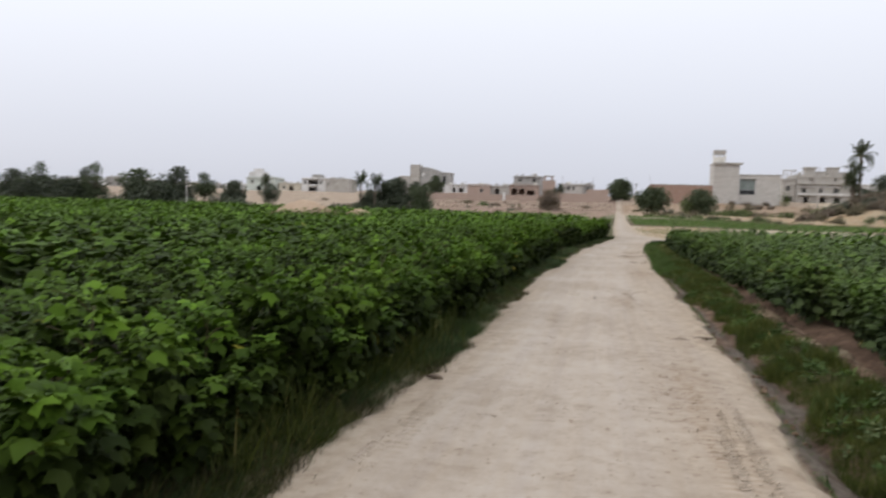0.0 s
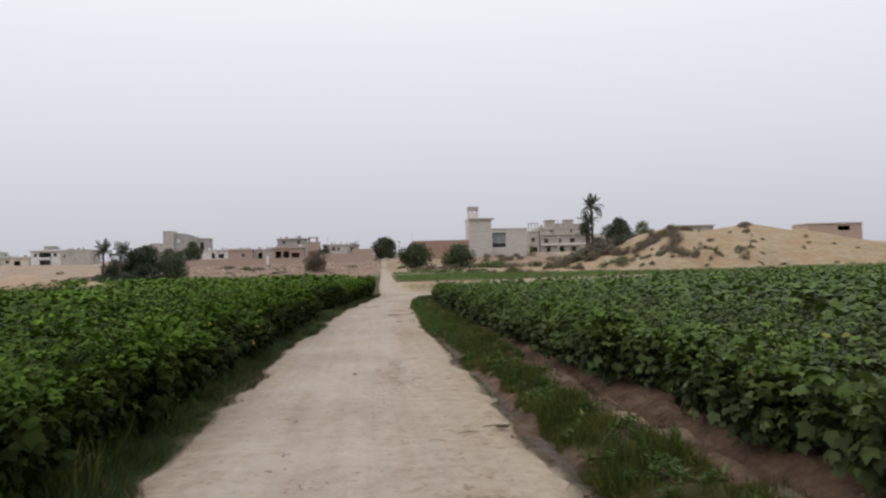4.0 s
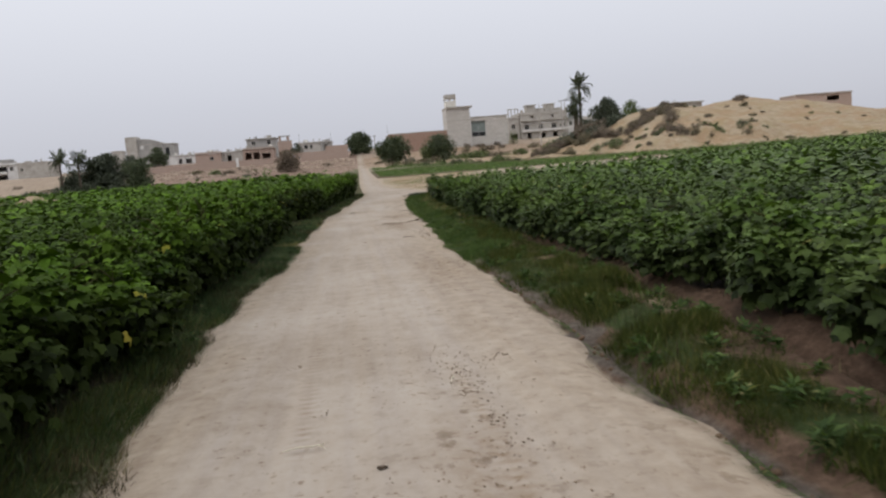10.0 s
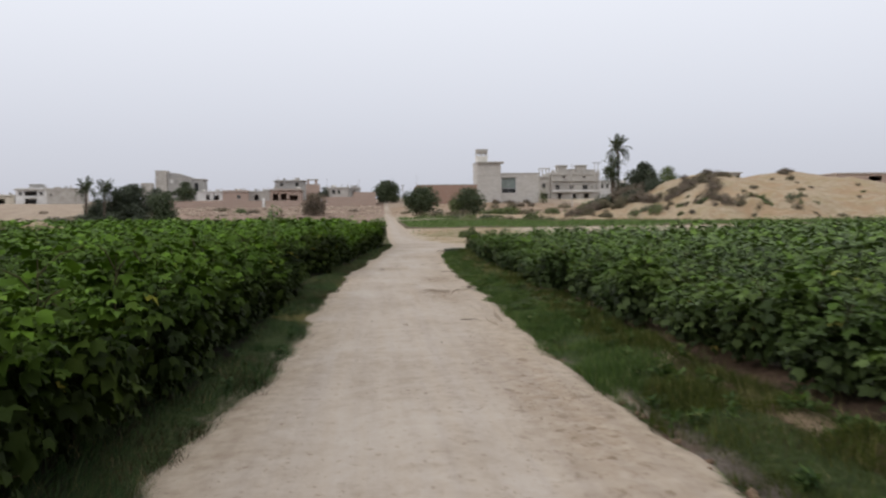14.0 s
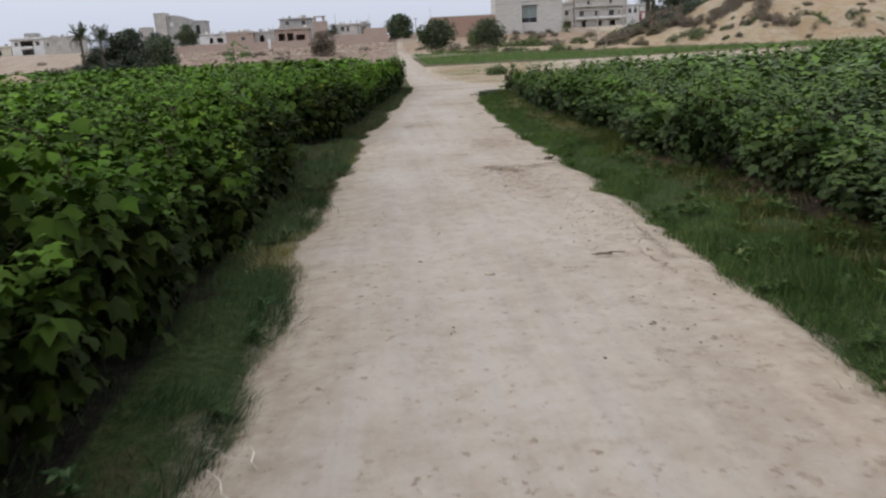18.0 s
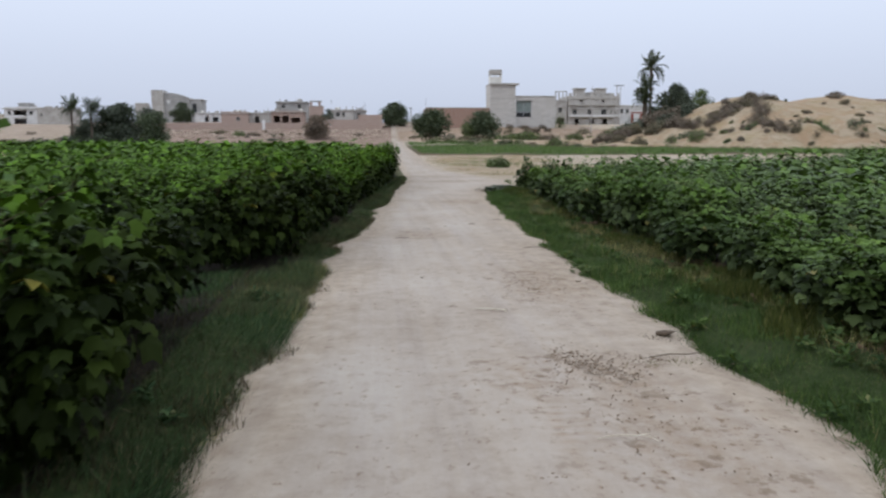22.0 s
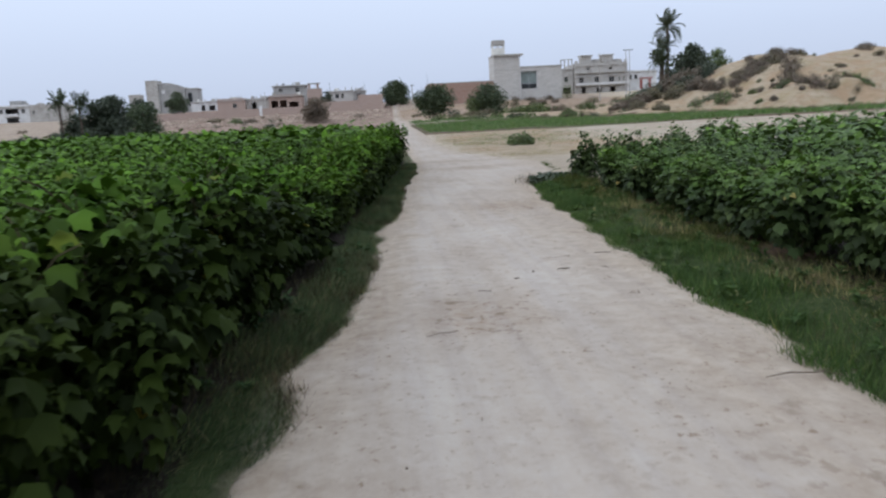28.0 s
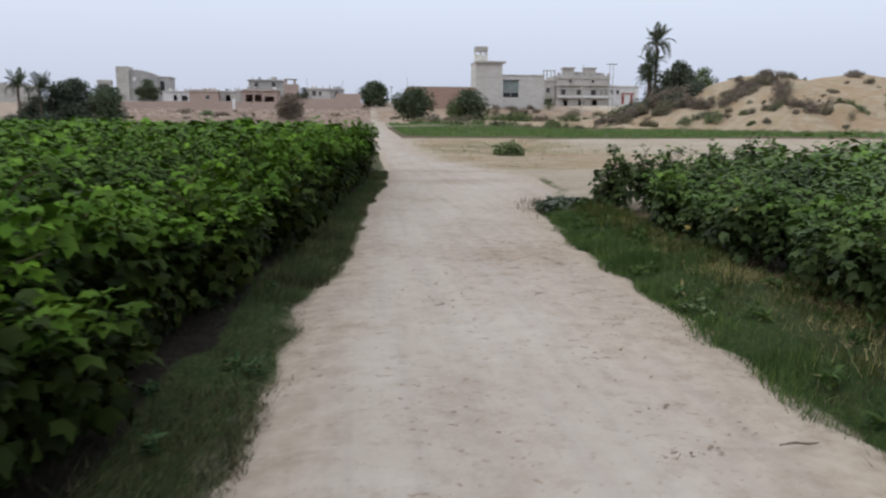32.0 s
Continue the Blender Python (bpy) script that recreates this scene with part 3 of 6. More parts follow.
def tube(bm, pts, radii, sides=6):
    rings = []
    for n, (p, r) in enumerate(zip(pts, radii)):
        a = Vector(pts[max(n - 1, 0)])
        b = Vector(pts[min(n + 1, len(pts) - 1)])
        d = (b - a).normalized()
        u = d.orthogonal().normalized()
        w = d.cross(u)
        rings.append([bm.verts.new(Vector(p) + r * (math.cos(k * math.tau / sides) * u + math.sin(k * math.tau / sides) * w)) for k in range(sides)])
    for r0, r1 in zip(rings, rings[1:]):
        for k in range(sides):
            bm.faces.new((r0[k], r0[(k + 1) % sides], r1[(k + 1) % sides], r1[k]))
    bm.faces.new(rings[0][::-1])
    bm.faces.new(rings[-1])


def turns(yaw, pitch, roll):
    """Rotation matrices (n, 3, 3) for arrays of angles: roll about y, then pitch about x, then yaw about z."""
    cy, sy, cp, sp, cr, sr = np.cos(yaw), np.sin(yaw), np.cos(pitch), np.sin(pitch), np.cos(roll), np.sin(roll)
    o, i = np.zeros_like(cy), np.ones_like(cy)
    rz = np.stack([np.stack([cy, -sy, o], -1), np.stack([sy, cy, o], -1), np.stack([o, o, i], -1)], -2)
    rx = np.stack([np.stack([i, o, o], -1), np.stack([o, cp, -sp], -1), np.stack([o, sp, cp], -1)], -2)
    ry = np.stack([np.stack([cr, o, sr], -1), np.stack([o, i, o], -1), np.stack([-sr, o, cr], -1)], -2)
    return rz @ rx @ ry


def scatter(tv, tf, place, size, rot):
    """Copies of a small template joined into one set of vertices and faces."""
    v = np.einsum("nij,vj->nvi", rot, tv) * np.asarray(size)[:, None, None] + place[:, None, :]
    f = tf[None] + (np.arange(len(place)) * len(tv))[:, None, None]
    return v.reshape(-1, 3), f.reshape(-1, tf.shape[1])


def lobed_leaf(rim):
    """A palmate leaf of unit width lying in xy, its stalk at the origin, folded along its veins."""
    v = [(0, 0.02, 0.04)] + [(math.sin(radians(deg)) * r, 0.22 + math.cos(radians(deg)) * r, z) for deg, r, z in rim]
    return np.array(v), np.array([(0, k + 1, k) for k in range(1, len(rim))])


LEAF = lobed_leaf(((-132, 0.40, -0.05), (-104, 0.37, 0.01), (-66, 0.57, -0.17), (-34, 0.44, 0.03), (0, 0.70, -0.21), (34, 0.44, 0.03), (66, 0.57, -0.17), (104, 0.37, 0.01), (132, 0.40, -0.05)))
PLAIN_LEAF = lobed_leaf(((-125, 0.40, -0.06), (-70, 0.58, -0.16), (-35, 0.42, 0.03), (0, 0.71, -0.19), (35, 0.42, 0.03), (70, 0.58, -0.16), (125, 0.40, -0.06)))
QUAD = (np.array([(0, 0, 0), (0.5, 0.45, -0.08), (0, 1.0, -0.04), (-0.5, 0.45, -0.08)]), np.array([(0, 1, 2, 3)]))
SPIKE = (np.array([(-0.5, 0, 0), (0.5, 0, 0), (0.0, 0.45, 1.0)]), np.array([(0, 1, 2)]))
BLADE = (np.array([(-0.5, 0, 0), (0.5, 0, 0), (0.34, 0.25, 0.6), (-0.34, 0.25, 0.6), (0.0, 0.75, 1.0)]), np.array([(0, 1, 2), (0, 2, 3), (3, 2, 4)]))


def set_values(ob, name, values):
    ob.data.attributes.new(name, "FLOAT", "POINT").data.foreach_set("value", np.asarray(values, np.float32))


# ---- the ground, one sheet to the horizon ----
rng = np.random.default_rng(7)
gx = np.r_[-3000, -1800, -1000, -600, -400, np.arange(-300, -60, 12), np.arange(-60, -12, 3), np.arange(-12, -4.6, 0.8),
           np.arange(-4.6, 6.4, 0.16), np.arange(6.4, 18, 0.9), np.arange(18, 40, 1.6), np.arange(40, 96, 0.8), np.arange(96, 110, 1.6), np.arange(110, 200, 6), np.arange(200, 320, 20), 400, 600, 1000, 1800, 3000]
gy = np.r_[-3000, -1500, -700, -300, -120, -60, -30, np.arange(-16, -2, 1.0), np.arange(-2, 62, 0.2), np.arange(62, 100, 0.9),
           np.arange(100, 152, 0.8), np.arange(152, 190, 1.5), np.arange(190, 290, 4), np.arange(290, 480, 15), 550, 700, 1000, 1600, 3000]
GX, GY = np.meshgrid(gx, gy)
GZ = ground_z(GX, GY)
idx = np.arange(GX.size).reshape(GX.shape)
quads = np.stack([idx[:-1, :-1], idx[:-1, 1:], idx[1:, 1:], idx[1:, :-1]], -1).reshape(-1, 4)
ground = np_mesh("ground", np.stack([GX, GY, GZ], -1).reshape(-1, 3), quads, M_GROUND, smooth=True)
tagged(ground, "reddish soil, dry turf and pale sand reaching to the horizon", "ground", kind="structure")
fl, fr, rl, rr = line(GY, FIELD_L), line(GY, FIELD_R), line(GY, ROAD_L), line(GY, ROAD_R)
back = line(GX, BACK_R)
crop_l = (GX < fl) & (GY < left_end(GX))
crop_r = (GX > fr) & (GY < back)
junction = (GY > 50) & (GY < 93) & (GX > rl) & ~crop_r
sandy = np.where(((GY > 136) & ((GX > -8) | (GY > 215))) | junction, 1.0, 0.0)
sandy = np.where((GX > rl - 0.3) & (GX < rr + np.interp(GY, [18, 26], [0.02, 0.2])) & (GY < 64), 1.0, sandy)
sandy = np.where((GX > rl - 0.05) & (GX < rr + 0.02), 1.0, sandy)
ridge = (GX > rr + 0.8) & (GX < rr + 1.35) & (GY < 24)
sandy = np.where(ridge, 0.0, sandy)
turf = np.where((GX < rl) & (GX > fl - 0.2) & (GY < 64), np.interp(rl - GX, [0.0, 0.1, 0.3], [0.2, 0.45, 0.75]) + 0.3 * smooth_noise(GX, GY, 0.7), 0.0)
turf = np.where((GX > rr + np.interp(GY, [16, 24], [0.35, 0.08])) & (GX < fr - 0.2) & (GY < 52), np.interp(GY, [8, 22], [0.5, 0.95]) * np.interp(GX - rr, [1.2, 1.8], [1.0, 0.72]), turf)
turf = np.where(ridge, 0.3 + 0.5 * smooth_noise(GX, GY, 0.6), turf)
turf = np.where((GY > 94 + 5 * smooth_noise(GX, GY, 7)) & (GY < np.interp(GX, [5, 24, 40], [150, 136, 131])) & (GX > rr) & ((GX < 24) | (terrain(GX, GY) < line(GY, RISE) + 0.3)), 0.5, turf)
turf = np.maximum(turf, np.where(GX > rr + 0.5, 0.42 * np.exp(-(GX - 9) ** 2 / 30 - (GY - 83) ** 2 / 60), 0))
turf = np.where((GX < rl) & (GY > 64) & (GY < 205) & ~crop_l, 0.55, turf)
turf = np.where((GX < -78) & (GY > 64) & (GY < 215), 0.42, turf)
# Under the crop: litter and the cotton's shade in one mask.
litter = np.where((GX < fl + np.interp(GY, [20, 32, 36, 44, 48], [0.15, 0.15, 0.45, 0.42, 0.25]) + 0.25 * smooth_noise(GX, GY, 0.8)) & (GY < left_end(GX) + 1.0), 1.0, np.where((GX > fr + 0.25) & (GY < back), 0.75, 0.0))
# Dark patches painted for the shadow in the right furrow.
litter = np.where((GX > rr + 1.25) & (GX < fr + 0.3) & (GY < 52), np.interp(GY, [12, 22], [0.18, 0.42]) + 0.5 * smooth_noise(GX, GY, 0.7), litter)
dune = np.where((terrain(GX, GY) > line(GY, RISE) + 0.25) & (GX > np.where(GY < 137, 25, 18)) & (GY < 200), 1.0, np.where((GY > np.interp(GX, [5, 24, 40], [150, 136, 131])) & (GX > 6) & (GY < 249), 0.72, 0.0))
turf = np.where(dune > 0.7, 0.0, turf)
dune = np.where(junction & (GY > 63) & (GX > rr + 0.2), np.interp(GX - rr, [0.2, 2.0, 9.0, 14.0], [0.45, 0.72, 0.62, 0.3]) + 0.35 * smooth_noise(GX, GY, 4.0), dune)
dune = np.where(ridge, 0.32 + 0.6 * smooth_noise(GX, GY, 0.9), dune)
rubble = np.where((GY > 205) & (GX < 4) & (GX > -80), 0.8, np.where((GY > 190) & (GX < -80), 0.5, 0.0) + np.where((GY > 200) & (GX > -70) & (GX < 70), 0.52, 0.0))
mud = np.where((GX > rr - 0.05) & (GX < rr + 0.28) & (GY < 24), 0.62 + 0.5 * smooth_noise(GX, GY, 0.8), 0.0)
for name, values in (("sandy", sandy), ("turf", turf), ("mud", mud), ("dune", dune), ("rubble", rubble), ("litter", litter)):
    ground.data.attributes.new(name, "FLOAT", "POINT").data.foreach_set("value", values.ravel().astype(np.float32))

# ---- the dirt road ----
def ragged_left(y):
    return 0.15 * smooth_noise(y, y * 0 + 3, 0.5) + 0.08 * smooth_noise(y, y * 0 + 9, 0.22)


def ragged_right(y):
    return 0.16 * smooth_noise(y, y * 0 + 23, 0.5) + 0.08 * smooth_noise(y, y * 0 + 29, 0.22)


ry = np.r_[np.arange(-12, 64, 0.13), np.arange(64, 110, 0.7), np.arange(110, 276, 3.0)]
s = np.linspace(0, 1, 56)
RY, RS = np.meshgrid(ry, s, indexing="ij")
XL = line(RY, ROAD_L) + ragged_left(RY) - 0.17
XR = line(RY, ROAD_R) + ragged_right(RY) + np.interp(RY, [18, 26], [0.03, 0.15])
RX = XL + (XR - XL) * RS
bowl = np.minimum(RS, 1 - RS) * (XR - XL)
RZ = terrain(RX, RY) + np.interp(bowl, [0, 0.1, 0.2, 0.4, 0.7], [-0.06, -0.02, -0.006, 0.008, 0.014])
mid_x = RX - (line(RY, ROAD_L) + 1.75)
rut = np.exp(-((mid_x + 0.72) / 0.28) ** 2) + np.exp(-((mid_x - 0.62) / 0.3) ** 2)
RZ += -0.014 * rut + (0.007 * smooth_noise(0.83 * RX + 0.55 * RY, 0.83 * RY - 0.55 * RX, 0.97) + 0.003 * smooth_noise(0.6 * RX - 0.8 * RY, 0.8 * RX + 0.6 * RY, 0.53)) * np.clip(bowl * 4, 0, 1)
tread = np.zeros_like(RX)
for tx, ya, yb, dx in ((0.80, 3.0, 8.4, 0.02), (0.98, 3.0, 6.5, 0.02), (0.66, 29.9, 31.0, 0.1), (0.5, 29.8, 31.0, 0.1), (0.55, 11.0, 16.5, 0.0), (-0.55, 14.5, 18.0, 0.0), (-1.25, 4.0, 7.0, -0.1)):
    tread = np.maximum(tread, np.exp(-((RX - tx - dx * (RY - ya)) / 0.05) ** 2) * np.clip((RY - ya) * 2, 0, 1) * np.clip((yb - RY) * 2, 0, 1))
churn = np.zeros_like(RX)
for cx, cy, ax, ay in ((0.6, 31.25, 0.45, 0.6), (1.2, 31.2, 0.4, 0.5), (1.1, 30.2, 0.5, 1.0), (0.45, 14.0, 0.22, 1.4), (0.85, 7.0, 0.3, 2.0), (0.3, 39.0, 0.4, 0.6), (1.3, 34.5, 0.5, 1.4), (1.2, 22.0, 0.4, 2.6), (2.0, 46.5, 0.8, 1.2), (2.2, 58.5, 2.6, 0.7), (3.0, 63.0, 2.4, 0.5)):
    churn = np.maximum(churn, np.exp(-((RX - cx) / ax) ** 2 - ((RY - cy) / ay) ** 2))
churn = np.maximum(churn, 0.5 * np.clip((RS - 0.5) * 2.2, 0, 1) * np.clip(0.45 + 1.6 * smooth_noise(RX, RY, 1.7), 0, 1) * (RY < 60))
RZ += 0.016 * churn * smooth_noise(0.7 * RX + 0.71 * RY, 0.7 * RY - 0.71 * RX, 0.31)
ridx = np.arange(RX.size).reshape(RX.shape)
quads = np.stack([ridx[:-1, :-1], ridx[:-1, 1:], ridx[1:, 1:], ridx[1:, :-1]], -1).reshape(-1, 4)
road = np_mesh("road", np.stack([RX, RY, RZ], -1).reshape(-1, 3), quads, M_ROAD, smooth=True)
tagged(road, "pale packed dirt track with wheel ruts and ragged edges", "road", kind="structure")
rim = np.interp(bowl + 0.2 * smooth_noise(RX, RY, 0.5), [0, 0.38, 0.7], [0.9, 0.6, 0.0])
rim = np.where(RS > 0.5, np.interp(bowl + 0.5 * smooth_noise(RX, RY, 1.1), [0, 0.4, 1.3], [0.85, 0.55, 0.0]), rim)
for name, values in (("rim", rim), ("churn", churn), ("tread", tread)):
    road.data.attributes.new(name, "FLOAT", "POINT").data.foreach_set("value", values.ravel().astype(np.float32))


def road_top(x, y):
    return float(terrain(x, y)) + 0.008


# ---- cotton ----
def shoot_leaves(r, px, py, height, radius, per, size, cone=0.0):
    """Leaves on upright shoots of plants at px, py: each plant has its own spread of shoots, bare inside."""
    n = len(px) * per
    cx, cy, h = np.repeat(px, per), np.repeat(py, per), np.repeat(height, per)
    k = r.integers(0, 7, n)
    turn = np.repeat(r.uniform(0, math.tau, len(px)), per)
    grow = np.repeat(r.uniform(0.72, 1.0, (len(px), 7)), per, axis=0)[np.arange(n), k]
    a = turn + k * 2.4
    reach = np.where(k == 0, 0.08, radius * (0.45 + 0.5 * ((k * 0.37) % 1.0)))
    tip = h * np.where(k == 0, 0.94, grow * (0.95 - 0.3 * (reach / radius - 0.45)) * (1 - cone))
    s = 0.16 + 0.84 * r.power(1.35, n)
    out = np.interp(s, [0.1, 0.4, 1.0], [0.35, 0.85, 1.0])
    b = r.uniform(0, math.tau, n)
    stalk = r.uniform(0.05, 0.17, n) * np.interp(s, [0.2, 0.8, 1.0], [1.2, 1.0, 0.5])
    x = cx + np.cos(a) * reach * out + np.cos(b) * stalk
    y = cy + np.sin(a) * reach * out + np.sin(b) * stalk
    z = tip * s + r.normal(0, 0.02, n)
    pitch = np.interp(s, [0.2, 0.5, 0.75, 1.0], [-1.05, -0.75, -0.15, 0.12]) + r.normal(0, 0.27, n)
    rot = turns(b - math.pi / 2 + r.normal(0, 0.4, n), pitch, r.normal(0, 0.34, n))
    sz = size * r.uniform(0.6, 1.35, n) * np.interp(s, [0.2, 0.7, 0.85, 1.0], [0.95, 1.15, 1.1, 0.68])
    # Upper leaves paler: young growth, plus sky light painted in by height.
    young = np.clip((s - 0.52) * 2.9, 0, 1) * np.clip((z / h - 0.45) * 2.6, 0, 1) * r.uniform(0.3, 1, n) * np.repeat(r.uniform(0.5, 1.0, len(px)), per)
    return np.stack([x, y, z], -1), sz, rot, young


def tip_weight(y):
    """Weight of the pale leaf tips, growing towards the junction."""
    return np.interp(y, [26, 38, 60, 90], [1.0, 1.45, 1.5, 1.2])


def cotton_leaves(n, height, radius, seed, cone, fresh, crown):
    r = np.random.default_rng(seed)
    place, size, rot, young = shoot_leaves(r, np.zeros(1), np.zeros(1), np.array([height]), radius, n, 0.100, cone)
    # Pale tips only above crown; flanks stay dark as if shaded.
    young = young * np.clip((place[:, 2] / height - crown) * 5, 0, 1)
    return (*scatter(*LEAF, place, size, rot), np.repeat(young * fresh, len(LEAF[0])))


def cotton_plant(seed, height, radius, mat, label, group, cone=0.0, leaves=660, fresh=0.9, crown=0.0):
    root = thing("cotton_plant", 0, 0, -50, label, "plant", group)
    r = random.Random(seed)
    bm = bmesh.new()
    tube(bm, [(0, 0, -0.05), (0.02, 0.01, height * 0.5), (0.0, 0.02, height * 0.88)], [0.009, 0.007, 0.003], 5)
    for k in range(9):
        a, h = r.uniform(0, math.tau), height * (0.12 + 0.085 * k)
        l = radius * r.uniform(0.6, 0.95) * (1.0 - 0.05 * k)
        tube(bm, [(0.01, 0.01, h), (math.cos(a) * l * 0.5, math.sin(a) * l * 0.5, h + 0.10), (math.cos(a) * l, math.sin(a) * l, h + 0.14)], [0.006, 0.005, 0.003], 4)
    part("stem", bm, M_STEM, root, "thin reddish brown branching stem")
    v, f, young = cotton_leaves(leaves, height, radius, seed, cone, fresh, crown)
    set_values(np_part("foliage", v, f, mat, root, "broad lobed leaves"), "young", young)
    return root


def in_left_field(x, y):
    return (x < line(y, FIELD_L) - 0.2) & (y < left_end(x))


def in_right_field(x, y):
    return (x > line(y, FIELD_R) + 0.2) & (y < line(x, BACK_R) - 0.6)


LEFT_LABEL = "leafy green cotton plant in the front row beside the dirt track"
RIGHT_LABEL = "dusty green cotton plant at the field edge beside the ditch"
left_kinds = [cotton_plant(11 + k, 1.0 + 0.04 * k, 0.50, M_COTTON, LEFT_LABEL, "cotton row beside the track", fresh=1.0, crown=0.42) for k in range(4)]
# Pale leaves held to the very top, so the flank looks unlit.
dark_kinds = [cotton_plant(71 + k, 1.0 + 0.04 * k, 0.52, M_COTTON, "dark green cotton plant with few fresh leaves, flank darkened as in shade, beside the dirt track", "cotton row beside the track", leaves=740, fresh=0.85, crown=0.68) for k in range(3)]
late_kinds = [cotton_plant(81 + k, 1.0 + 0.04 * k, 0.50, M_COTTON, "bright green cotton plant at the end of the row", "cotton row beside the track", leaves=720, fresh=1.3, crown=0.5) for k in range(3)]
late_right_kinds = [cotton_plant(91 + k, 0.94 + 0.04 * k, 0.46, M_COTTON_R, "brighter dusty green cotton plant before the grass verge", "cotton row beside the ditch", fresh=1.5, crown=0.34) for k in range(3)]
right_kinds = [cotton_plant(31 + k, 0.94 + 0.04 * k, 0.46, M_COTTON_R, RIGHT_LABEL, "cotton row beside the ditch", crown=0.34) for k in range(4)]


def plant_row(kinds, places):
    """Plants grow taller along the row, and only little wider."""
    for k, (x, y, sc) in enumerate(places):
        src = kinds[k % len(kinds)]
        m = pose(x, y, float(terrain(x, y)), 0, 0, rng.uniform(0, 360)) @ Matrix.Diagonal((0.8 + 0.2 * sc, 0.8 + 0.2 * sc, sc * rng.uniform(0.92, 1.06), 1))
        if k < len(kinds):
            src.matrix_basis = m
        else:
            copy_unscaled(src, m)


def copy_unscaled(src, m):
    keep = src.matrix_basis.copy()
    src.matrix_basis = Matrix.Identity(4)
    made = copy_thing(src, m)
    src.matrix_basis = keep
    return made


row = []
y = -2.6
while y < 63:
    row.append((float(line(y, FIELD_L)) - 0.36 + float(np.interp(y, [2, 8, 12, 17, 20, 23, 30.5, 32, 33, 36, 44, 52, 60], [0.2, 0.22, 0.3, 0.3, 0.24, 0.2, 0.14, 0.06, -0.05, 0.24, 0.38, 0.28, 0.16])) + rng.uniform(-0.24, 0.18), y, float(line(y, TALL_L)) * (rng.uniform(1.0, 1.12) if 30.4 < y < 33.4 else rng.uniform(0.76, 1.14))))
    y += rng.uniform(0.46, 0.62)
GAP_L = (33.3, 35.4)
row = [p for p in row if not GAP_L[0] < p[1] < GAP_L[1]]
plant_row(left_kinds, [p for p in row if p[1] < 29.8])
plant_row(dark_kinds, [p for p in row if 29.8 < p[1] < 41])
plant_row(late_kinds, [p for p in row if p[1] > 41])
row = []
y = 3.2
while y < 48.6:
    row.append((float(line(y, FIELD_R)) + 0.28 + rng.uniform(-0.26, 0.3), y, float(line(y, TALL_R)) * rng.uniform(0.7, 1.18)))
    y += rng.uniform(0.46, 0.66)
plant_row(right_kinds, [p for p in row if p[1] < 31])
plant_row(late_right_kinds, [p for p in row if p[1] > 31])
BACK_LABEL = "upright pointed cotton plant standing free at the field corner"
back_kinds = [cotton_plant(51 + k, 1.0 + 0.06 * k, 0.29, M_COTTON_R, BACK_LABEL, "cotton along the sandy junction", 0.16, 560) for k in range(3)]
row = [(4.8, 51.1, 1.28), (5.7, 51.9, 1.12)]
x = 5.9
while x < 34:
    row.append((x, float(line(x, BACK_R)) + rng.uniform(-0.5, 0.1), rng.uniform(1.0, 1.4)))
    x += rng.uniform(0.55, 1.5)
plant_row(back_kinds, row)


def crop_stuff(name, xs, ys, inside, per_m2, per, leaf, size, radius, height, mat, label):
    """A stand of cotton too dense to count, plant by plant."""
    n = int(per_m2 * (xs[1] - xs[0]) * (ys[1] - ys[0]))
    x, y = rng.uniform(*xs, n), rng.uniform(*ys, n)
    keep = inside(x, y)
    x, y = x[keep], y[keep]
    lift = 0.28 * smooth_noise(x, y, 3.0) + 0.45 * smooth_noise(0.8 * x + 0.6 * y, 0.8 * y - 0.6 * x, 1.0)
    tall = line(y, height) * (1.0 + lift) * rng.uniform(0.78, 1.1, len(x))
    place, sz, rot, young = shoot_leaves(rng, x, y, tall, radius, per, size)
    # Clumps that stand out get paler tips, imitating light from above.
    young = young * np.repeat(np.clip(0.85 + 2.2 * lift, 0.25, 1.25) * tip_weight(y), per)
    young = np.clip(young, 0, 1)
    place[:, 2] += terrain(place[:, 0], place[:, 1])
    v, f = scatter(leaf[0], leaf[1], place, sz, rot)
    ob = np_mesh(name, v, f, mat)
    set_values(ob, "young", np.repeat(young, len(leaf[0])))
    return tagged(ob, label, "crop", kind="stuff")


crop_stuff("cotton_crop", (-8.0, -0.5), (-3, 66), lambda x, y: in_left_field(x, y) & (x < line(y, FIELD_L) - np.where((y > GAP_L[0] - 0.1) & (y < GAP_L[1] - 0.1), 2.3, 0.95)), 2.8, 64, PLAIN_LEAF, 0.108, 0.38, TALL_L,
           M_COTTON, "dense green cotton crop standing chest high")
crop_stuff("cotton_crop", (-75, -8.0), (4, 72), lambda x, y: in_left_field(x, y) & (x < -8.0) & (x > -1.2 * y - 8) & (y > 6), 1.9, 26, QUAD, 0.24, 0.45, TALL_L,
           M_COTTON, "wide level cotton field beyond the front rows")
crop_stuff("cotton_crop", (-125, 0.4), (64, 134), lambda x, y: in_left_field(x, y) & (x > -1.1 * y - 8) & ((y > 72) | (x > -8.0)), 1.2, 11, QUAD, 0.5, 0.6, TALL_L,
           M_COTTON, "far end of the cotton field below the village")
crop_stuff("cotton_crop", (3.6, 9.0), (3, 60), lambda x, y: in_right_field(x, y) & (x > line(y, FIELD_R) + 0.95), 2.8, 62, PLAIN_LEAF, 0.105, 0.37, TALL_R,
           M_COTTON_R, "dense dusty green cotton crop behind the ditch")
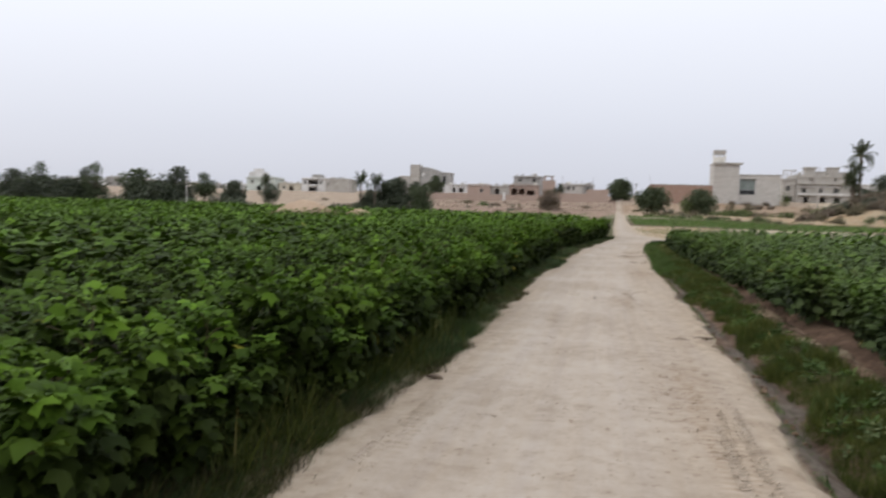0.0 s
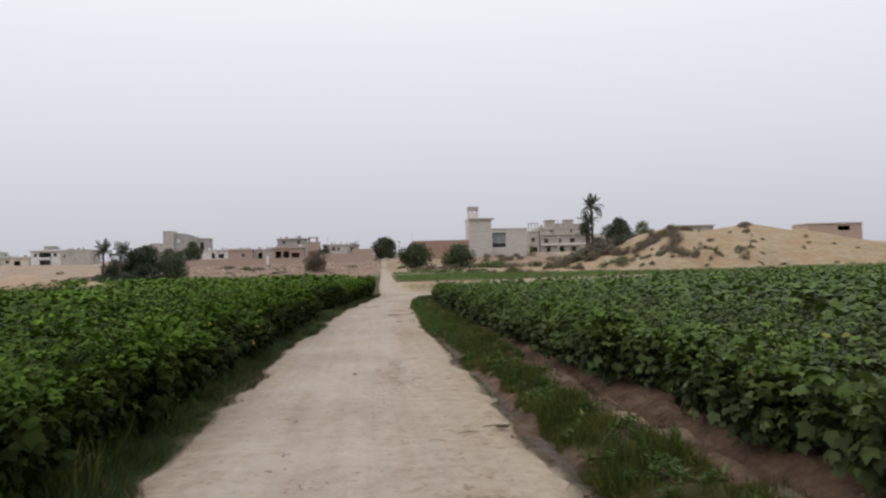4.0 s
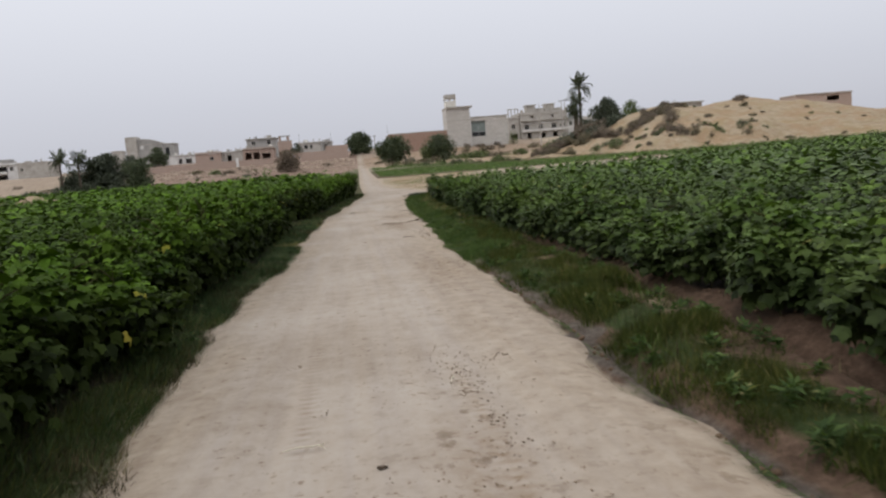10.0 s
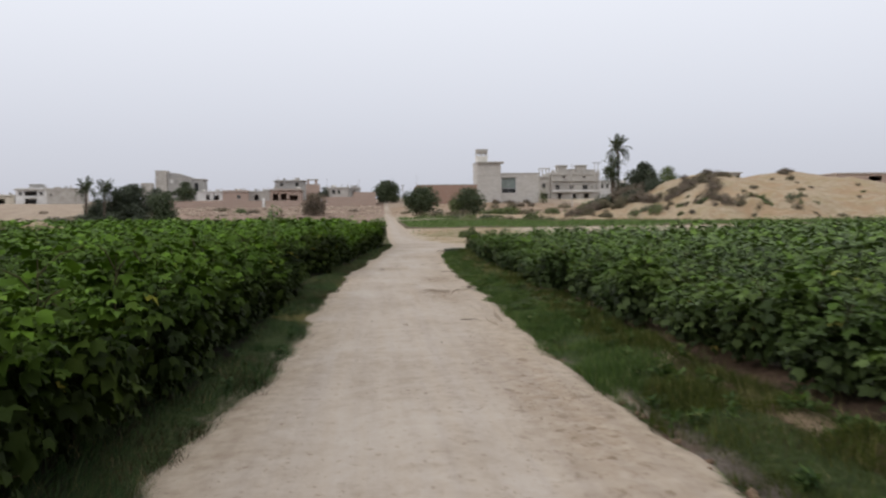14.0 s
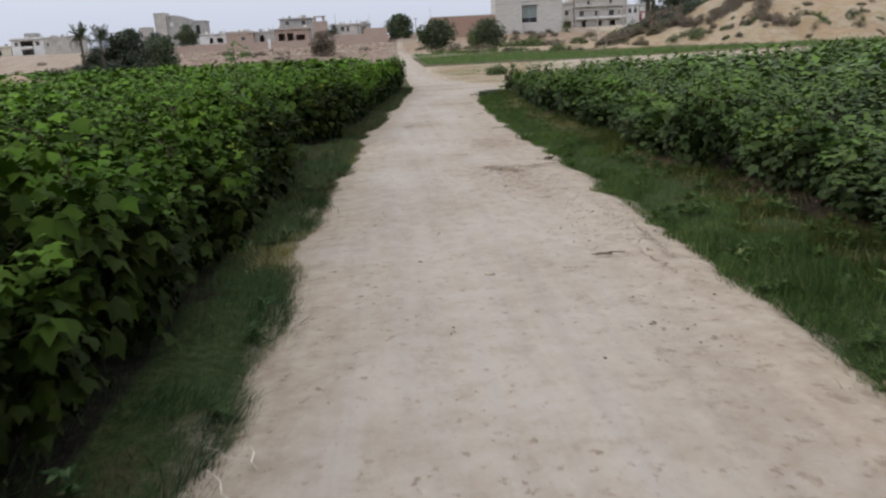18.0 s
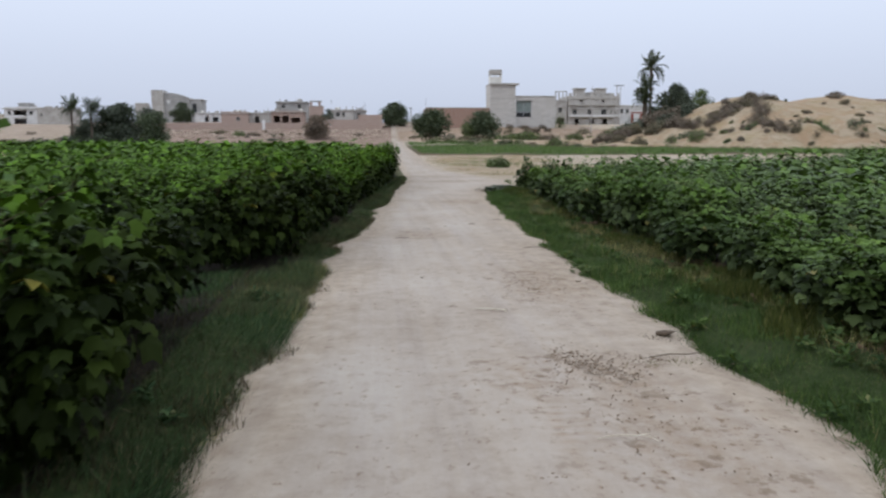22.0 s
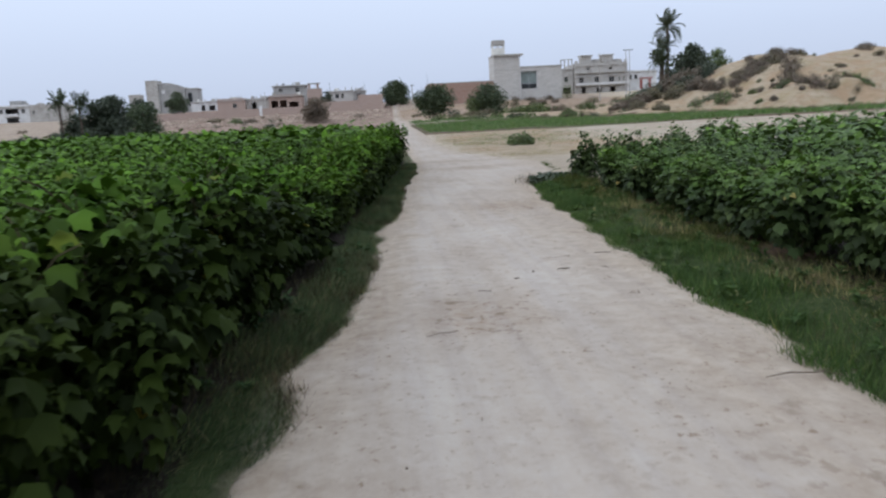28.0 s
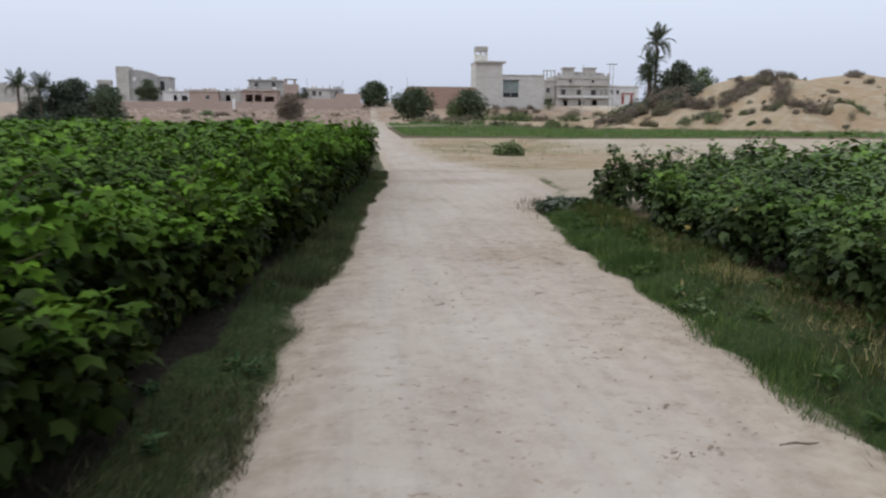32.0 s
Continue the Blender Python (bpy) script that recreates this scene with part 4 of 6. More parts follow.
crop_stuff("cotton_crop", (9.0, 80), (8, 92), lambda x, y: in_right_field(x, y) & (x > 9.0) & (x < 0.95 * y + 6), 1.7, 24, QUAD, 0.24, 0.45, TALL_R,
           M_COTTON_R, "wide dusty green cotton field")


crop_stuff("cotton_crop", (-75, -8.0), (-4, 60), lambda x, y: in_left_field(x, y) & ~((x > -1.2 * y - 8) & (y > 6)), 0.8, 8, QUAD, 0.5, 0.5, TALL_L,
           M_COTTON, "outlying part of the cotton field")
crop_stuff("cotton_crop", (9.0, 80), (-4, 80), lambda x, y: in_right_field(x, y) & ~((x < 0.95 * y + 6) & (y > 8)), 0.8, 8, QUAD, 0.5, 0.5, TALL_R,
           M_COTTON_R, "outlying part of the dusty cotton field")


# ---- grass and weeds ----
def blades(name, x, y, height, width, mat, label, lean=0.5, clump=0.5, gaps=0.18, toward=None, shape=SPIKE):
    """Grass blades at the given places, thinned into tufts; width is a share of the height."""
    keep = smooth_noise(x, y, clump) + 0.5 * smooth_noise(x, y, clump * 0.3) + rng.uniform(-0.2, 0.2, len(x)) > -gaps
    tall = np.broadcast_to(height, x.shape)[keep]
    x, y = x[keep], y[keep]
    n = len(x)
    z = np.maximum(ground_z(x, y), terrain(x, y) - np.where((y > 24) | (x < line(y, ROAD_L) + 0.5), 0.02, 0.5)) - 0.01
    yaw = rng.uniform(0, math.tau, n) if toward is None else rng.normal(toward, 0.75, n)
    pitch = rng.normal(0, lean, n) if toward is None else rng.normal(-lean, 0.35, n)
    rot = turns(yaw, pitch, rng.normal(0, 0.3, n))
    h = tall * rng.uniform(0.45, 1.2, n) * (1 + 0.6 * smooth_noise(x, y, 0.6))
    tv = shape[0] * np.array([width, 0.55, 1.0])
    v, f = scatter(tv, shape[1], np.stack([x, y, z], -1), h, rot)
    return tagged(np_mesh(name, v, f, mat), label, "grass", kind="stuff")


def left_verge(n, y0=-2.0, y1=63.0):
    """Places between the track and the left cotton, denser where the camera passes."""
    y = rng.uniform(y0, y1, n)
    a = line(y, FIELD_L) - 0.4 + np.interp(y, [0, 30, 38, 44, 60], [0.0, 0.1, 0.45, 0.7, 0.6])
    b = line(y, ROAD_L) + 0.12 + ragged_left(y) + 0.2 * smooth_noise(y, y * 0 + 2, 0.3)
    return a + (b - a) * rng.uniform(0, 1, n) ** 0.62, y


def right_verge(n, y0=-1.0, y1=52.5):
    y = rng.uniform(y0, y1, n)
    start = np.interp(y, [0, 14, 24, 30], [0.27, 0.25, 0.0, -0.04]) + ragged_right(y) + 0.16 * smooth_noise(y, y * 0 + 4, 0.4)
    wide = np.interp(y, [0, 5, 8, 14, 24, 40, 52], [0.62, 0.68, 0.9, 1.0, 1.5, 1.7, 1.5]) + 0.45 * smooth_noise(y, y * 0 + 14, 1.1)
    return line(y, ROAD_R) + start + (wide - start) * rng.uniform(0, 1, n), y


def tuft_height(x, y, low, high):
    """Grass grows in mounds: short between them."""
    return low + (high - low) * np.clip(0.5 + 1.3 * smooth_noise(x, y, 0.45) + 0.8 * smooth_noise(x, y, 1.3), 0, 1)


def left_height(x, y, low, high):
    """The same beside the track, shorter towards its edge."""
    return tuft_height(x, y, low, high) * np.clip((line(y, ROAD_L) + 0.14 - x) / 0.3, 0.25, 1.0)


def green_band(x, y, width):
    """Share of the left verge that is green: a band along the track, litter behind it."""
    inner = np.interp(y, [8, 20, 31, 33, 36, 42, 46, 60], [1.3, 1.2, 1.15, 0.8, 0.55, 0.6, 0.85, 0.85])
    return line(y, ROAD_L) - x < inner * width * (1 + 0.7 * smooth_noise(x, y, 0.9)) + rng.uniform(-0.1, 0.1, len(x))


x, y = left_verge(400000)
keep = green_band(x, y, 1.0) & ~((y > 27.2) & (y < 28.1) & (x > -1.75))
x, y = x[keep], y[keep]
early = (y < 18 + 8 * smooth_noise(x, y, 3.0)) & (rng.uniform(0, 1, len(x)) < 0.5 + smooth_noise(x, y, 1.0))
blades("grass", x[early], y[early], left_height(x[early], y[early], 0.06, 0.17), 0.05, M_GRASS_WARM, "short yellowish green grass between the track and the cotton", 0.75, 0.8, 0.3, -1.4)
pale = ~early & (y > 34 + 4 * smooth_noise(x, y, 2.0)) & (rng.uniform(0, 1, len(x)) < 0.62 + 0.8 * smooth_noise(x, y, 0.7))
early |= pale
blades("grass", x[pale], y[pale], left_height(x[pale], y[pale], 0.06, 0.17), 0.05, M_GRASS_PALE, "short pale greyish grass between the track and the cotton", 0.72, 0.8, 0.3, -1.4)
blades("grass", x[~early], y[~early], left_height(x[~early], y[~early], 0.06, 0.17), 0.05, M_GRASS_SHADE, "short green grass between the track and the cotton", 0.72, 0.8, 0.3, -1.4)
x, y = rng.uniform(-3.7, -2.0, 9000), rng.uniform(33.2, 35.5, 9000)
blades("grass", x, y, tuft_height(x, y, 0.05, 0.14), 0.07, M_GRASS_SHADE, "short green grass in a gap of the cotton row", 0.8, 0.8, 0.4)
x, y = right_verge(360000)
early = (y < 21 + 8 * smooth_noise(x, y, 3.0)) | (x > line(y, ROAD_R) + 0.8 + 0.9 * smooth_noise(x, y, 0.8))
blades("grass", x[early], y[early], tuft_height(x[early], y[early], 0.05, 0.17), 0.07, M_GRASS_WARM, "tufts of yellowish green grass along the ditch", 0.75, 0.7, 0.2)
blades("grass", x[~early], y[~early], tuft_height(x[~early], y[~early], 0.045, 0.15), 0.07, M_GRASS_LIT, "short green grass along the ditch", 0.75, 0.7, 0.36)
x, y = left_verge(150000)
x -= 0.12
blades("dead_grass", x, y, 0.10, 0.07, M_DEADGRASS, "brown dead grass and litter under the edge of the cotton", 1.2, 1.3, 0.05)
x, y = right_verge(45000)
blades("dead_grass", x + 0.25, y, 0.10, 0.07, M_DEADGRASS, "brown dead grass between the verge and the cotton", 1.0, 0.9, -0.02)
y = rng.normal(27.6, 0.35, 5000)
blades("dry_grass", line(y, ROAD_L) - np.abs(rng.normal(0.1, 0.2, len(y))), y, 0.07, 0.07, M_DRYGRASS, "patch of straw coloured grass in a bay of the verge", 1.2, 0.5, 0.2)
y = rng.uniform(33, 36, 6000)
blades("dry_grass", line(y, ROAD_L) - np.abs(rng.normal(0.15, 0.25, len(y))), y, 0.08, 0.06, M_DRYGRASS, "patch of straw coloured grass in the verge", 1.2, 0.6, -0.02)
x, y = rng.normal(1.58, 0.13, 420), rng.normal(31.45, 0.05, 420)
blades("dry_grass", x, y, 0.07, 0.06, M_DRYGRASS, "small heap of brown straw on the edge of the track", 1.45, 0.4, 9.0)
x, y = rng.normal(1.83, 0.07, 240), rng.normal(32.1, 0.06, 240)
blades("dead_grass", x, y, 0.07, 0.08, M_DEADGRASS, "dead tuft on the edge of the track", 1.1, 0.4, 9.0)
x, y = left_verge(9000)
keep = green_band(x, y, 0.9)
keep &= x < line(y, ROAD_L) - 0.22
blades("tall_grass", x[keep], y[keep], 0.15, 0.035, M_GRASS_SHADE, "longer grass blades among the short grass", 0.7, 0.9, -0.12, None, BLADE)
x, y = right_verge(9000)
blades("tall_grass", x, y, 0.19, 0.035, M_GRASS_LIT, "longer grass blades among the short grass", 0.7, 0.9, -0.12, None, BLADE)
y = np.repeat(rng.uniform(3.5, 12, 34), 60) + rng.normal(0, 0.12, 34 * 60)
blades("tall_grass", line(y, FIELD_L) + rng.normal(0.12, 0.16, len(y)), y, 0.34, 0.03, M_GRASS_WARM, "long arching grass at the foot of the cotton", 0.6, 0.9, 0.5, None, BLADE)


def edge_tufts(n, per, side):
    """Places of lying tufts along one edge of the track."""
    cy = rng.uniform(-1, 60, n)
    cx = line(cy, ROAD_L if side < 0 else ROAD_R) + side * rng.uniform(-0.06, 0.2, n)
    return np.repeat(cx, per) + rng.normal(0, 0.06, n * per), np.repeat(cy, per) + rng.normal(0, 0.09, n * per)


blades("dead_grass", *edge_tufts(110, 14, -1), 0.10, 0.09, M_DEADGRASS, "dead grass wisps lying over the edge of the track", 1.3, 0.4, 9.0, -1.57)
blades("dry_grass", *edge_tufts(420, 14, -1), 0.12, 0.05, M_DRYGRASS, "straw wisps lying over the edge of the track", 1.38, 0.4, 9.0, -1.57)
y = rng.uniform(17, 50, 7000)
blades("dry_grass", line(y, ROAD_L) + ragged_left(y) + rng.normal(0.02, 0.07, len(y)), y, 0.055, 0.07, M_DRYGRASS, "short straw coloured fringe along the track", 1.1, 0.6, 0.12, -1.57)
blades("grass", *edge_tufts(330, 50, 1), 0.09, 0.09, M_GRASS_LIT, "grass tufts leaning over the broken edge of the track", 1.0, 0.4, 9.0, 1.57)
y = rng.uniform(19, 52, 30000)
blades("dry_grass", line(y, ROAD_R) + rng.normal(1.25, 0.28, len(y)), y, 0.10, 0.06, M_DRYGRASS, "dry grass between the verge and the cotton", 0.9, gaps=0.0)
y = rng.uniform(34, 50, 24000)
blades("dry_grass", line(y, ROAD_R) + rng.normal(1.25, 0.3, len(y)), y, 0.12, 0.06, M_DRYGRASS, "patches of straw coloured grass before the cotton", 0.9, 0.9, 0.02)
x, y = rng.uniform(3, 85, 150000), rng.uniform(90, 152, 150000)
keep = (x > line(y, ROAD_R) + 0.6) & ((x < 24) | (terrain(x, y) < line(y, RISE) + 0.3)) & (y > 94 + 6 * smooth_noise(x, y, 6.0) + rng.exponential(1.6, len(x))) & (y < np.interp(x, [5, 24, 40], [150, 136, 131]) + 4 * smooth_noise(x, y, 5.0))
blades("young_crop", x[keep], y[keep], 0.32, 0.19, M_FIELDGRASS, "uneven strip of green young crop before the sandy bank", 0.6, 4.0, 0.2)
n = 7000
x, y = rng.normal(9, 3.6, n), rng.normal(83, 5.5, n)
keep = (x > line(y, ROAD_R) + 0.4) & (y < 95)
blades("dry_grass", x[keep], y[keep], 0.13, 0.19, M_FIELDGRASS, "sparse low grass on the sand at the junction", 0.8, 2.0, 0.1)
n = 9000
x, y = rng.normal(5.6, 1.6, n), rng.uniform(64, 93, n)
keep = (x > line(y, ROAD_R) + 0.1 + 0.5 * smooth_noise(x, y, 2.0)) & (x < 11)
blades("dry_grass", x[keep], y[keep], 0.11, 0.16, M_DRYGRASS, "low yellowish grass along the track at the junction", 0.9, 2.6, 0.0)
x, y = rng.normal(4.0, 0.7, 2600), rng.normal(51.5, 0.9, 2600)
keep = (x > line(y, ROAD_R) - 0.5) & (y > 49.6)
blades("dead_grass", x[keep], y[keep], 0.15, 0.1, M_DEADGRASS, "dark dead weeds at the corner of the verge", 0.8, 0.8, 0.1)
n = 2600
x, y = rng.uniform(1.5, 30, n), rng.uniform(56, 92, n)
keep = (x > line(y, ROAD_R) - 1.5) & (y > line(x, BACK_R) + 0.5) & (smooth_noise(x, y * 3, 5.0) > 0.12)
blades("dry_grass", x[keep], y[keep], 0.10, 0.2, M_DEADGRASS, "dead weeds and litter on the sand at the junction", 1.1, 1.0, 0.3)


NARROW = (np.array([(0, 0, 0), (0.17, 0.42, 0.03), (0, 1.0, -0.16), (-0.17, 0.42, 0.03)]), np.array([(0, 1, 2, 3)]))


def weeds(name, x, y, size, mat, label):
    """Low weeds: rosettes and short shoots of narrow leaves."""
    k = 34
    cx, cy = np.repeat(x, k), np.repeat(y, k)
    n = len(cx)
    up = np.tile(np.linspace(0, 1, k), len(x)) * np.repeat(rng.uniform(0.03, 0.13, len(x)), k)
    a = rng.uniform(0, math.tau, n)
    px, py = cx + rng.normal(0, 0.018, n), cy + rng.normal(0, 0.018, n)
    z = np.maximum(ground_z(px, py), terrain(px, py) - np.where(y.mean() > 24, 0.02, 0.5)) + up
    v, f = scatter(NARROW[0], NARROW[1], np.stack([px, py, z], -1), rng.uniform(0.6, 1.3, n) * size, turns(a, rng.normal(0.35, 0.35, n), rng.normal(0, 0.3, n)))
    return tagged(np_mesh(name, v, f, mat), label, "weeds", kind="stuff")


x, y = right_verge(480)
weeds("weeds", x + 0.12, y, 0.08, M_GRASS_LIT, "low leafy weeds in the grass beside the ditch")
x, y = left_verge(90)
weeds("weeds", x - 0.3, y, 0.07, M_GRASS_SHADE, "low weeds in the verge under the cotton")


def patch_weed(x, y, spread, n, label):
    """A low patch of pale dusty weeds."""
    weeds("weeds", x + rng.normal(0, spread, n), y + rng.normal(0, spread * 1.6, n), 0.055, M_WEED, label)


patch_weed(2.78, 43.7, 0.12, 9, "pale flowering weeds in the grass beside the track")
patch_weed(2.0, 5.5, 0.12, 12, "pale dusty weeds at the foot of the grass by the ditch")
patch_weed(2.45, 6.3, 0.14, 10, "pale dusty weeds in the grass by the ditch")
patch_weed(2.02, 35.0, 0.08, 6, "grey green weed creeping over the edge of the track")
patch_weed(2.5, 40.8, 0.12, 7, "pale flowering weeds in the grass beside the track")


def sapling(x, y, height, label):
    """A slender self-sown plant rising over the crop."""
    root = thing("sapling", x, y, float(terrain(x, y)), label, "plant")
    r = np.random.default_rng(93)
    bm = bmesh.new()
    tube(bm, [(0, 0, -0.05), (0.02, 0, height * 0.5), (-0.02, 0.02, height)], [0.012, 0.009, 0.003], 5)
    for k in range(9):
        h = height * (0.42 + 0.06 * k)
        a = k * 2.4
        l = 0.26 * (1.15 - 0.09 * k)
        tube(bm, [(0, 0, h), (math.cos(a) * l * 0.6, math.sin(a) * l * 0.6, h + 0.08), (math.cos(a) * l, math.sin(a) * l, h + 0.12)], [0.005, 0.004, 0.002], 4)
    part("stem", bm, M_STEM, root)
    n = 300
    s = r.uniform(0.42, 1.02, n)
    a, d = r.uniform(0, math.tau, n), r.uniform(0.03, 0.3, n) * np.interp(s, [0.4, 1.0], [1.0, 0.45])
    place = np.stack([np.cos(a) * d, np.sin(a) * d, height * s + r.normal(0, 0.03, n)], -1)
    v, f = scatter(*QUAD, place, r.uniform(0.03, 0.065, n), turns(a - math.pi / 2, r.normal(-0.4, 0.5, n), r.normal(0, 0.5, n)))
    np_part("foliage", v, f, M_FIELDGRASS, root, "small yellowish green leaves")
    return root


sapling(-2.23, 30.1, 1.85, "slender yellowish green sapling rising over the cotton")


# ---- trees, palms and shrubs ----
def crown_leaves(r, blobs, n, size, seed):
    """Leaves in uneven clumps: blobs are (x, y, z, radius, flatness)."""
    q = np.random.default_rng(seed)
    w = np.array([b[3] ** 2 for b in blobs])
    pick = q.choice(len(blobs), n, p=w / w.sum())
    b = np.array(blobs)[pick]
    d = q.normal(0, 1, (n, 3))
    d /= np.linalg.norm(d, axis=1)[:, None]
    rad = b[:, 3] * q.power(3.0, n) * q.uniform(0.85, 1.12, n)
    place = b[:, :3] + d * rad[:, None] * np.stack([np.ones(n), np.ones(n), b[:, 4]], -1)
    rot = turns(q.uniform(0, math.tau, n), q.normal(-0.4, 0.7, n), q.normal(0, 0.6, n))
    return scatter(QUAD[0], QUAD[1], place, q.uniform(0.6, 1.4, n) * size, rot)


def tree(x, y, height, radius, mat, label, seed, name="tree", trunk=0.3, leaves=1300, leaf=None, group="", low=0.1, top=None):
    z = float(terrain(x, y))
    height = top - z if top else height + float(sink(x, y))
    root = thing(name, x, y, z, label, "tree" if name != "shrub" else "shrub", group)
    r = random.Random(seed)
    bm = bmesh.new()
    bends = [(0, 0, -0.3)]
    for k in range(1, 4):
        bends.append((r.uniform(-0.1, 0.1) * radius * k / 3, r.uniform(-0.1, 0.1) * radius * k / 3, height * 0.62 * k / 3))
    tr = max(0.05, height * 0.028)
    tube(bm, bends, [tr, tr * 0.8, tr * 0.6, tr * 0.3], 7)
    blobs = []
    limbs = 7 if radius > 1.2 else 5
    for k in range(limbs):
        a = k * math.tau / limbs + r.uniform(-0.4, 0.4)
        l = radius * r.uniform(0.5, 0.72)
        h0 = height * r.uniform(trunk, 0.5)
        h1 = height * r.uniform(low + 0.22, 0.74)
        tip = (math.cos(a) * l, math.sin(a) * l, h1)
        tube(bm, [(bends[1][0], bends[1][1], h0), (tip[0] * 0.5, tip[1] * 0.5, (h0 + h1) / 2 + 0.1), tip], [tr * 0.5, tr * 0.35, tr * 0.12], 5)
        blobs.append((*tip, radius * r.uniform(0.34, 0.52), r.uniform(0.75, 1.0)))
    blobs.append((0, 0, height * 0.80, radius * r.uniform(0.42, 0.55), 0.45 * height / max(radius, 0.1) * 0.6))
    blobs.append((r.uniform(-0.3, 0.3) * radius, r.uniform(-0.3, 0.3) * radius, height * 0.88, radius * 0.34, 0.36 * height / max(radius, 0.1) * 0.7))
    if low < 0.04:
        for k in range(7):
            a = k * math.tau / 7 + r.uniform(-0.5, 0.5)
            blobs.append((math.cos(a) * radius * 0.58, math.sin(a) * radius * 0.58, height * r.uniform(0.08, 0.22), radius * r.uniform(0.28, 0.4), 0.9))
    for k in range(6):
        a = k * math.tau / 6 + r.uniform(-0.5, 0.5)
        blobs.append((math.cos(a) * radius * 0.5, math.sin(a) * radius * 0.5, height * r.uniform(0.28 + low, 0.5 + low), radius * r.uniform(0.36, 0.48), 0.95))
    blobs.append((0, 0, height * (0.36 + low), radius * 0.6, 0.9))
    for k in range(5):
        blobs.append((r.uniform(-0.25, 0.25) * radius, r.uniform(-0.25, 0.25) * radius, height * (0.34 + 0.11 * k), radius * (0.6 - 0.05 * k), 0.95))
    part("trunk", bm, M_BARK, root, "brown bark")
    v, f = crown_leaves(r, blobs, int(leaves * (4.6 if mat == M_TREE_DARK else 3.4)), leaf or max(0.17, radius * 0.085), seed)
    v[:, 2] = np.minimum(v[:, 2], height * 1.02)
    np_part("crown", v, f, mat, root)
    return root


def shrub(x, y, height, radius, mat, label, seed, group="", leaves=380):
    """A low dome of twigs and small leaves, open at its edge."""
    root = thing("shrub", x, y, float(terrain(x, y)), label, "shrub", group)
    r = random.Random(seed)
    bm = bmesh.new()
    blobs = []
    for k in range(7):
        a = k * math.tau / 7 + r.uniform(-0.4, 0.4)
        l = radius * r.uniform(0.35, 0.75)
        tip = (math.cos(a) * l, math.sin(a) * l, height * r.uniform(0.45, 0.85))
        tube(bm, [(0, 0, -0.2), (tip[0] * 0.45, tip[1] * 0.45, tip[2] * 0.6), tip], [0.05, 0.035, 0.012], 4)
        blobs.append((tip[0], tip[1], tip[2] * 0.6, radius * r.uniform(0.3, 0.45), height / radius * 0.8))
        blobs.append((tip[0] * 1.1, tip[1] * 1.1, height * 0.18, radius * r.uniform(0.25, 0.4), height / radius * 0.7))
    blobs.append((0, 0, height * 0.45, radius * 0.6, height / radius * 0.8))
    part("stem", bm, M_BARK, root, "grey brown woody stem")
    v, f = crown_leaves(r, blobs, leaves * 2, max(0.10, radius * 0.10), seed)
    v[:, 2] = np.where(v[:, 2] > height, height - (v[:, 2] - height) * 0.4, v[:, 2])
    v[:, 2] += terrain(v[:, 0] + x, v[:, 1] + y) - terrain(x, y)
    np_part("foliage", v, f, mat, root)
    return root


def frond_mesh(length, droop, seed):
    """A feather palm frond: an arched rib with leaflets on both sides."""
    r = np.random.default_rng(seed)
    n = 22
    t = np.linspace(0.0, 1.0, n)
    rib = np.stack([np.zeros(n), length * t * (1 - 0.25 * droop * t), length * (0.42 * t - droop * 0.75 * t * t)], -1)
    verts, faces = [], []
    for k in range(n - 1):
        w = 0.04 * (1 - t[k]) + 0.012
        a = len(verts)
        verts += [rib[k] + (-w, 0, 0), rib[k] + (w, 0, 0), rib[k + 1] + (w * 0.8, 0, 0), rib[k + 1] + (-w * 0.8, 0, 0)]
        faces.append((a, a + 1, a + 2, a + 3))
    for k in range(3, n):
        ll = length * 0.27 * math.sin(math.pi * (0.12 + 0.85 * t[k])) + 0.05
        for side in (-1, 1):
            for step in (0.0, 0.5):
                base = rib[k] if step == 0 else (rib[k] + rib[k - 1]) / 2
                tip = base + np.array([side * ll * 0.8, ll * 0.55, -ll * r.uniform(0.15, 0.45)])
                midp = (base + tip) / 2
                a = len(verts)
                verts += [base, midp + (0, 0.03, 0.02), tip, midp + (0, -0.03, 0.02)]
                faces.append((a, a + 1, a + 2, a + 3))
    return np.array(verts), np.array(faces)


FRONDS = [frond_mesh(2.4, d, 50 + n) for n, d in enumerate((0.25, 0.6, 1.0, 1.45))]
frond_data = []
for v, f in FRONDS:
    ob = np_mesh("frond", v, f, M_PALM)
    frond_data.append(ob.data)
    bpy.data.objects.remove(ob)


def palm(x, y, top, crown, label, seed, group="", fronds=26, lean=0.0):
    z = float(terrain(x, y))
    height = top - z
    root = thing("date_palm", x, y, z, label, "palm tree", group)
    r = random.Random(seed)
    bm = bmesh.new()
    n = 12
    pts = [(lean * (k / n) ** 2, 0, -0.3 + (height + 0.3) * k / n) for k in range(n + 1)]
    tube(bm, pts, [0.26 + (0.035 if k % 2 else 0.0) - 0.05 * k / n for k in range(n + 1)], 8)
    part("trunk", bm, M_BARK, root, "scarred grey brown trunk")
    for k in range(fronds):
        ring = k / fronds
        kind = min(3, int(ring * 4))
        ob = new("frond", frond_data[kind])
        ob.parent = root
        sc = crown / 2.4 * r.uniform(0.85, 1.1)
        ob.matrix_basis = pose(lean, 0, height - 0.1 + 0.15 * (1 - ring), 0, 0, r.uniform(0, 360)) @ pose(0, 0, 0, 62 - 78 * ring + r.uniform(-8, 8), 0, 0) @ Matrix.Diagonal((sc, sc, sc, 1))
    return root


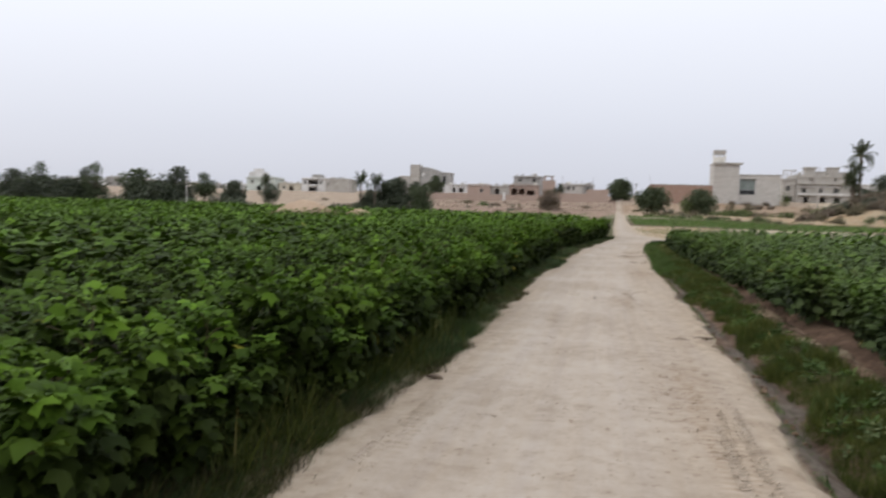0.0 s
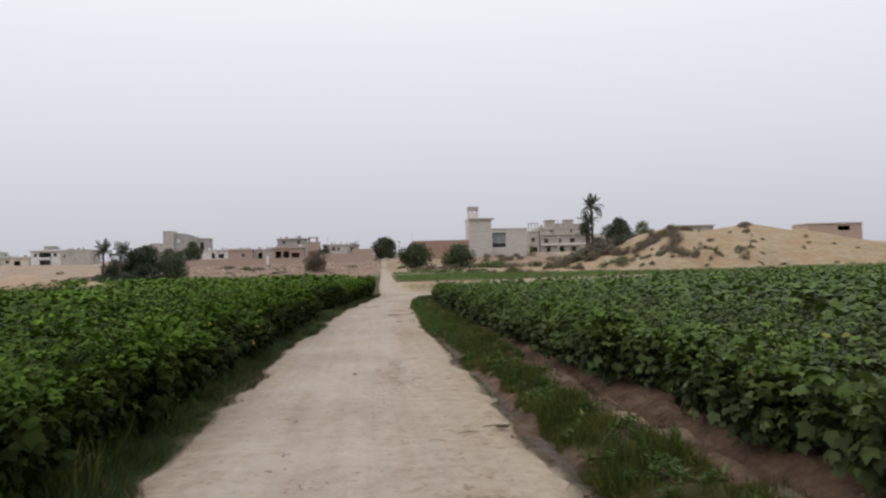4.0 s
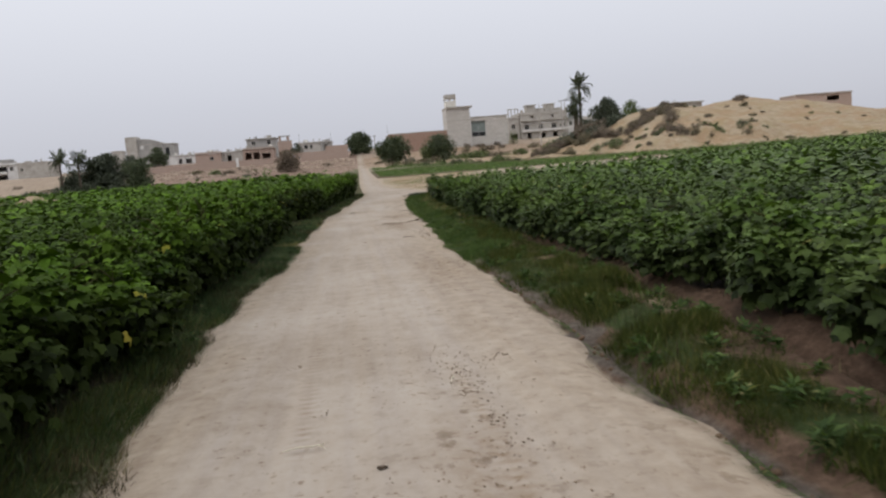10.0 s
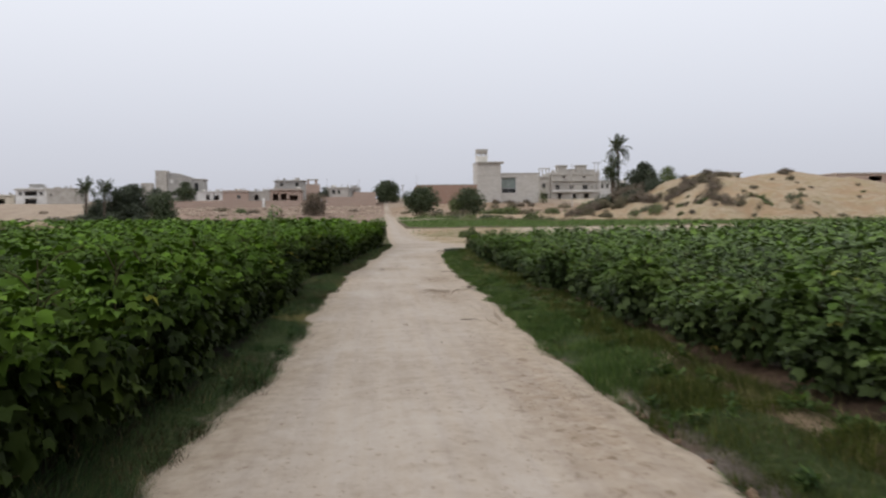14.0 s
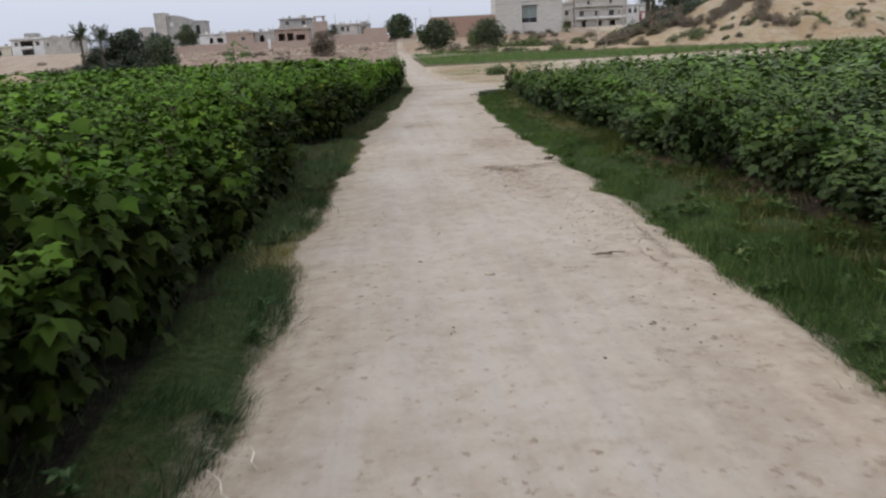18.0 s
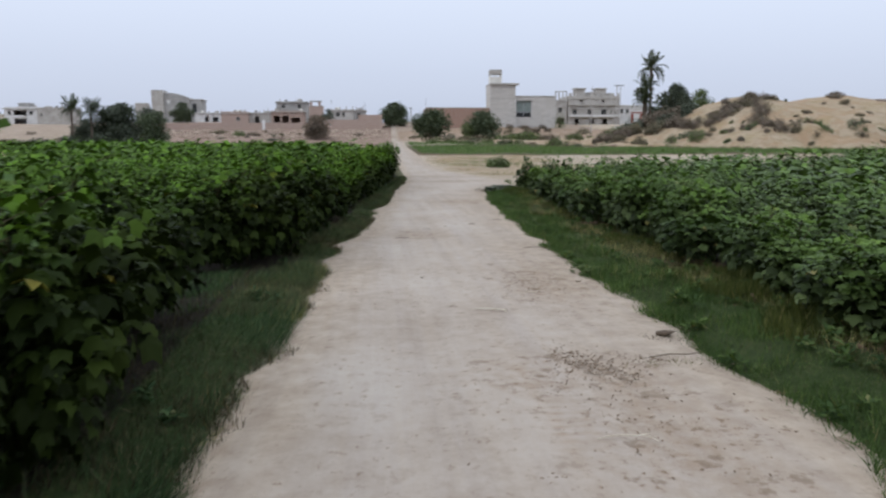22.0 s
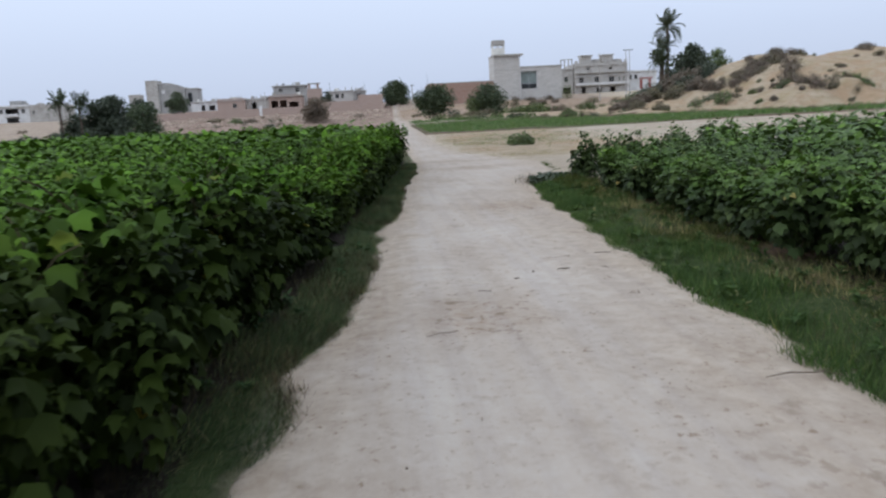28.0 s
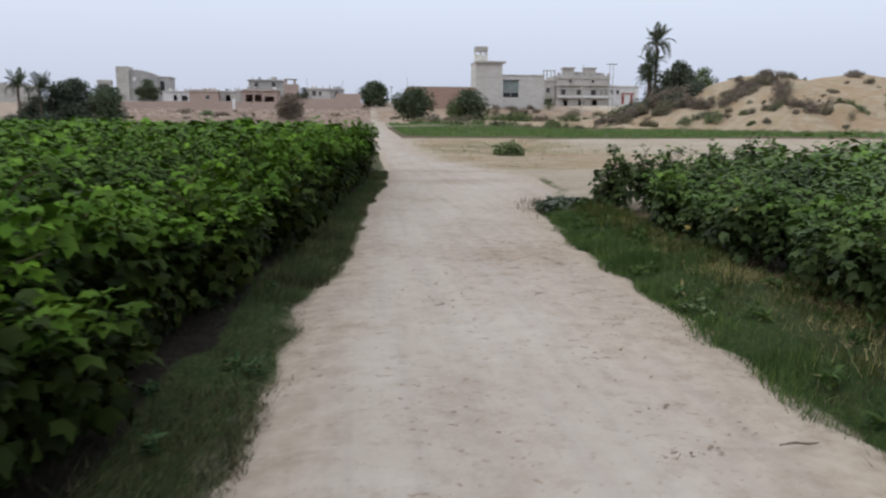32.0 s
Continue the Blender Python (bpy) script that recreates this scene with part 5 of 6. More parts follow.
DARK = "dense dark green tree on the village edge"
tree(5.6, 265, 8.2, 5.2, M_TREE, "round green tree beside the end of the track", 101, leaves=1900, trunk=0.1, low=0.0)
tree(12.6, 200, 8.0, 5.3, M_TREE, "round bushy green tree before the red brick wall", 102, leaves=1700, trunk=0.15, low=0.05)
shrub(16.4, 194, 2.6, 2.0, M_TREE_DARK, "low dark shrub at the foot of a tree", 103)
tree(24.0, 190, 7.2, 4.6, M_TREE, "bushy green tree before the red brick wall", 104, leaves=1500, trunk=0.12, low=0.03)
tree(20.3, 188, 4.4, 2.0, M_SHRUB_G, "small lighter green tree beside a larger one", 105, leaves=700, trunk=0.12, low=0.03)
tree(-16.8, 226, 6.4, 4.3, M_TREE_DRY, "brownish leafless bushy tree before the pink wall", 106, leaves=1700, trunk=0.1, low=0.0, leaf=0.3)
tree(-17.5, 281, 6.0, 2.6, M_TREE_DARK, "dark tree behind the pink compound wall", 107, leaves=700)
tree(-49.3, 190, 7.8, 4.0, M_TREE, "bushy grey green tree at the field edge", 108, leaves=1600, trunk=0.12, low=0.0)
tree(-71.9, 300, 8.4, 4.2, M_TREE, "green tree before a grey concrete house", 109, leaves=1500, low=0.0)
tree(-60.0, 201, 9.6, 5.2, M_TREE_DARK, DARK, 110, leaves=1900, trunk=0.12, low=0.0)
tree(-65.5, 203, 6.8, 3.6, M_TREE_DARK, DARK, 111, leaves=1200, trunk=0.12, low=0.0)
for n, (x, y, h, r) in enumerate(((-70.5, 206, 6.0, 3.6), (-63.0, 205, 8.4, 4.4), (-55.0, 204, 8.6, 3.6))):
    tree(x, y, h, r, M_TREE_DARK, DARK, 480 + n, leaves=1200, low=0.0, trunk=0.12)
shrub(-63.0, 197, 4.6, 4.2, M_TREE_DARK, "dense dark thicket under the village trees", 141, "dark thicket", 700)
shrub(-56.5, 197, 4.0, 3.4, M_TREE_DARK, "dense dark thicket under the village trees", 142, "dark thicket", 600)
shrub(-69.5, 197, 3.4, 3.8, M_TREE_DARK, "dense dark thicket under the village trees", 143, "dark thicket", 600)
shrub(-51.5, 193, 3.0, 3.0, M_TREE_DARK, "dense dark thicket under the village trees", 144, "dark thicket", 500)
palm(-70.7, 200, 10.4, 3.8, "small date palm among dark trees", 112, "palms by the village")
palm(-66.0, 199, 9.6, 3.9, "small date palm among dark trees", 113, "palms by the village")
shrub(-76.0, 196, 2.2, 4.4, M_TREE_DARK, "low dark hedge at the field edge", 114)
tree(-70.1, 140, 5.4, 2.3, M_TREE_DARK, "small round dark tree standing alone", 115, leaves=800, trunk=0.35)
tree(-98.0, 160, 7.6, 3.4, M_TREE, "tall green tree at the far field edge", 116, leaves=1300)
tree(-90.5, 161, 6.2, 3.8, M_TREE_DARK, DARK, 117, leaves=1200, low=0.0)
palm(-86.5, 170, 8.2, 2.6, "small date palm at the far field edge", 118, "palms by the village")
for n, (x, y, h, r) in enumerate(((-109, 150, 8.0, 4.4), (-100.5, 152, 8.6, 4.0), (-104, 149, 4.6, 5.4), (-121.5, 150, 9.6, 2.8), (-126, 152, 8.8, 2.4),
                                  (-128.5, 149, 5.4, 4.6), (-137.5, 150, 9.4, 2.8), (-136, 148, 5.6, 5.2), (-147, 151, 7.8, 3.2), (-158, 154, 7.0, 4.6))):
    tree(x, y, h, r * 1.25, M_TREE if n % 3 == 0 else M_TREE_DARK, "tall dark green tree in the row at the far field edge", 120 + n, leaves=1300, low=0.0, group="trees at the far field edge")
for n in range(15):
    shrub(-82 - 5.6 * n, 147 + 3 * math.sin(n * 2.1), 3.2 + 1.2 * math.sin(n * 1.7), 4.2, M_TREE_DARK, "dark leafy thicket under the tree row", 500 + n, "thicket under the tree row", 420)
# by the dune
palm(46.9, 147.5, 14.9, 3.3, "tall date palm beside the sand dune", 131, "palms by the dune", 24)
palm(45.9, 147.0, 11.4, 2.9, "shorter date palm beside the sand dune", 132, "palms by the dune", 22)
palm(45.3, 146.2, 9.4, 2.8, "low date palm with drooping fronds beside the dune", 133, "palms by the dune", 28)
tree(59.8, 166, 8.0, 3.9, M_TREE_DARK, "round green tree behind the dune", 134, leaves=2400, top=14.6, low=0.02)
shrub(49.5, 149, 3.6, 2.4, M_TREE_DARK, "dark bush beside the palm trunks", 138, "", 800)
tree(52.0, 158, 6.5, 2.6, M_TREE_DARK, "dark thicket behind the palms", 135, leaves=1000, low=0.0, top=9.4)
tree(70.0, 178, 8.0, 4.0, M_SHRUB_G, "pale green tree behind the dune", 136, leaves=1700, top=14.6, low=0.02)
shrub(64.5, 176, 4.5, 2.4, M_TREE, "green shrub behind the dune", 137)
SCRUB = (M_SHRUB, M_TREE_DRY, M_SHRUB_G, M_TREE_DARK)


def shrubs(label, group, seed, leaves, rows):
    for n, (x, y, h, r, k) in enumerate(rows):
        shrub(x, y, h, r, SCRUB[k], label, seed + n, group, leaves)


shrubs("dark tangled thicket at the foot of the palms", "shrubs by the palms", 150, 800, (
    (42.3, 145.0, 2.2, 2.2, 3), (42.2, 134.0, 2.2, 1.8, 0), (45.4, 144.0, 2.6, 2.6, 3), (46.2, 135.2, 2.3, 1.9, 1), (46.4, 131.8, 2.0, 1.6, 1), (45.7, 138.0, 2.4, 2.0, 3),
    (34.8, 135.2, 1.5, 1.8, 1), (36.5, 133.5, 1.3, 1.3, 0), (37.0, 126.0, 1.0, 1.3, 0), (27.2, 135.5, 1.2, 1.2, 2), (40.6, 138.4, 2.0, 2.0, 0), (49.2, 144.0, 2.0, 2.2, 3),
    (52.2, 146.0, 1.8, 2.0, 3), (38.4, 141.0, 2.0, 2.0, 2), (44.2, 141.5, 3.2, 2.6, 1), (47.4, 142.5, 3.4, 2.6, 1), (50.4, 143.2, 2.8, 2.4, 3), (41.4, 141.4, 2.6, 2.6, 3), (38.6, 137.6, 2.0, 2.4, 1)))
pick = random.Random(61)
for n in range(48):
    u = pick.random()
    x, y = 51.2 + 10.8 * u + pick.gauss(0, 1.3), 131.8 + 8.5 * u + pick.gauss(0, 1.3)
    shrub(x, y, pick.uniform(0.5, 1.6), pick.uniform(0.6, 1.7), SCRUB[pick.choice((0, 1, 1))], "dense brown scrub on the slope of the dune", 170 + n, "scrub on the dune slope", 240)
shrubs("brown tangled shrub on the sand dune", "shrubs on the dune", 185, 420, (
    (52.3, 122.0, 2.1, 1.5, 1), (53.4, 122.8, 1.7, 1.2, 0), (52.5, 119.5, 1.1, 1.2, 1), (51.7, 115.2, 1.8, 1.5, 1), (50.8, 116.4, 1.2, 1.1, 1), (54.3, 115.8, 0.9, 0.8, 0), (44.0, 122.8, 1.8, 1.5, 2), (56.4, 128.6, 2.6, 1.5, 1), (57.6, 129.8, 2.0, 1.3, 0), (55.6, 127.0, 1.7, 1.3, 1),
    (79.3, 145.5, 0.7, 1.3, 1), (74.2, 135.2, 1.1, 0.8, 0), (56.7, 140.0, 1.2, 0.8, 1), (81.1, 148.0, 0.9, 1.6, 1)))
shrubs("small dry bush on the sand dune", "bushes on the dune", 200, 260, (
    (45.8, 128.0, 0.9, 0.8, 0), (46.0, 114.2, 0.6, 0.5, 1), (48.9, 122.5, 0.8, 0.6, 1), (50.3, 122.0, 0.8, 0.7, 1), (52.5, 126.0, 0.5, 0.4, 0), (56.7, 116.5, 0.4, 0.9, 0),
    (61.2, 124.5, 0.5, 0.6, 1), (48.8, 128.0, 0.8, 0.7, 0), (49.3, 125.0, 0.4, 0.5, 0), (44.6, 115.0, 0.5, 0.6, 2), (54.5, 112.5, 0.4, 0.5, 0), (49.8, 114.8, 0.4, 0.4, 1),
    (62.7, 127.2, 0.6, 1.0, 0), (64.6, 116.8, 0.5, 0.8, 0), (70.3, 125.8, 0.6, 0.8, 0), (57.2, 113.8, 0.7, 0.9, 2), (66.0, 109.5, 0.6, 0.9, 0)))
for n, (x, y, h, r, k) in enumerate(((30, 168, 2.0, 3.4, 2), (27.5, 162, 1.9, 2.6, 2), (37.5, 160, 1.6, 1.8, 2), (26.5, 172, 1.8, 2.6, 2), (33, 185, 1.6, 2.0, 0), (44, 236, 2.0, 1.8, 0), (47, 238, 2.2, 2.2, 1),
                                     (51, 239, 1.8, 1.6, 1), (39, 238, 2.2, 1.6, 0), (60, 232, 2.6, 2.2, 0), (66, 228, 2.4, 2.6, 1), (72, 222, 2.6, 3.0, 0), (57.2, 248, 6.4, 1.9, 2), (41.0, 247.5, 1.7, 1.6, 1), (45.8, 247.5, 1.5, 2.0, 1), (51.5, 248, 1.9, 1.4, 1), (10, 222, 1.5, 1.6, 0),
                                     (16, 226, 1.8, 2.4, 1), (-40, 238, 1.8, 2.2, 2), (-36, 238, 1.6, 2.0, 1), (-46, 240, 1.6, 1.8, 0), (-28, 238, 1.2, 1.2, 0), (-50, 196, 2.0, 2.0, 2))):
    shrub(x, y, h, r, (M_SHRUB, M_TREE_DRY, M_SHRUB_G)[k], "muted shrub on the earth bank below the village", 260 + n, "shrubs on the bank", 420)
pick = random.Random(78)
for n in range(34):
    x, y = pick.uniform(-100, 2), pick.uniform(212, 247)
    if abs(x + 16.8) < 4:
        continue
    k = pick.choice((0, 1, 3))
    shrub(x, y, pick.uniform(0.5, 1.5), pick.uniform(0.7, 2.0), SCRUB[k], "low dark scrub on the rubble bank below the pink wall", 420 + n, "scrub on the rubble bank", 150)
pick = random.Random(77)
for n in range(46):
    x, y = pick.uniform(6, 76), pick.uniform(150, 243)
    if 33 < x < 60 and y < 165 or abs(x - 5) < 4:
        continue
    k = pick.choice((0, 0, 1, 2))
    shrub(x, y, pick.uniform(0.7, 1.8), pick.uniform(0.8, 2.2), (M_SHRUB, M_TREE_DRY, M_SHRUB_G)[k], "low muted scrub on the earth bank below the village", 310 + n, "scrub on the bank", 160)
for n in range(40):
    x, y = 46 + 40 * pick.random() ** 1.7, pick.uniform(107, 138)
    k = pick.choice((0, 0, 1, 2))
    shrub(x, y, pick.uniform(0.25, 0.7), pick.uniform(0.2, 0.7), (M_SHRUB, M_TREE_DRY, M_SHRUB_G)[k], "small dry tuft on the sand dune", 370 + n, "tufts on the dune", 60)
for n in range(34):
    x = 9 + 1.6 * n + pick.uniform(-0.8, 0.8)
    y = float(np.interp(x, [5, 24, 40, 70], [147, 134, 128, 106])) + pick.uniform(-2.5, 2.0)
    shrub(x, y, pick.uniform(0.5, 1.3), pick.uniform(0.7, 1.6), pick.choice((M_SHRUB_G, M_TREE, M_SHRUB)), "low green bush on the far edge of the young crop", 610 + n, "bushes along the young crop", 200)
shrub(7.6, 73.5, 0.85, 1.05, M_SHRUB_G, "small round dusty green bush on the sand at the junction", 290, "", 700)
shrub(4.0, 51.6, 0.2, 0.5, M_TREE_DARK, "low dark weed heap at the corner of the verge", 291, "", 500)
shrub(3.6, 51.0, 0.2, 0.42, M_TREE_DARK, "low dark weed heap at the corner of the verge", 292, "", 400)


# ---- buildings ----
def window(root, x0, x1, z0, z1, y, glass=M_GLASS, bars=1, casing=M_CONC):
    """A frame set back in its opening, with a dark pane behind it."""
    bm = bmesh.new()
    t = 0.09
    box(bm, x0, x1, y + 0.10, y + 0.2, z0, z0 + t)
    box(bm, x0, x1, y + 0.10, y + 0.2, z1 - t, z1)
    for k in range(bars + 2):
        c = x0 + (x1 - x0 - t) * k / (bars + 1)
        box(bm, c, c + t, y + 0.102, y + 0.198, z0 + t, z1 - t)
    w = part("window", bm, casing, root)
    bm = bmesh.new()
    box(bm, x0 + 0.02, x1 - 0.02, y + 0.16, y + 0.18, z0 + 0.02, z1 - 0.02)
    part("pane", bm, glass, w)
    bm = bmesh.new()
    box(bm, x0 - 0.12, x1 + 0.12, y - 0.14, y + 0.05, z0 - 0.12, z0 - 0.004)
    part("sill", bm, casing, w)


def house(name, label, x0, x1, y, depth, z0, z1, wall, windows=(), holes=(), doors=(), parapet=0.6, slab=0.25, eave=0.3, roof=M_CONC, category="house", glass=M_GLASS, group="", clutter=0):
    """A flat-roofed house with its front to the fields. Openings are given in metres from its left foot."""
    cx = (x0 + x1) / 2
    root = thing(name, cx, y, z0, label, category, group)
    w, h = x1 - x0, z1 - z0
    l = -w / 2
    top = h - parapet - slab
    cuts = [(l + a, l + b, c, d) for a, b, c, d in (*windows, *holes, *doors)]
    bm = bmesh.new()
    facade(bm, l, -l, -1.5, top, 0, 0.3, cuts)
    part("front_wall", bm, wall, root)
    for nm, a, b, c, d in (("side_wall", l, l + 0.3, 0.3, depth), ("side_wall", -l - 0.3, -l, 0.3, depth), ("back_wall", l + 0.3, -l - 0.3, depth - 0.3, depth)):
        bm = bmesh.new()
        box(bm, a, b, c, d, -1.5, top)
        part(nm, bm, wall, root)
    bm = bmesh.new()
    box(bm, l - eave, -l + eave, -eave, depth + eave, top, top + slab)
    part("roof", bm, roof, root, "flat concrete roof slab")
    if parapet > 0.05:
        bm = bmesh.new()
        facade(bm, l, -l, top + slab, h, 0.0, 0.18)
        part("parapet", bm, wall, root)
        for a, b, c, d in ((l, l + 0.18, 0.18, depth), (-l - 0.18, -l, 0.18, depth), (l + 0.18, -l - 0.18, depth - 0.18, depth)):
            bm = bmesh.new()
            box(bm, a, b, c, d, top + slab, h)
            part("parapet", bm, wall, root)
    if clutter:
        roof_clutter(root, l, -l, top + slab, clutter)
    for a, b, c, d in windows:
        window(root, l + a, l + b, c, d, 0.0, glass)
    for a, b, c, d in doors:
        bm = bmesh.new()
        box(bm, l + a, l + b, 0.12, 0.18, c, d)
        part("door", bm, M_DOOR, root, "painted metal door")
    return root


def slab_on(root, name, x0, x1, y0, y1, z0, z1, mat, label=""):
    bm = bmesh.new()
    box(bm, x0, x1, y0, y1, z0, z1)
    return part(name, bm, mat, root, label)


def roof_clutter(root, x0, x1, z, seed, mat=M_CONC):
    """Bare columns, low walls and a water drum on a flat roof."""
    r = random.Random(seed)
    for k in range(r.randint(3, 5)):
        x = r.uniform(x0 + 0.3, x1 - 0.6)
        y0 = r.uniform(0.4, 3.5)
        slab_on(root, "roof_post", x, x + 0.32, y0, y0 + 0.32, z, z + r.uniform(0.7, 1.6), mat)
    x = r.uniform(x0 + 0.5, x1 - 3.0)
    slab_on(root, "roof_wall", x, x + r.uniform(1.4, 2.8), 4.2, 4.4, z, z + r.uniform(0.8, 1.5), mat)
    x = r.uniform(x0 + 1.0, x1 - 1.0)
    bm = bmesh.new()
    tube(bm, [(x, 2.4, z), (x, 2.4, z + 0.15), (x, 2.4, z + 1.0), (x, 2.4, z + 1.15)], [0.52, 0.55, 0.55, 0.3], 10)
    part("water_drum", bm, M_TANK if seed % 2 else M_METAL, root, "round rooftop water drum")


# the block-built hall with its stair tower and water tank
hall = thing("block_building", 45.2, 250, 7.2, "pale grey block building with a stair tower and rooftop tank", "building")
for nm, x0, x1, z1, holes in (("tower_wall", -9.9, -1.9, 13.6, []), ("hall_wall", -1.9, 11.1, 10.1, [(-1.6, 3.3, 3.7, 8.8)])):
    bm = bmesh.new()
    facade(bm, x0, x1, -2.0, z1, 0 if nm == "tower_wall" else 0.5, 0.35 if nm == "tower_wall" else 0.85, holes)
    part(nm, bm, M_BLOCK, hall, "grey concrete blocks in courses")
for a, b, c, d, h in ((-9.9, -9.55, 0.35, 9, 13.6), (-2.25, -1.9, 0.85, 9, 13.6), (-9.55, -2.25, 8.65, 9, 13.6), (10.75, 11.1, 0.85, 12, 10.1), (-1.9, 10.75, 11.65, 12, 10.1)):
    bm = bmesh.new()
    box(bm, a, b, c, d, -2, h)
    part("side_wall", bm, M_BLOCK, hall)
slab_on(hall, "tower_roof", -10.0, -0.9, -0.7, 9.2, 13.6, 14.1, M_CONC, "overhanging concrete roof slab")
slab_on(hall, "hall_roof", -1.9, 11.3, 0.3, 12.2, 10.1, 10.35, M_CONC, "flat concrete roof edge")
slab_on(hall, "tower_band", -9.95, -1.85, -0.05, 0.0, 9.3, 9.5, M_CONC, "concrete band")
slab_on(hall, "window_hood", -1.9, 3.6, 0.1, 0.5, 8.8, 9.1, M_CONC)
bm = bmesh.new()
for k in range(3):
    c = -1.6 + 4.76 * k / 2
    box(bm, c, c + 0.14, 0.62, 0.74, 3.7, 8.8)
box(bm, -1.6, 3.3, 0.61, 0.75, 5.1, 5.3)
win = part("window", bm, M_METAL, hall, "wide window with metal mullions")
bm = bmesh.new()
box(bm, -1.6, 3.3, 0.68, 0.70, 5.2, 8.8)
part("pane", bm, M_GLASS_GREEN, win, "pale greenish glass")
bm = bmesh.new()
box(bm, -1.6, 3.3, 0.66, 0.68, 3.7, 5.2)
part("pane", bm, M_GLASS, win, "dark lower glass")
slab_on(hall, "tank_base", -9.9, -6.3, 0.3, 3.5, 14.1, 16.0, M_TANK, "cream plastered base of the roof tank")
for x in (-9.9, -8.25, -6.6):
    for yy in (0.35, 3.1):
        slab_on(hall, "tank_post", x, x + 0.3, yy, yy + 0.3, 16.0, 16.95, M_TANK)
slab_on(hall, "water_tank", -9.95, -6.25, 0.25, 3.55, 16.95, 18.3, M_CONC, "grey water tank on short posts")
slab_on(hall, "rain_pipe", -1.98, -1.8, -0.16, 0.0, -2.0, 9.3, M_WHITE, "pale downpipe")
# Plain boxes standing in for the dark humps at the wall foot.
for k, (a, b, c) in enumerate(((2.2, 4.2, 0.9), (5.1, 6.6, 1.5), (7.6, 9.0, 1.1))):
    slab_on(hall, "block_stack", a, b, -1.4, -0.5, -1.5, c, M_BLOCK, "block stack in place of a dark rubble hump")

# the red brick yard wall
rw = thing("brick_wall", 25.3, 250.4, 7.0, "long plain red brick yard wall", "wall")
bm = bmesh.new()
facade(bm, -10.2, 9.9, -2, 6.6, 0, 0.35)
box(bm, -10.2, -9.85, 0.35, 14, -2, 6.6)
part("wall", bm, M_REDWALL, rw)
slab_on(rw, "coping", -10.3, 9.9, -0.08, 0.43, 6.6, 6.85, M_CONC, "pale concrete coping")

# the three-storey house
big = house("storey_house", "grey three storey house with roof turrets and balconies", 67.2, 85.6, 275, 14, 8.6, 19.4, M_CONC,
            windows=[(1.5, 3.1, 4.3, 6.1), (6.9, 8.4, 4.3, 6.1), (11.9, 13.8, 4.3, 6.1), (15.3, 15.9, 4.5, 6.0), (16.9, 17.5, 4.5, 6.0)],
            holes=[(2.4, 3.8, 0.6, 2.9), (7.6, 9.4, 0.6, 2.7), (12.4, 14.2, 0.6, 2.7), (4.2, 5.0, 8.4, 9.3), (12.0, 12.9, 8.4, 9.3)], parapet=0.8, eave=0.3)
slab_on(big, "balcony", -9.2, 9.2, -1.3, 0.0, 3.3, 3.6, M_CONC, "long concrete balcony slab")
slab_on(big, "balcony_rail", -9.2, 9.2, -1.3, -1.16, 3.6, 4.1, M_WHITE)
slab_on(big, "cornice", -9.6, 9.6, -1.0, 0.0, 7.4, 7.75, M_CONC)
slab_on(big, "lintel_band", -9.4, 9.4, -0.3, 0.0, 6.4, 6.6, M_WHITE)
for a in (-6.5, 1.0):
    slab_on(big, "turret", a, a + 3.5, 1.0, 4.5, 10.0, 13.2, M_CONC, "square roof turret")
    slab_on(big, "turret_roof", a - 0.35, a + 3.85, 0.65, 4.85, 13.2, 13.55, M_CONC)
for a in (-9.0, -1.2, 6.4, 8.2):
    slab_on(big, "roof_wall", a, a + 1.0, 0.3, 0.5, 10.8, 11.7, M_CONC)
slab_on(big, "upper_room", -3.0, 1.0, 3.0, 9.0, 10.0, 12.2, M_CONC)
slab_on(big, "upper_room", 4.6, 7.4, 3.0, 9.0, 10.0, 12.0, M_CONC)
wing = house("house_wing", "unfinished grey house wing with bare columns on its roof", 62.6, 66.9, 276, 12, 8.6, 18.0, M_CONC, windows=[(1.2, 2.6, 5.0, 6.8)], holes=[(0.6, 3.4, 1.0, 3.0)], parapet=0.4)
for a in (-2.1, -0.9, 0.5, 1.7):
    slab_on(wing, "column", a, a + 0.35, 0.1, 0.45, 9.4, 12.2, M_CONC)
slab_on(wing, "ring_beam", -2.1, 2.1, 0.1, 0.45, 12.2, 12.5, M_CONC)
annex = house("annex", "low white annex with a gate", 86.6, 98.0, 280, 9, 9.0, 16.6, M_WHITE, windows=[(1.2, 2.4, 4.6, 6.2), (3.2, 4.4, 4.6, 6.2)], doors=[(5.2, 6.2, 1.2, 4.4), (8.4, 9.3, 1.2, 4.4)], parapet=0.5)
slab_on(annex, "gate_frame", -0.7, 4.3, -0.2, 0.0, 4.6, 5.0, M_DOOR, "red gate beam")

# the pink compound wall, its rubble bank and the houses behind it
pw = thing("compound_wall", -30.0, 250, 5.4, "long low pink brick compound wall", "wall")
bm = bmesh.new()
facade(bm, -36.0, -12.0, -2.5, 3.35, 0, 0.32)
part("wall", bm, M_PINKWALL, pw)
bm = bmesh.new()
facade(bm, -12.0, 13.6, -2.5, 3.6, 0, 0.32, [(8.0, 9.2, 2.2, 3.2)])
part("wall", bm, M_PINKWALL, pw)
bm = bmesh.new()
facade(bm, 13.6, 24.0, -2.5, 4.6, 0, 0.32, [(14.4, 15.6, 2.2, 3.3)])
part("wall", bm, M_PINKWALL, pw)
bm = bmesh.new()
facade(bm, 24.0, 31.4, -2.5, 6.1, 0, 0.32)
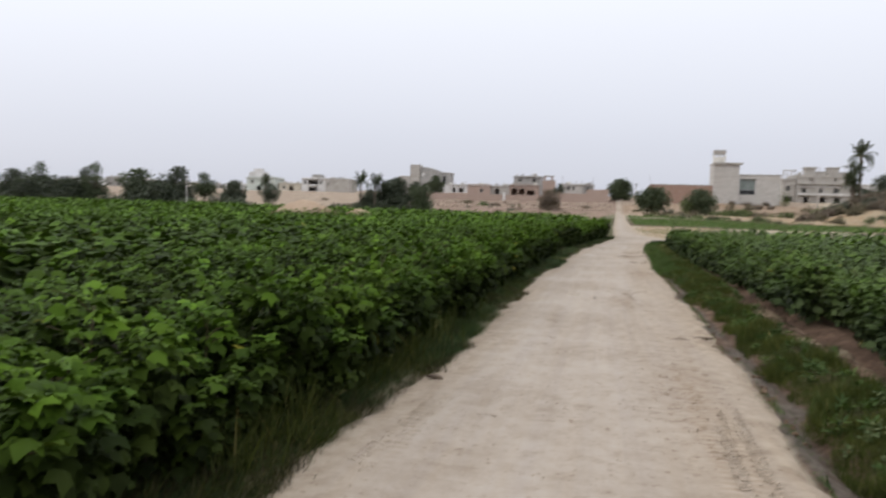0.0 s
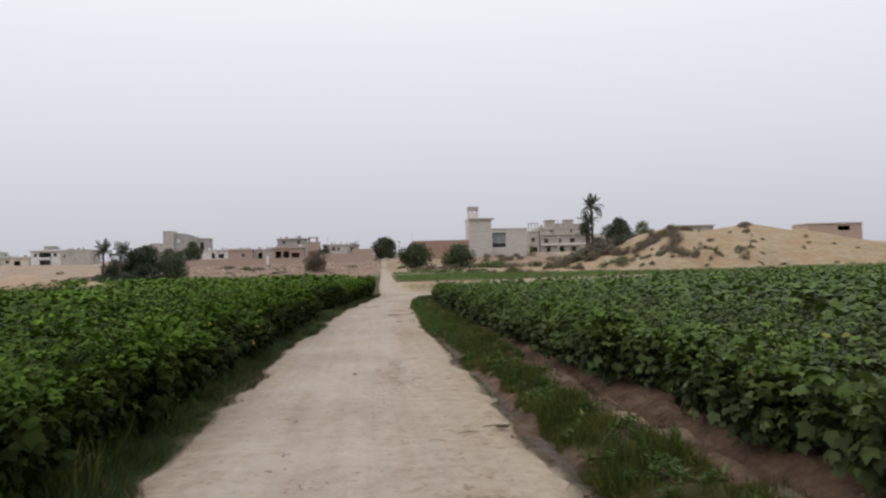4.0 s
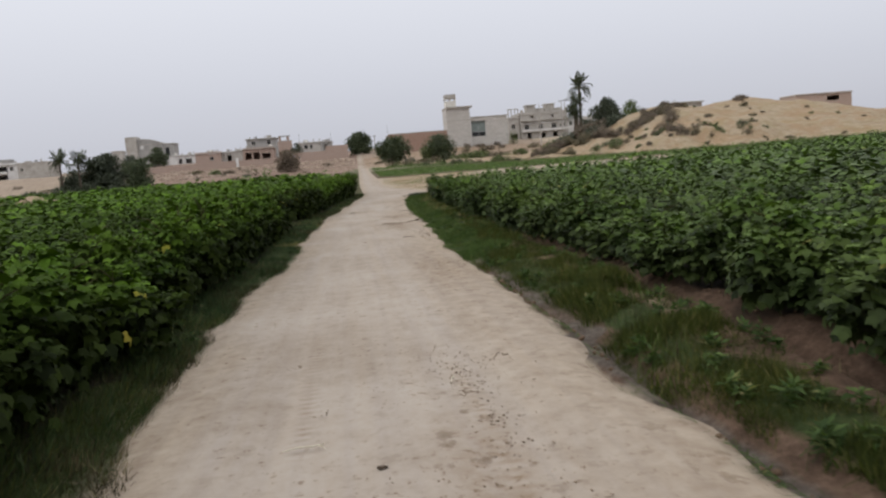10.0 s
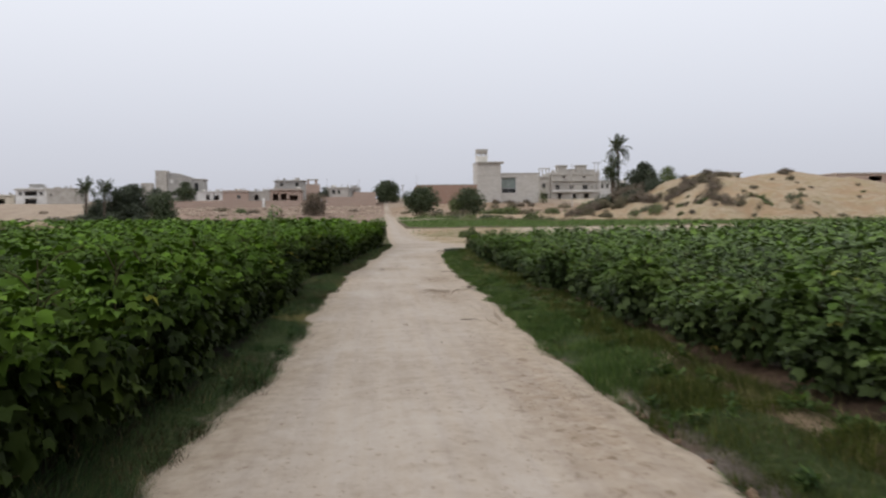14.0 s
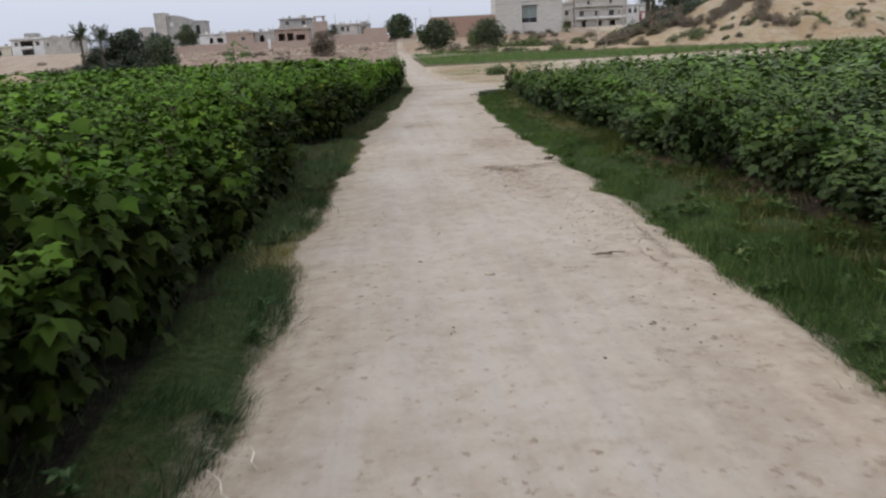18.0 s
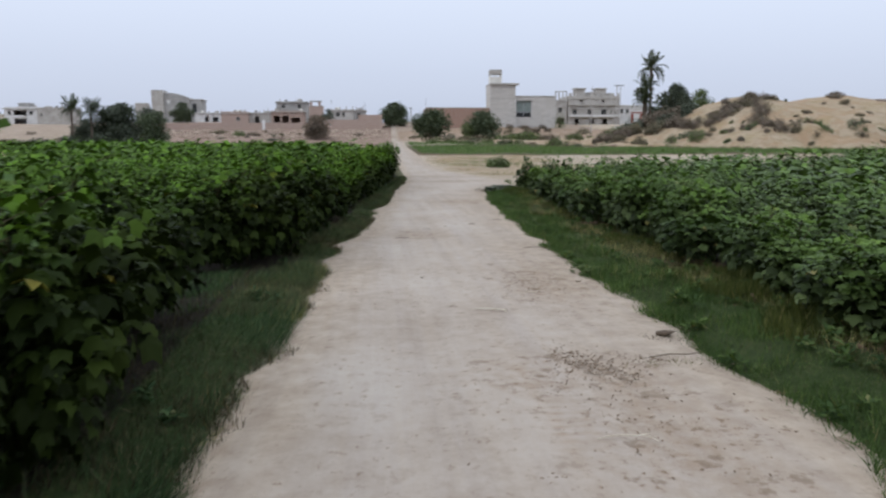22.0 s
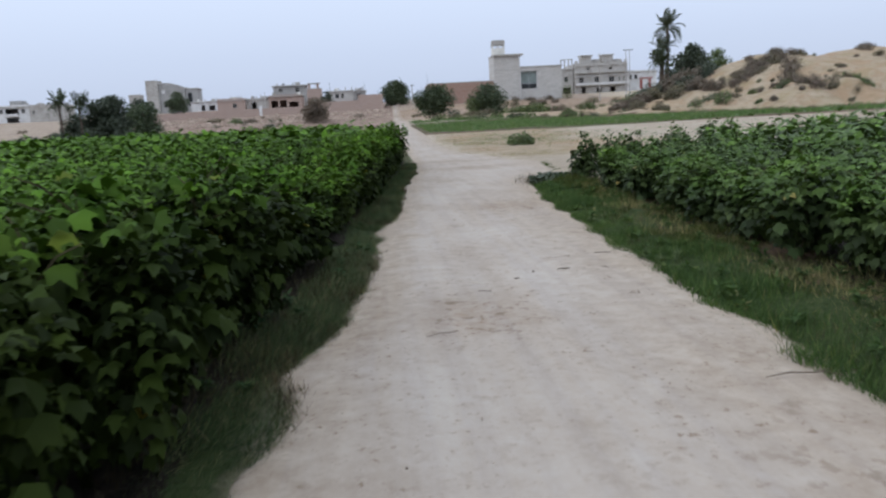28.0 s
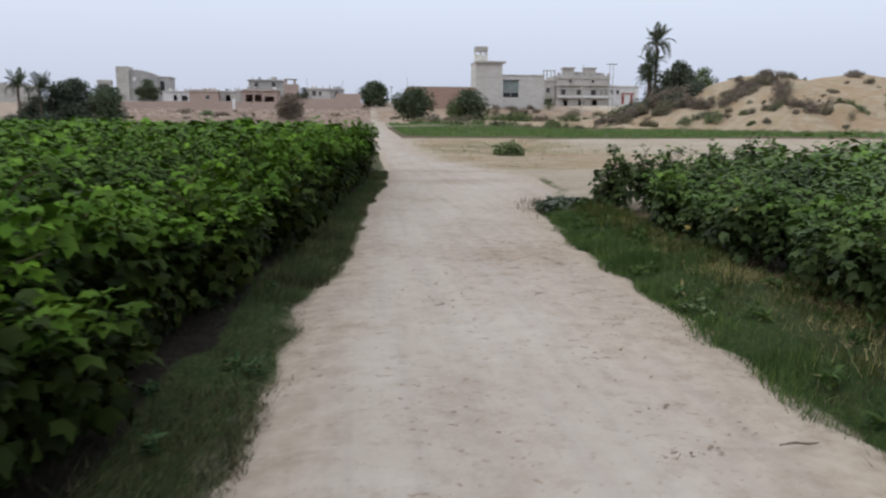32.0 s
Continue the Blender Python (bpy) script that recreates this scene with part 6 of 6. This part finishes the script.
box(bm, 31.08, 31.4, 0.32, 16, -2.5, 5.6)
part("wall", bm, M_PINKWALL, pw, "taller pink brick wall corner")
slab_on(pw, "pillar", -5.2, -4.4, -0.1, 0.4, -2.5, 4.4, M_WHITE, "white plastered pillar")
house("brick_house", "low unfinished pink brick house with dark open rooms", -55.4, -46.0, 288, 8, 9.0, 14.2, M_PINKWALL, windows=[(5.2, 6.6, 2.0, 3.4)], parapet=0.5, group="houses behind the compound wall", clutter=11)
house("brick_house", "pale rendered low house with a dark opening", -46.0, -38.0, 290, 8, 9.0, 14.0, M_CONC, holes=[(2.0, 3.6, 1.2, 3.6)], parapet=0.3, group="houses behind the compound wall", clutter=12)
house("brick_house", "pink brick house with an open veranda", -38.0, -26.6, 289, 9, 9.0, 14.6, M_PINKWALL, holes=[(0.8, 3.2, 0.5, 3.8), (3.8, 6.2, 0.5, 3.8), (7.0, 10.2, 0.5, 3.2)], parapet=0.3, eave=0.6, group="houses behind the compound wall", clutter=13)
house("brick_house", "grey upper storey house with a flat roof", -39.0, -27.2, 310, 9, 10.2, 19.2, M_GREYWALL, windows=[(2.0, 3.4, 6.4, 7.8), (8.2, 9.6, 6.2, 8.0)], parapet=0.2, eave=0.6, group="houses behind the compound wall", clutter=14)
ck = house("stair_hood", "small pink brick stair tower with an open top", -25.6, -20.4, 300, 4, 10.0, 17.0, M_PINKWALL, parapet=0.0, eave=0.1, category="stair tower")
for a in (-2.2, 0.9):
    slab_on(ck, "column", a, a + 0.9, 0.3, 1.0, 7.0, 8.6, M_PINKWALL)
slab_on(ck, "hood_roof", -2.4, 2.2, 0.0, 3.0, 8.6, 8.9, M_CONC)
house("brick_house", "small pale grey house with two dark windows", -17.2, -8.4, 290, 8, 9.4, 15.2, M_BLOCK, windows=[(2.2, 3.6, 3.2, 4.8), (4.4, 5.4, 3.2, 4.8)], parapet=0.3, group="houses behind the compound wall", clutter=15)
house("brick_house", "dark grey house corner beside a white one", -8.2, -4.2, 289, 7, 9.4, 15.0, M_GREYWALL, holes=[(0.8, 2.2, 1.0, 4.4)], parapet=0.2, group="houses behind the compound wall", clutter=16)
house("brick_house", "low white roofed shed", -74.8, -62.0, 330, 7, 11.4, 15.8, M_WHITE, holes=[(4.0, 5.5, 0.6, 2.8), (7.0, 9.5, 0.6, 2.6)], parapet=0.2, eave=0.5, group="houses behind the compound wall", clutter=17)

# the tall grey house
tl = house("tall_house", "tall bare concrete house with stair tower and curved roof edge", -89.6, -79.2, 340, 12, 11.6, 22.4, M_GREYWALL, windows=[(1.6, 3.2, 2.8, 4.6)], parapet=0.4, eave=0.1)
# White plate in place of an opening with bright sky behind.
slab_on(tl, "window", -4.0, -2.8, -0.06, 0.0, 8.4, 9.9, M_WHITE, "small square window, a white plate for the bright sky behind it")
for k in range(9):
    a = -5.2 + 1.155 * k
    slab_on(tl, "curved_parapet", a, a + 1.151, -0.02, 0.25, 10.8, 12.75 - 1.75 * (max(0, k - 2) / 6) ** 1.7, M_GREYWALL)
slab_on(tl, "stair_tower", -10.0, -5.25, -1.0, 6.0, -1.5, 13.9, M_CONC, "taller grey stair tower")
slab_on(tl, "side_block", 5.3, 10.0, 0.6, 9.0, -1.5, 9.9, M_GREYWALL, "lower darker side block")
slab_on(tl, "side_roof", 5.25, 10.4, 0.2, 9.4, 9.9, 10.25, M_CONC)
bm = bmesh.new()
box(bm, 6.3, 7.9, 0.5, 0.596, 3.0, 8.4)
part("window", bm, M_GLASS, tl, "tall dark opening")
house("brick_tower", "slender brick stair tower among trees", -88.6, -84.6, 300, 4, 9.6, 17.8, M_CONC, parapet=0.4, eave=0.1, category="tower")

# the white houses to the far side of the field
FAR = "houses at the far side of the field"
h1 = house("village_house", "two storey grey and white house with a balcony", -134.6, -123.0, 300, 10, 9.4, 16.2, M_WHITE, windows=[(1.2, 2.4, 4.0, 5.4), (8.6, 10.0, 4.0, 5.4)], holes=[(3.2, 7.8, 3.4, 5.6), (3.4, 7.6, 0.3, 2.5)], parapet=0.5, eave=0.5, group=FAR, clutter=21)
slab_on(h1, "balcony_rail", -2.6, 2.0, -0.9, -0.75, 3.0, 3.8, M_WHITE)
slab_on(h1, "balcony", -2.6, 2.0, -0.9, 0.0, 2.8, 3.0, M_CONC)
slab_on(h1, "roof_room", -1.6, 2.4, 2.0, 6.0, 6.8, 8.4, M_GREYWALL)
house("village_house", "plain two storey house of bare greyish render", -122.8, -111.6, 299, 11, 9.4, 16.0, M_CONC, windows=[(1.0, 1.9, 3.4, 4.6)], parapet=0.3, eave=0.1, group=FAR, clutter=22)
h2 = house("village_house", "pale green and white house with a stepped upper storey", -162.0, -148.0, 300, 10, 9.0, 16.2, M_GREENWALL, windows=[(2.0, 3.4, 4.2, 5.6), (8.6, 10.2, 4.2, 5.6)], holes=[(5.0, 7.4, 0.4, 2.8)], parapet=0.6, eave=0.4, group=FAR, clutter=23)
slab_on(h2, "roof_room", -6.6, 0.6, 1.5, 7.0, 7.2, 9.6, M_WHITE, "white upper storey")
slab_on(h2, "roof_room", -4.6, -1.0, 2.0, 6.0, 9.6, 11.0, M_WHITE)
house("village_house", "low cream house with a dark doorway", -147.0, -136.0, 302, 8, 9.2, 13.8, M_CREAM, windows=[(2.0, 3.4, 2.0, 3.2)], holes=[(5.2, 7.6, 0.3, 3.0)], parapet=0.4, eave=0.4, group=FAR, clutter=24)
for n, (x0, x1, z1, m) in enumerate(((-176, -165, 13.0, M_WHITE), (-232, -219, 14.6, M_WHITE), (-246, -234, 15.4, M_GREYWALL), (-216, -200, 13.8, M_CREAM), (-274, -258, 15.0, M_WHITE), (-296, -280, 14.0, M_CREAM), (-196, -180, 13.2, M_GREYWALL))):
    house("village_house", ("white", "white", "grey", "cream", "white", "cream", "grey")[n] + " flat roofed house half hidden by trees", x0, x1, 305 + 3 * n, 9, 9.0, z1, m,
          windows=[(2.0, 3.4, 2.2, 3.6), (6.4, 7.8, 2.2, 3.6)], holes=[(4.2, 5.4, 0.3, 2.6)], parapet=0.5, group=FAR, clutter=31 + n)
house("brick_shed", "long low brick shed behind the dune", 149.5, 169.5, 230, 9, 6.0, 15.7, M_PINKWALL, holes=[(11.0, 15.5, 7.0, 8.6)], parapet=0.2, eave=0.3, category="shed")
slab_on(house("brick_shed", "small brick hut roof showing over the dune", 93.6, 103.0, 205, 6, 7.0, 14.4, M_CONC, windows=[(0.6, 2.0, 4.4, 5.8)], parapet=0.1, eave=0.5, category="shed"), "beam", -5.1, 5.1, -0.7, -0.5, 7.0, 7.3, M_CONC)


# ---- poles ----
def pole(x, y, height, label, arms=0, mat=M_WOODPOLE, r=0.11, twin=0.0, span=1.5):
    root = thing("utility_pole", x, y, float(terrain(x, y)), label, "pole", "utility poles")
    for dx in ((0.0, twin) if twin else (0.0,)):
        bm = bmesh.new()
        tube(bm, [(dx, 0, -0.5), (dx, 0, height * 0.5), (dx, 0, height)], [r, r * 0.85, r * 0.65], 8)
        part("shaft", bm, mat, root)
    for k in range(arms):
        bm = bmesh.new()
        zz = height - 0.35 - 0.8 * k
        box(bm, -span + twin / 2, span + twin / 2, -0.06 - r, 0.06 - r, zz, zz + 0.24)
        arm = part("crossarm", bm, M_METAL, root, "metal crossarm")
        for dx in (0.1 - span, 0.0, span - 0.1):
            bm = bmesh.new()
            tube(bm, [(dx + twin / 2, -r, zz + 0.24), (dx + twin / 2, -r, zz + 0.5)], [0.07, 0.05], 6)
            part("insulator", bm, M_WHITE, arm)
    return root


pole(69.2, 230, 14.6, "tall twin utility pole with a crossarm beside the houses", 1, r=0.16, twin=1.0)
pole(64.8, 240, 13.6, "single pale utility pole before the grey house", 0, M_CONC, 0.17)
pole(11.3, 270, 5.7, "short utility pole at the end of the track", 1, r=0.22, span=0.6)
pole(15.1, 251.5, 9.6, "thin bare pole behind the red brick wall", 0, M_METAL, 0.07)
pole(-77.3, 120, 6.2, "plain pale concrete pole at the field edge", 0, r=0.16)
pole(43.3, 249.0, 6.6, "short pale pole before the block building", 0, r=0.14)
pole(-33.6, 252, 6.8, "pale pole behind the compound wall", 0, r=0.13)
pole(-17.0, 296, 9.0, "thin pole among the houses", 0, M_METAL, 0.09)
pole(-4.6, 296, 8.0, "thin pole among the houses", 0, M_METAL, 0.09)


# ---- sand heap, rubble, clods and litter ----
def heap(name, x, y, rx, ry, h, mat, label):
    n, m = 40, 14
    a, t = np.meshgrid(np.linspace(0, math.tau, n, endpoint=False), np.linspace(0, 1, m))
    px, py = x + np.cos(a) * rx * t, y + np.sin(a) * ry * t
    z = terrain(px, py) + h * (1 - t ** 1.6) + 0.5 * smooth_noise(px, py, 1.6) * (1 - t) * 1.4 + 0.2 * smooth_noise(px, py, 0.6) * (1 - t) - 0.15
    i = np.arange(n * m).reshape(m, n)
    f = np.stack([i[:-1], i[1:], np.roll(i[1:], -1, 1), np.roll(i[:-1], -1, 1)], -1).reshape(-1, 4)
    return tagged(np_mesh(name, np.stack([px, py, z], -1).reshape(-1, 3), f, mat, True), label, "sand heap")


heap("sand_mound", -33.8, 76, 5.6, 3.4, 2.7, M_SAND, "heap of pale sand standing beyond the cotton")
heap("sand_mound", -27.6, 78, 3.6, 2.6, 1.8, M_SAND, "low heap of earth and weeds beyond the cotton")
shrub(-29.6, 74.5, 2.0, 1.5, M_SHRUB, "muted shrub on the earth heap", 293)


def rock_template(seed):
    r = np.random.default_rng(seed)
    bm = bmesh.new()
    bmesh.ops.create_icosphere(bm, subdivisions=1, radius=0.5)
    v = np.array([p.co for p in bm.verts]) * r.uniform(0.65, 1.2, (len(bm.verts), 1)) * np.array([1.2, 1.0, 0.7])
    f = np.array([[p.index for p in q.verts] for q in bm.faces])
    bm.free()
    return v, f


def stones(name, n, xs, ys, inside, lo, hi, mat, label, kind_power=3.0, on_road=False):
    x, y = rng.uniform(*xs, n), rng.uniform(*ys, n)
    x, y = (v[inside(x, y)] for v in (x, y))
    n = len(x)
    z = terrain(x, y) + 0.012 if on_road else ground_z(x, y)
    size = lo + (hi - lo) * (1 - rng.power(kind_power, n))
    v, f = scatter(*rock_template(5), np.stack([x, y, z], -1), size, turns(rng.uniform(0, math.tau, n), rng.normal(0, 0.3, n), rng.normal(0, 0.3, n)))
    return tagged(np_mesh(name, v, f, mat, False), label, "stones", kind="stuff")


stones("rubble", 2600, (-66, 3), (232, 249.5), lambda x, y: smooth_noise(x, y, 3.0) > -0.2, 0.35, 2.2, M_RUBBLE, "pinkish rubble strewn over the bank below the wall")
stones("rubble", 420, (-2, 60), (190, 247), lambda x, y: smooth_noise(x, y, 9.0) > 0.05, 0.2, 1.0, M_RUBBLE, "scattered rubble on the bank below the brick wall")
stones("clods", 420, (-1.8, 3.2), (-1, 56), lambda x, y: (x > line(y, ROAD_L) + 0.1) & (x < line(y, ROAD_R) - 0.05) & (smooth_noise(x, y, 2.0) + (x - line(y, ROAD_L)) * 0.12 > 0.2), 0.005, 0.022, M_CLOD,
       "small dry clods and grit on the track", 2.2, True)
stones("clods", 8000, (1.8, 5.2), (0, 50), lambda x, y: (x > line(y, ROAD_R) + 0.8) & (x < line(y, FIELD_R) + 0.4), 0.01, 0.08, M_EARTH, "dry earth clods along the ditch", 3.0)
stones("crumbs", 2600, (1.2, 2.4), (0, 34), lambda x, y: np.abs(x - line(y, ROAD_R) - 0.02) < 0.1, 0.015, 0.09, M_EARTH, "crumbled brown earth along the broken edge of the track", 2.2)
stones("dung", 8, (-1.4, 2.6), (2, 52), lambda x, y: (x > line(y, ROAD_L) + 0.25) & (x < line(y, ROAD_R) - 0.1), 0.015, 0.045, M_TWIG, "small dark lumps on the track", 2.0, True)


n = 1200
at = rng.integers(0, 8, n)
fx = np.array([0.75, 1.05, 0.4, 0.9, 0.5, 1.4, 1.3, 1.5])[at] + rng.normal(0, 0.26, n)
fy = np.array([31.2, 30.4, 14.0, 6.5, 16.0, 34.5, 22.0, 28.0])[at] + rng.normal(0, 0.5, n)
v, f = scatter(*rock_template(9), np.stack([fx, fy, terrain(fx, fy) + 0.012], -1), rng.uniform(0.004, 0.016, n), turns(rng.uniform(0, math.tau, n), rng.normal(0, 0.2, n), rng.normal(0, 0.2, n)))
tagged(np_mesh("flakes", v, f, M_FLAKE), "crumbled brown flakes of churned earth on the track", "earth crumbs", kind="stuff")


def scraps(name, x, y, low, high, mat, label, flat=0.5):
    """Loose bits lying on the track."""
    n = len(x)
    z = np.array([road_top(float(a), float(b)) for a, b in zip(x, y)])
    v, f = scatter(rock_template(9)[0] * np.array([1, 1, flat]), rock_template(9)[1], np.stack([x, y, z + 0.004], -1), rng.uniform(low, high, n), turns(rng.normal(0, 0.5, n), rng.normal(0, 0.15, n), rng.normal(0, 0.15, n)))
    return tagged(np_mesh(name, v, f, mat), label, "earth crumbs", kind="stuff")


# churned patch: crumbs on a slant, and the ribs of a tyre beside it
u, w = rng.normal(0, 0.26, 420), rng.normal(0, 0.11, 420)
scraps("crumbs", 1.02 + u * 0.6 + w * 0.6, 31.5 - u * 0.9 + w, 0.007, 0.026, M_FLAKE, "brown crumbs of churned earth on the track")
u, w = rng.normal(0, 0.2, 150), rng.normal(0, 0.06, 150)
scraps("crumbs", 1.55 + u, 31.55 - u * 0.25 + w, 0.006, 0.02, M_FLAKE, "brown crumbs and straw litter at the track edge")
u = np.tile(np.arange(0, 0.95, 0.036), 3)
w = np.repeat([0.0, 0.085, 0.19], len(u) // 3)
keep = rng.uniform(0, 1, len(u)) > 0.22
scraps("tyre_ribs", (0.30 + w + 0.12 * u + rng.normal(0, 0.008, len(u)))[keep], (31.82 - u + 0.25 * w)[keep], 0.013, 0.024, M_FLAKE, "ribbed tyre print pressed into the dust of the track", 0.35)


scuff_x, scuff_y = [], []


def tyre_print(x0, y0, x1, y1, wide, label):
    """A lugged tyre print: two rows of slanted earth ribs, pressed flat."""
    n = int(math.hypot(x1 - x0, y1 - y0) / 0.062)
    t = np.repeat((np.arange(n) + 0.5) / n, 10)
    k = np.tile(np.arange(10), n)
    side, u = np.where(k < 5, -1.0, 1.0), (k % 5) / 4.0
    keep = (rng.uniform(0, 1, len(t)) > 0.3) & (smooth_noise(t * n, side * 3, 5.0) > -0.15)
    x = x0 + (x1 - x0) * t + side * (0.12 + 0.88 * u) * wide / 2 + rng.normal(0, 0.004, len(t))
    y = y0 + (y1 - y0) * t + 0.05 * u + 0.03 * (side > 0) + rng.normal(0, 0.004, len(t))
    return scraps("tyre_ribs", x[keep], y[keep], 0.012, 0.024, M_CLOD, label, 0.22)


for cx, cy in [(rng.uniform(0.1, 1.0), rng.uniform(3, 52)) for _ in range(150)] + [(0.89, 27.75), (0.69, 26.9), (1.05, 27.0), (1.46, 27.19), (0.84, 26.48), (1.36, 39.72), (1.18, 39.64), (0.17, 39.76), (1.7, 39.97)]:
    if cx < 1.0 and cy not in (27.75, 26.9, 26.48, 39.76):
        a, b = float(line(cy, ROAD_L)), float(line(cy, ROAD_R))
        cx = a + 0.3 + (b - a - 0.4) * cx ** 0.7
    m = int(rng.integers(4, 12))
    scuff_x.append(rng.normal(cx, 0.05, m))
    scuff_y.append(rng.normal(cy, 0.035, m))
scraps("crumbs", np.concatenate(scuff_x), np.concatenate(scuff_y), 0.006, 0.022, M_FLAKE, "crumbs of earth kicked up in scuffs along the track", 0.35)
tyre_print(1.68, 27.8, 1.58, 26.6, 0.05, "narrow cycle tyre print near the grass")
tyre_print(1.40, 27.0, 1.46, 26.2, 0.05, "narrow cycle tyre print near the grass")
tyre_print(-1.46, 4.0, -1.3, 6.0, 0.19, "lugged tractor tyre print in the dust at the track edge")
tyre_print(1.05, 3.6, 1.14, 6.3, 0.10, "narrow tyre print in the dust of the track")
tyre_print(0.86, 3.4, 1.0, 6.3, 0.10, "narrow tyre print in the dust of the track")
for cx, cy, sx, sy, m, lab in ((0.6, 15.2, 0.10, 0.5, 90, "flakes of dry earth along a wheel track"), (0.55, 13.1, 0.12, 0.25, 60, "flakes of dry earth on the track"), (1.3, 34.6, 0.3, 0.4, 90, "grey crumbs of trodden earth on the track"),
                               (1.5, 27.6, 0.25, 0.7, 90, "grey crumbs of trodden earth on the track"), (1.2, 44.0, 0.6, 1.5, 120, "scattered crumbs on the track near the junction"), (2.6, 57.5, 1.6, 0.35, 160, "dark litter washed over the sandy junction"), (3.4, 62.5, 1.8, 0.4, 160, "dark litter washed over the sandy junction")):
    scraps("crumbs", rng.normal(cx, sx, m), rng.normal(cy, sy, m), 0.008, 0.024, M_FLAKE, lab)


def stick(x, y, length, turn, mat, label, r=0.009, fork=False):
    root = thing("stick", x, y, road_top(x, y) + r + 0.012, label, "stick", turn=turn)
    bm = bmesh.new()
    tube(bm, [(-length / 2, 0, 0), (-length * 0.1, 0.05 * length, 0.006), (length * 0.2, -0.03 * length, 0.004), (length / 2, 0.07 * length, 0.0)], [r * 0.6, r, r, r * 0.5], 6)
    part("shaft", bm, mat, root)
    if fork:
        bm = bmesh.new()
        tube(bm, [(length * 0.3, 0.0, 0.004), (length * 0.42, -0.16 * length, 0.01), (length * 0.5, -0.28 * length, 0.0)], [r * 0.9, r * 0.7, r * 0.3], 6)
        part("fork", bm, mat, root)
    return root


stick(0.84, 30.2, 0.3, 4, M_STRAW, "pale dry forked stalk lying on the track", 0.004, True)
stick(0.6, 33.15, 0.32, -14, M_STRAW, "bleached forked stalk lying on the track", 0.007, True)
stick(0.9, 29.0, 0.34, -55, M_STRAW, "pale dry stalk lying on the track", 0.005, True)
stick(-0.04, 38.5, 0.27, 18, M_TWIG, "thin brown twig lying on the track", 0.004)
stick(1.95, 37.15, 0.42, 2, M_TWIG, "thin crooked twig at the edge of the track", 0.005, True)
stick(1.15, 33.9, 0.2, 20, M_STRAW, "short pale straw on the track", 0.004)
stick(1.72, 31.58, 0.45, 8, M_TWIG, "dark twig at the edge of the track", 0.005)
stick(-1.29, 24.0, 0.3, -60, M_STRAW, "thin pale straw lying on the verge", 0.0045)
stick(-1.2, 24.2, 0.22, -75, M_STRAW, "thin pale straw lying on the verge", 0.004)
stick(-1.34, 24.25, 0.22, -40, M_STRAW, "thin pale straw lying on the verge", 0.0024)
stick(-0.53, 14.78, 0.24, 8, M_STRAW, "pale straw lying on the track", 0.006, True)
stick(0.47, 15.74, 0.14, 75, M_STRAW, "pale straw lying on the track", 0.006)
stick(1.18, 26.8, 0.16, -8, M_TWIG, "dark twig lying on the track", 0.006)
stick(1.08, 26.76, 0.14, -3, M_TWIG, "dark bark chip lying on the track", 0.008)
stick(1.4, 40.48, 0.13, 5, M_TWIG, "small dark twig lying on the track", 0.007, True)
stick(0.47, 39.75, 0.13, -20, M_TWIG, "thin curled twig lying on the track", 0.004, True)
stick(1.07, 26.79, 0.16, -2, M_TWIG, "flat brown splinter lying on the track", 0.006)
stick(2.05, 41.2, 0.2, -3, M_TWIG, "short brown twig at the edge of the track", 0.006)
stick(0.45, 40.1, 0.2, -25, M_STRAW, "thin dry straw lying on the track", 0.004)
stick(1.09, 9.9, 0.2, 3, M_TWIG, "dark twig lying on the track", 0.004)
stick(1.4, 10.1, 0.3, 4, M_TWIG, "dark twig beside a clod at the track edge", 0.007)
for n, (x, y, w) in enumerate(((1.46, 10.12, 0.13), (0.86, 40.22, 0.05), (1.88, 32.2, 0.17), (0.14, 26.5, 0.08), (1.09, 40.49, 0.035), (-0.1, 14.4, 0.06), (-1.54, 6.67, 0.16), (0.07, 34.9, 0.035), (-0.36, 26.96, 0.03))):
    root = thing("clod", x, y, road_top(x, y) + 0.01, "dark dry clod lying on the track" if n != 3 else "pale crumbled clod lying on the track", "clod")
    v, f = rock_template(70 + n)
    np_part("lump", v * np.array([w, w * 0.7, w * 0.45]), f, M_TWIG if n != 3 else M_CLOD, root)


# ---- the fields behind the start of the walk ----
crop_stuff("cotton_crop", (3.6, 9.0), (-4, 3), lambda x, y: in_right_field(x, y), 2.8, 40, PLAIN_LEAF, 0.105, 0.37, TALL_R,
           M_COTTON_R, "dusty green cotton crop at the start of the ditch")
crop_stuff("cotton_crop", (-75, -8.0), (-4, 60), lambda x, y: in_left_field(x, y) & ~((x > -1.2 * y - 8) & (y > 6)), 1.8, 12, QUAD, 0.38, 0.5, TALL_L,
           M_COTTON, "outlying part of the cotton field")
crop_stuff("cotton_crop", (9.0, 80), (-4, 80), lambda x, y: in_right_field(x, y) & ~((x < 0.95 * y + 6) & (y > 8)), 1.8, 12, QUAD, 0.38, 0.5, TALL_R,
           M_COTTON_R, "outlying part of the dusty cotton field")
crop_stuff("cotton_crop", (-4.0, -2.2), (-3, 21), lambda x, y: (x > line(y, FIELD_L) - 1.0) & (x < line(y, FIELD_L) - 0.5), 2.8, 60, PLAIN_LEAF, 0.108, 0.38, TALL_L,
           M_COTTON, "green cotton standing close behind the front row")
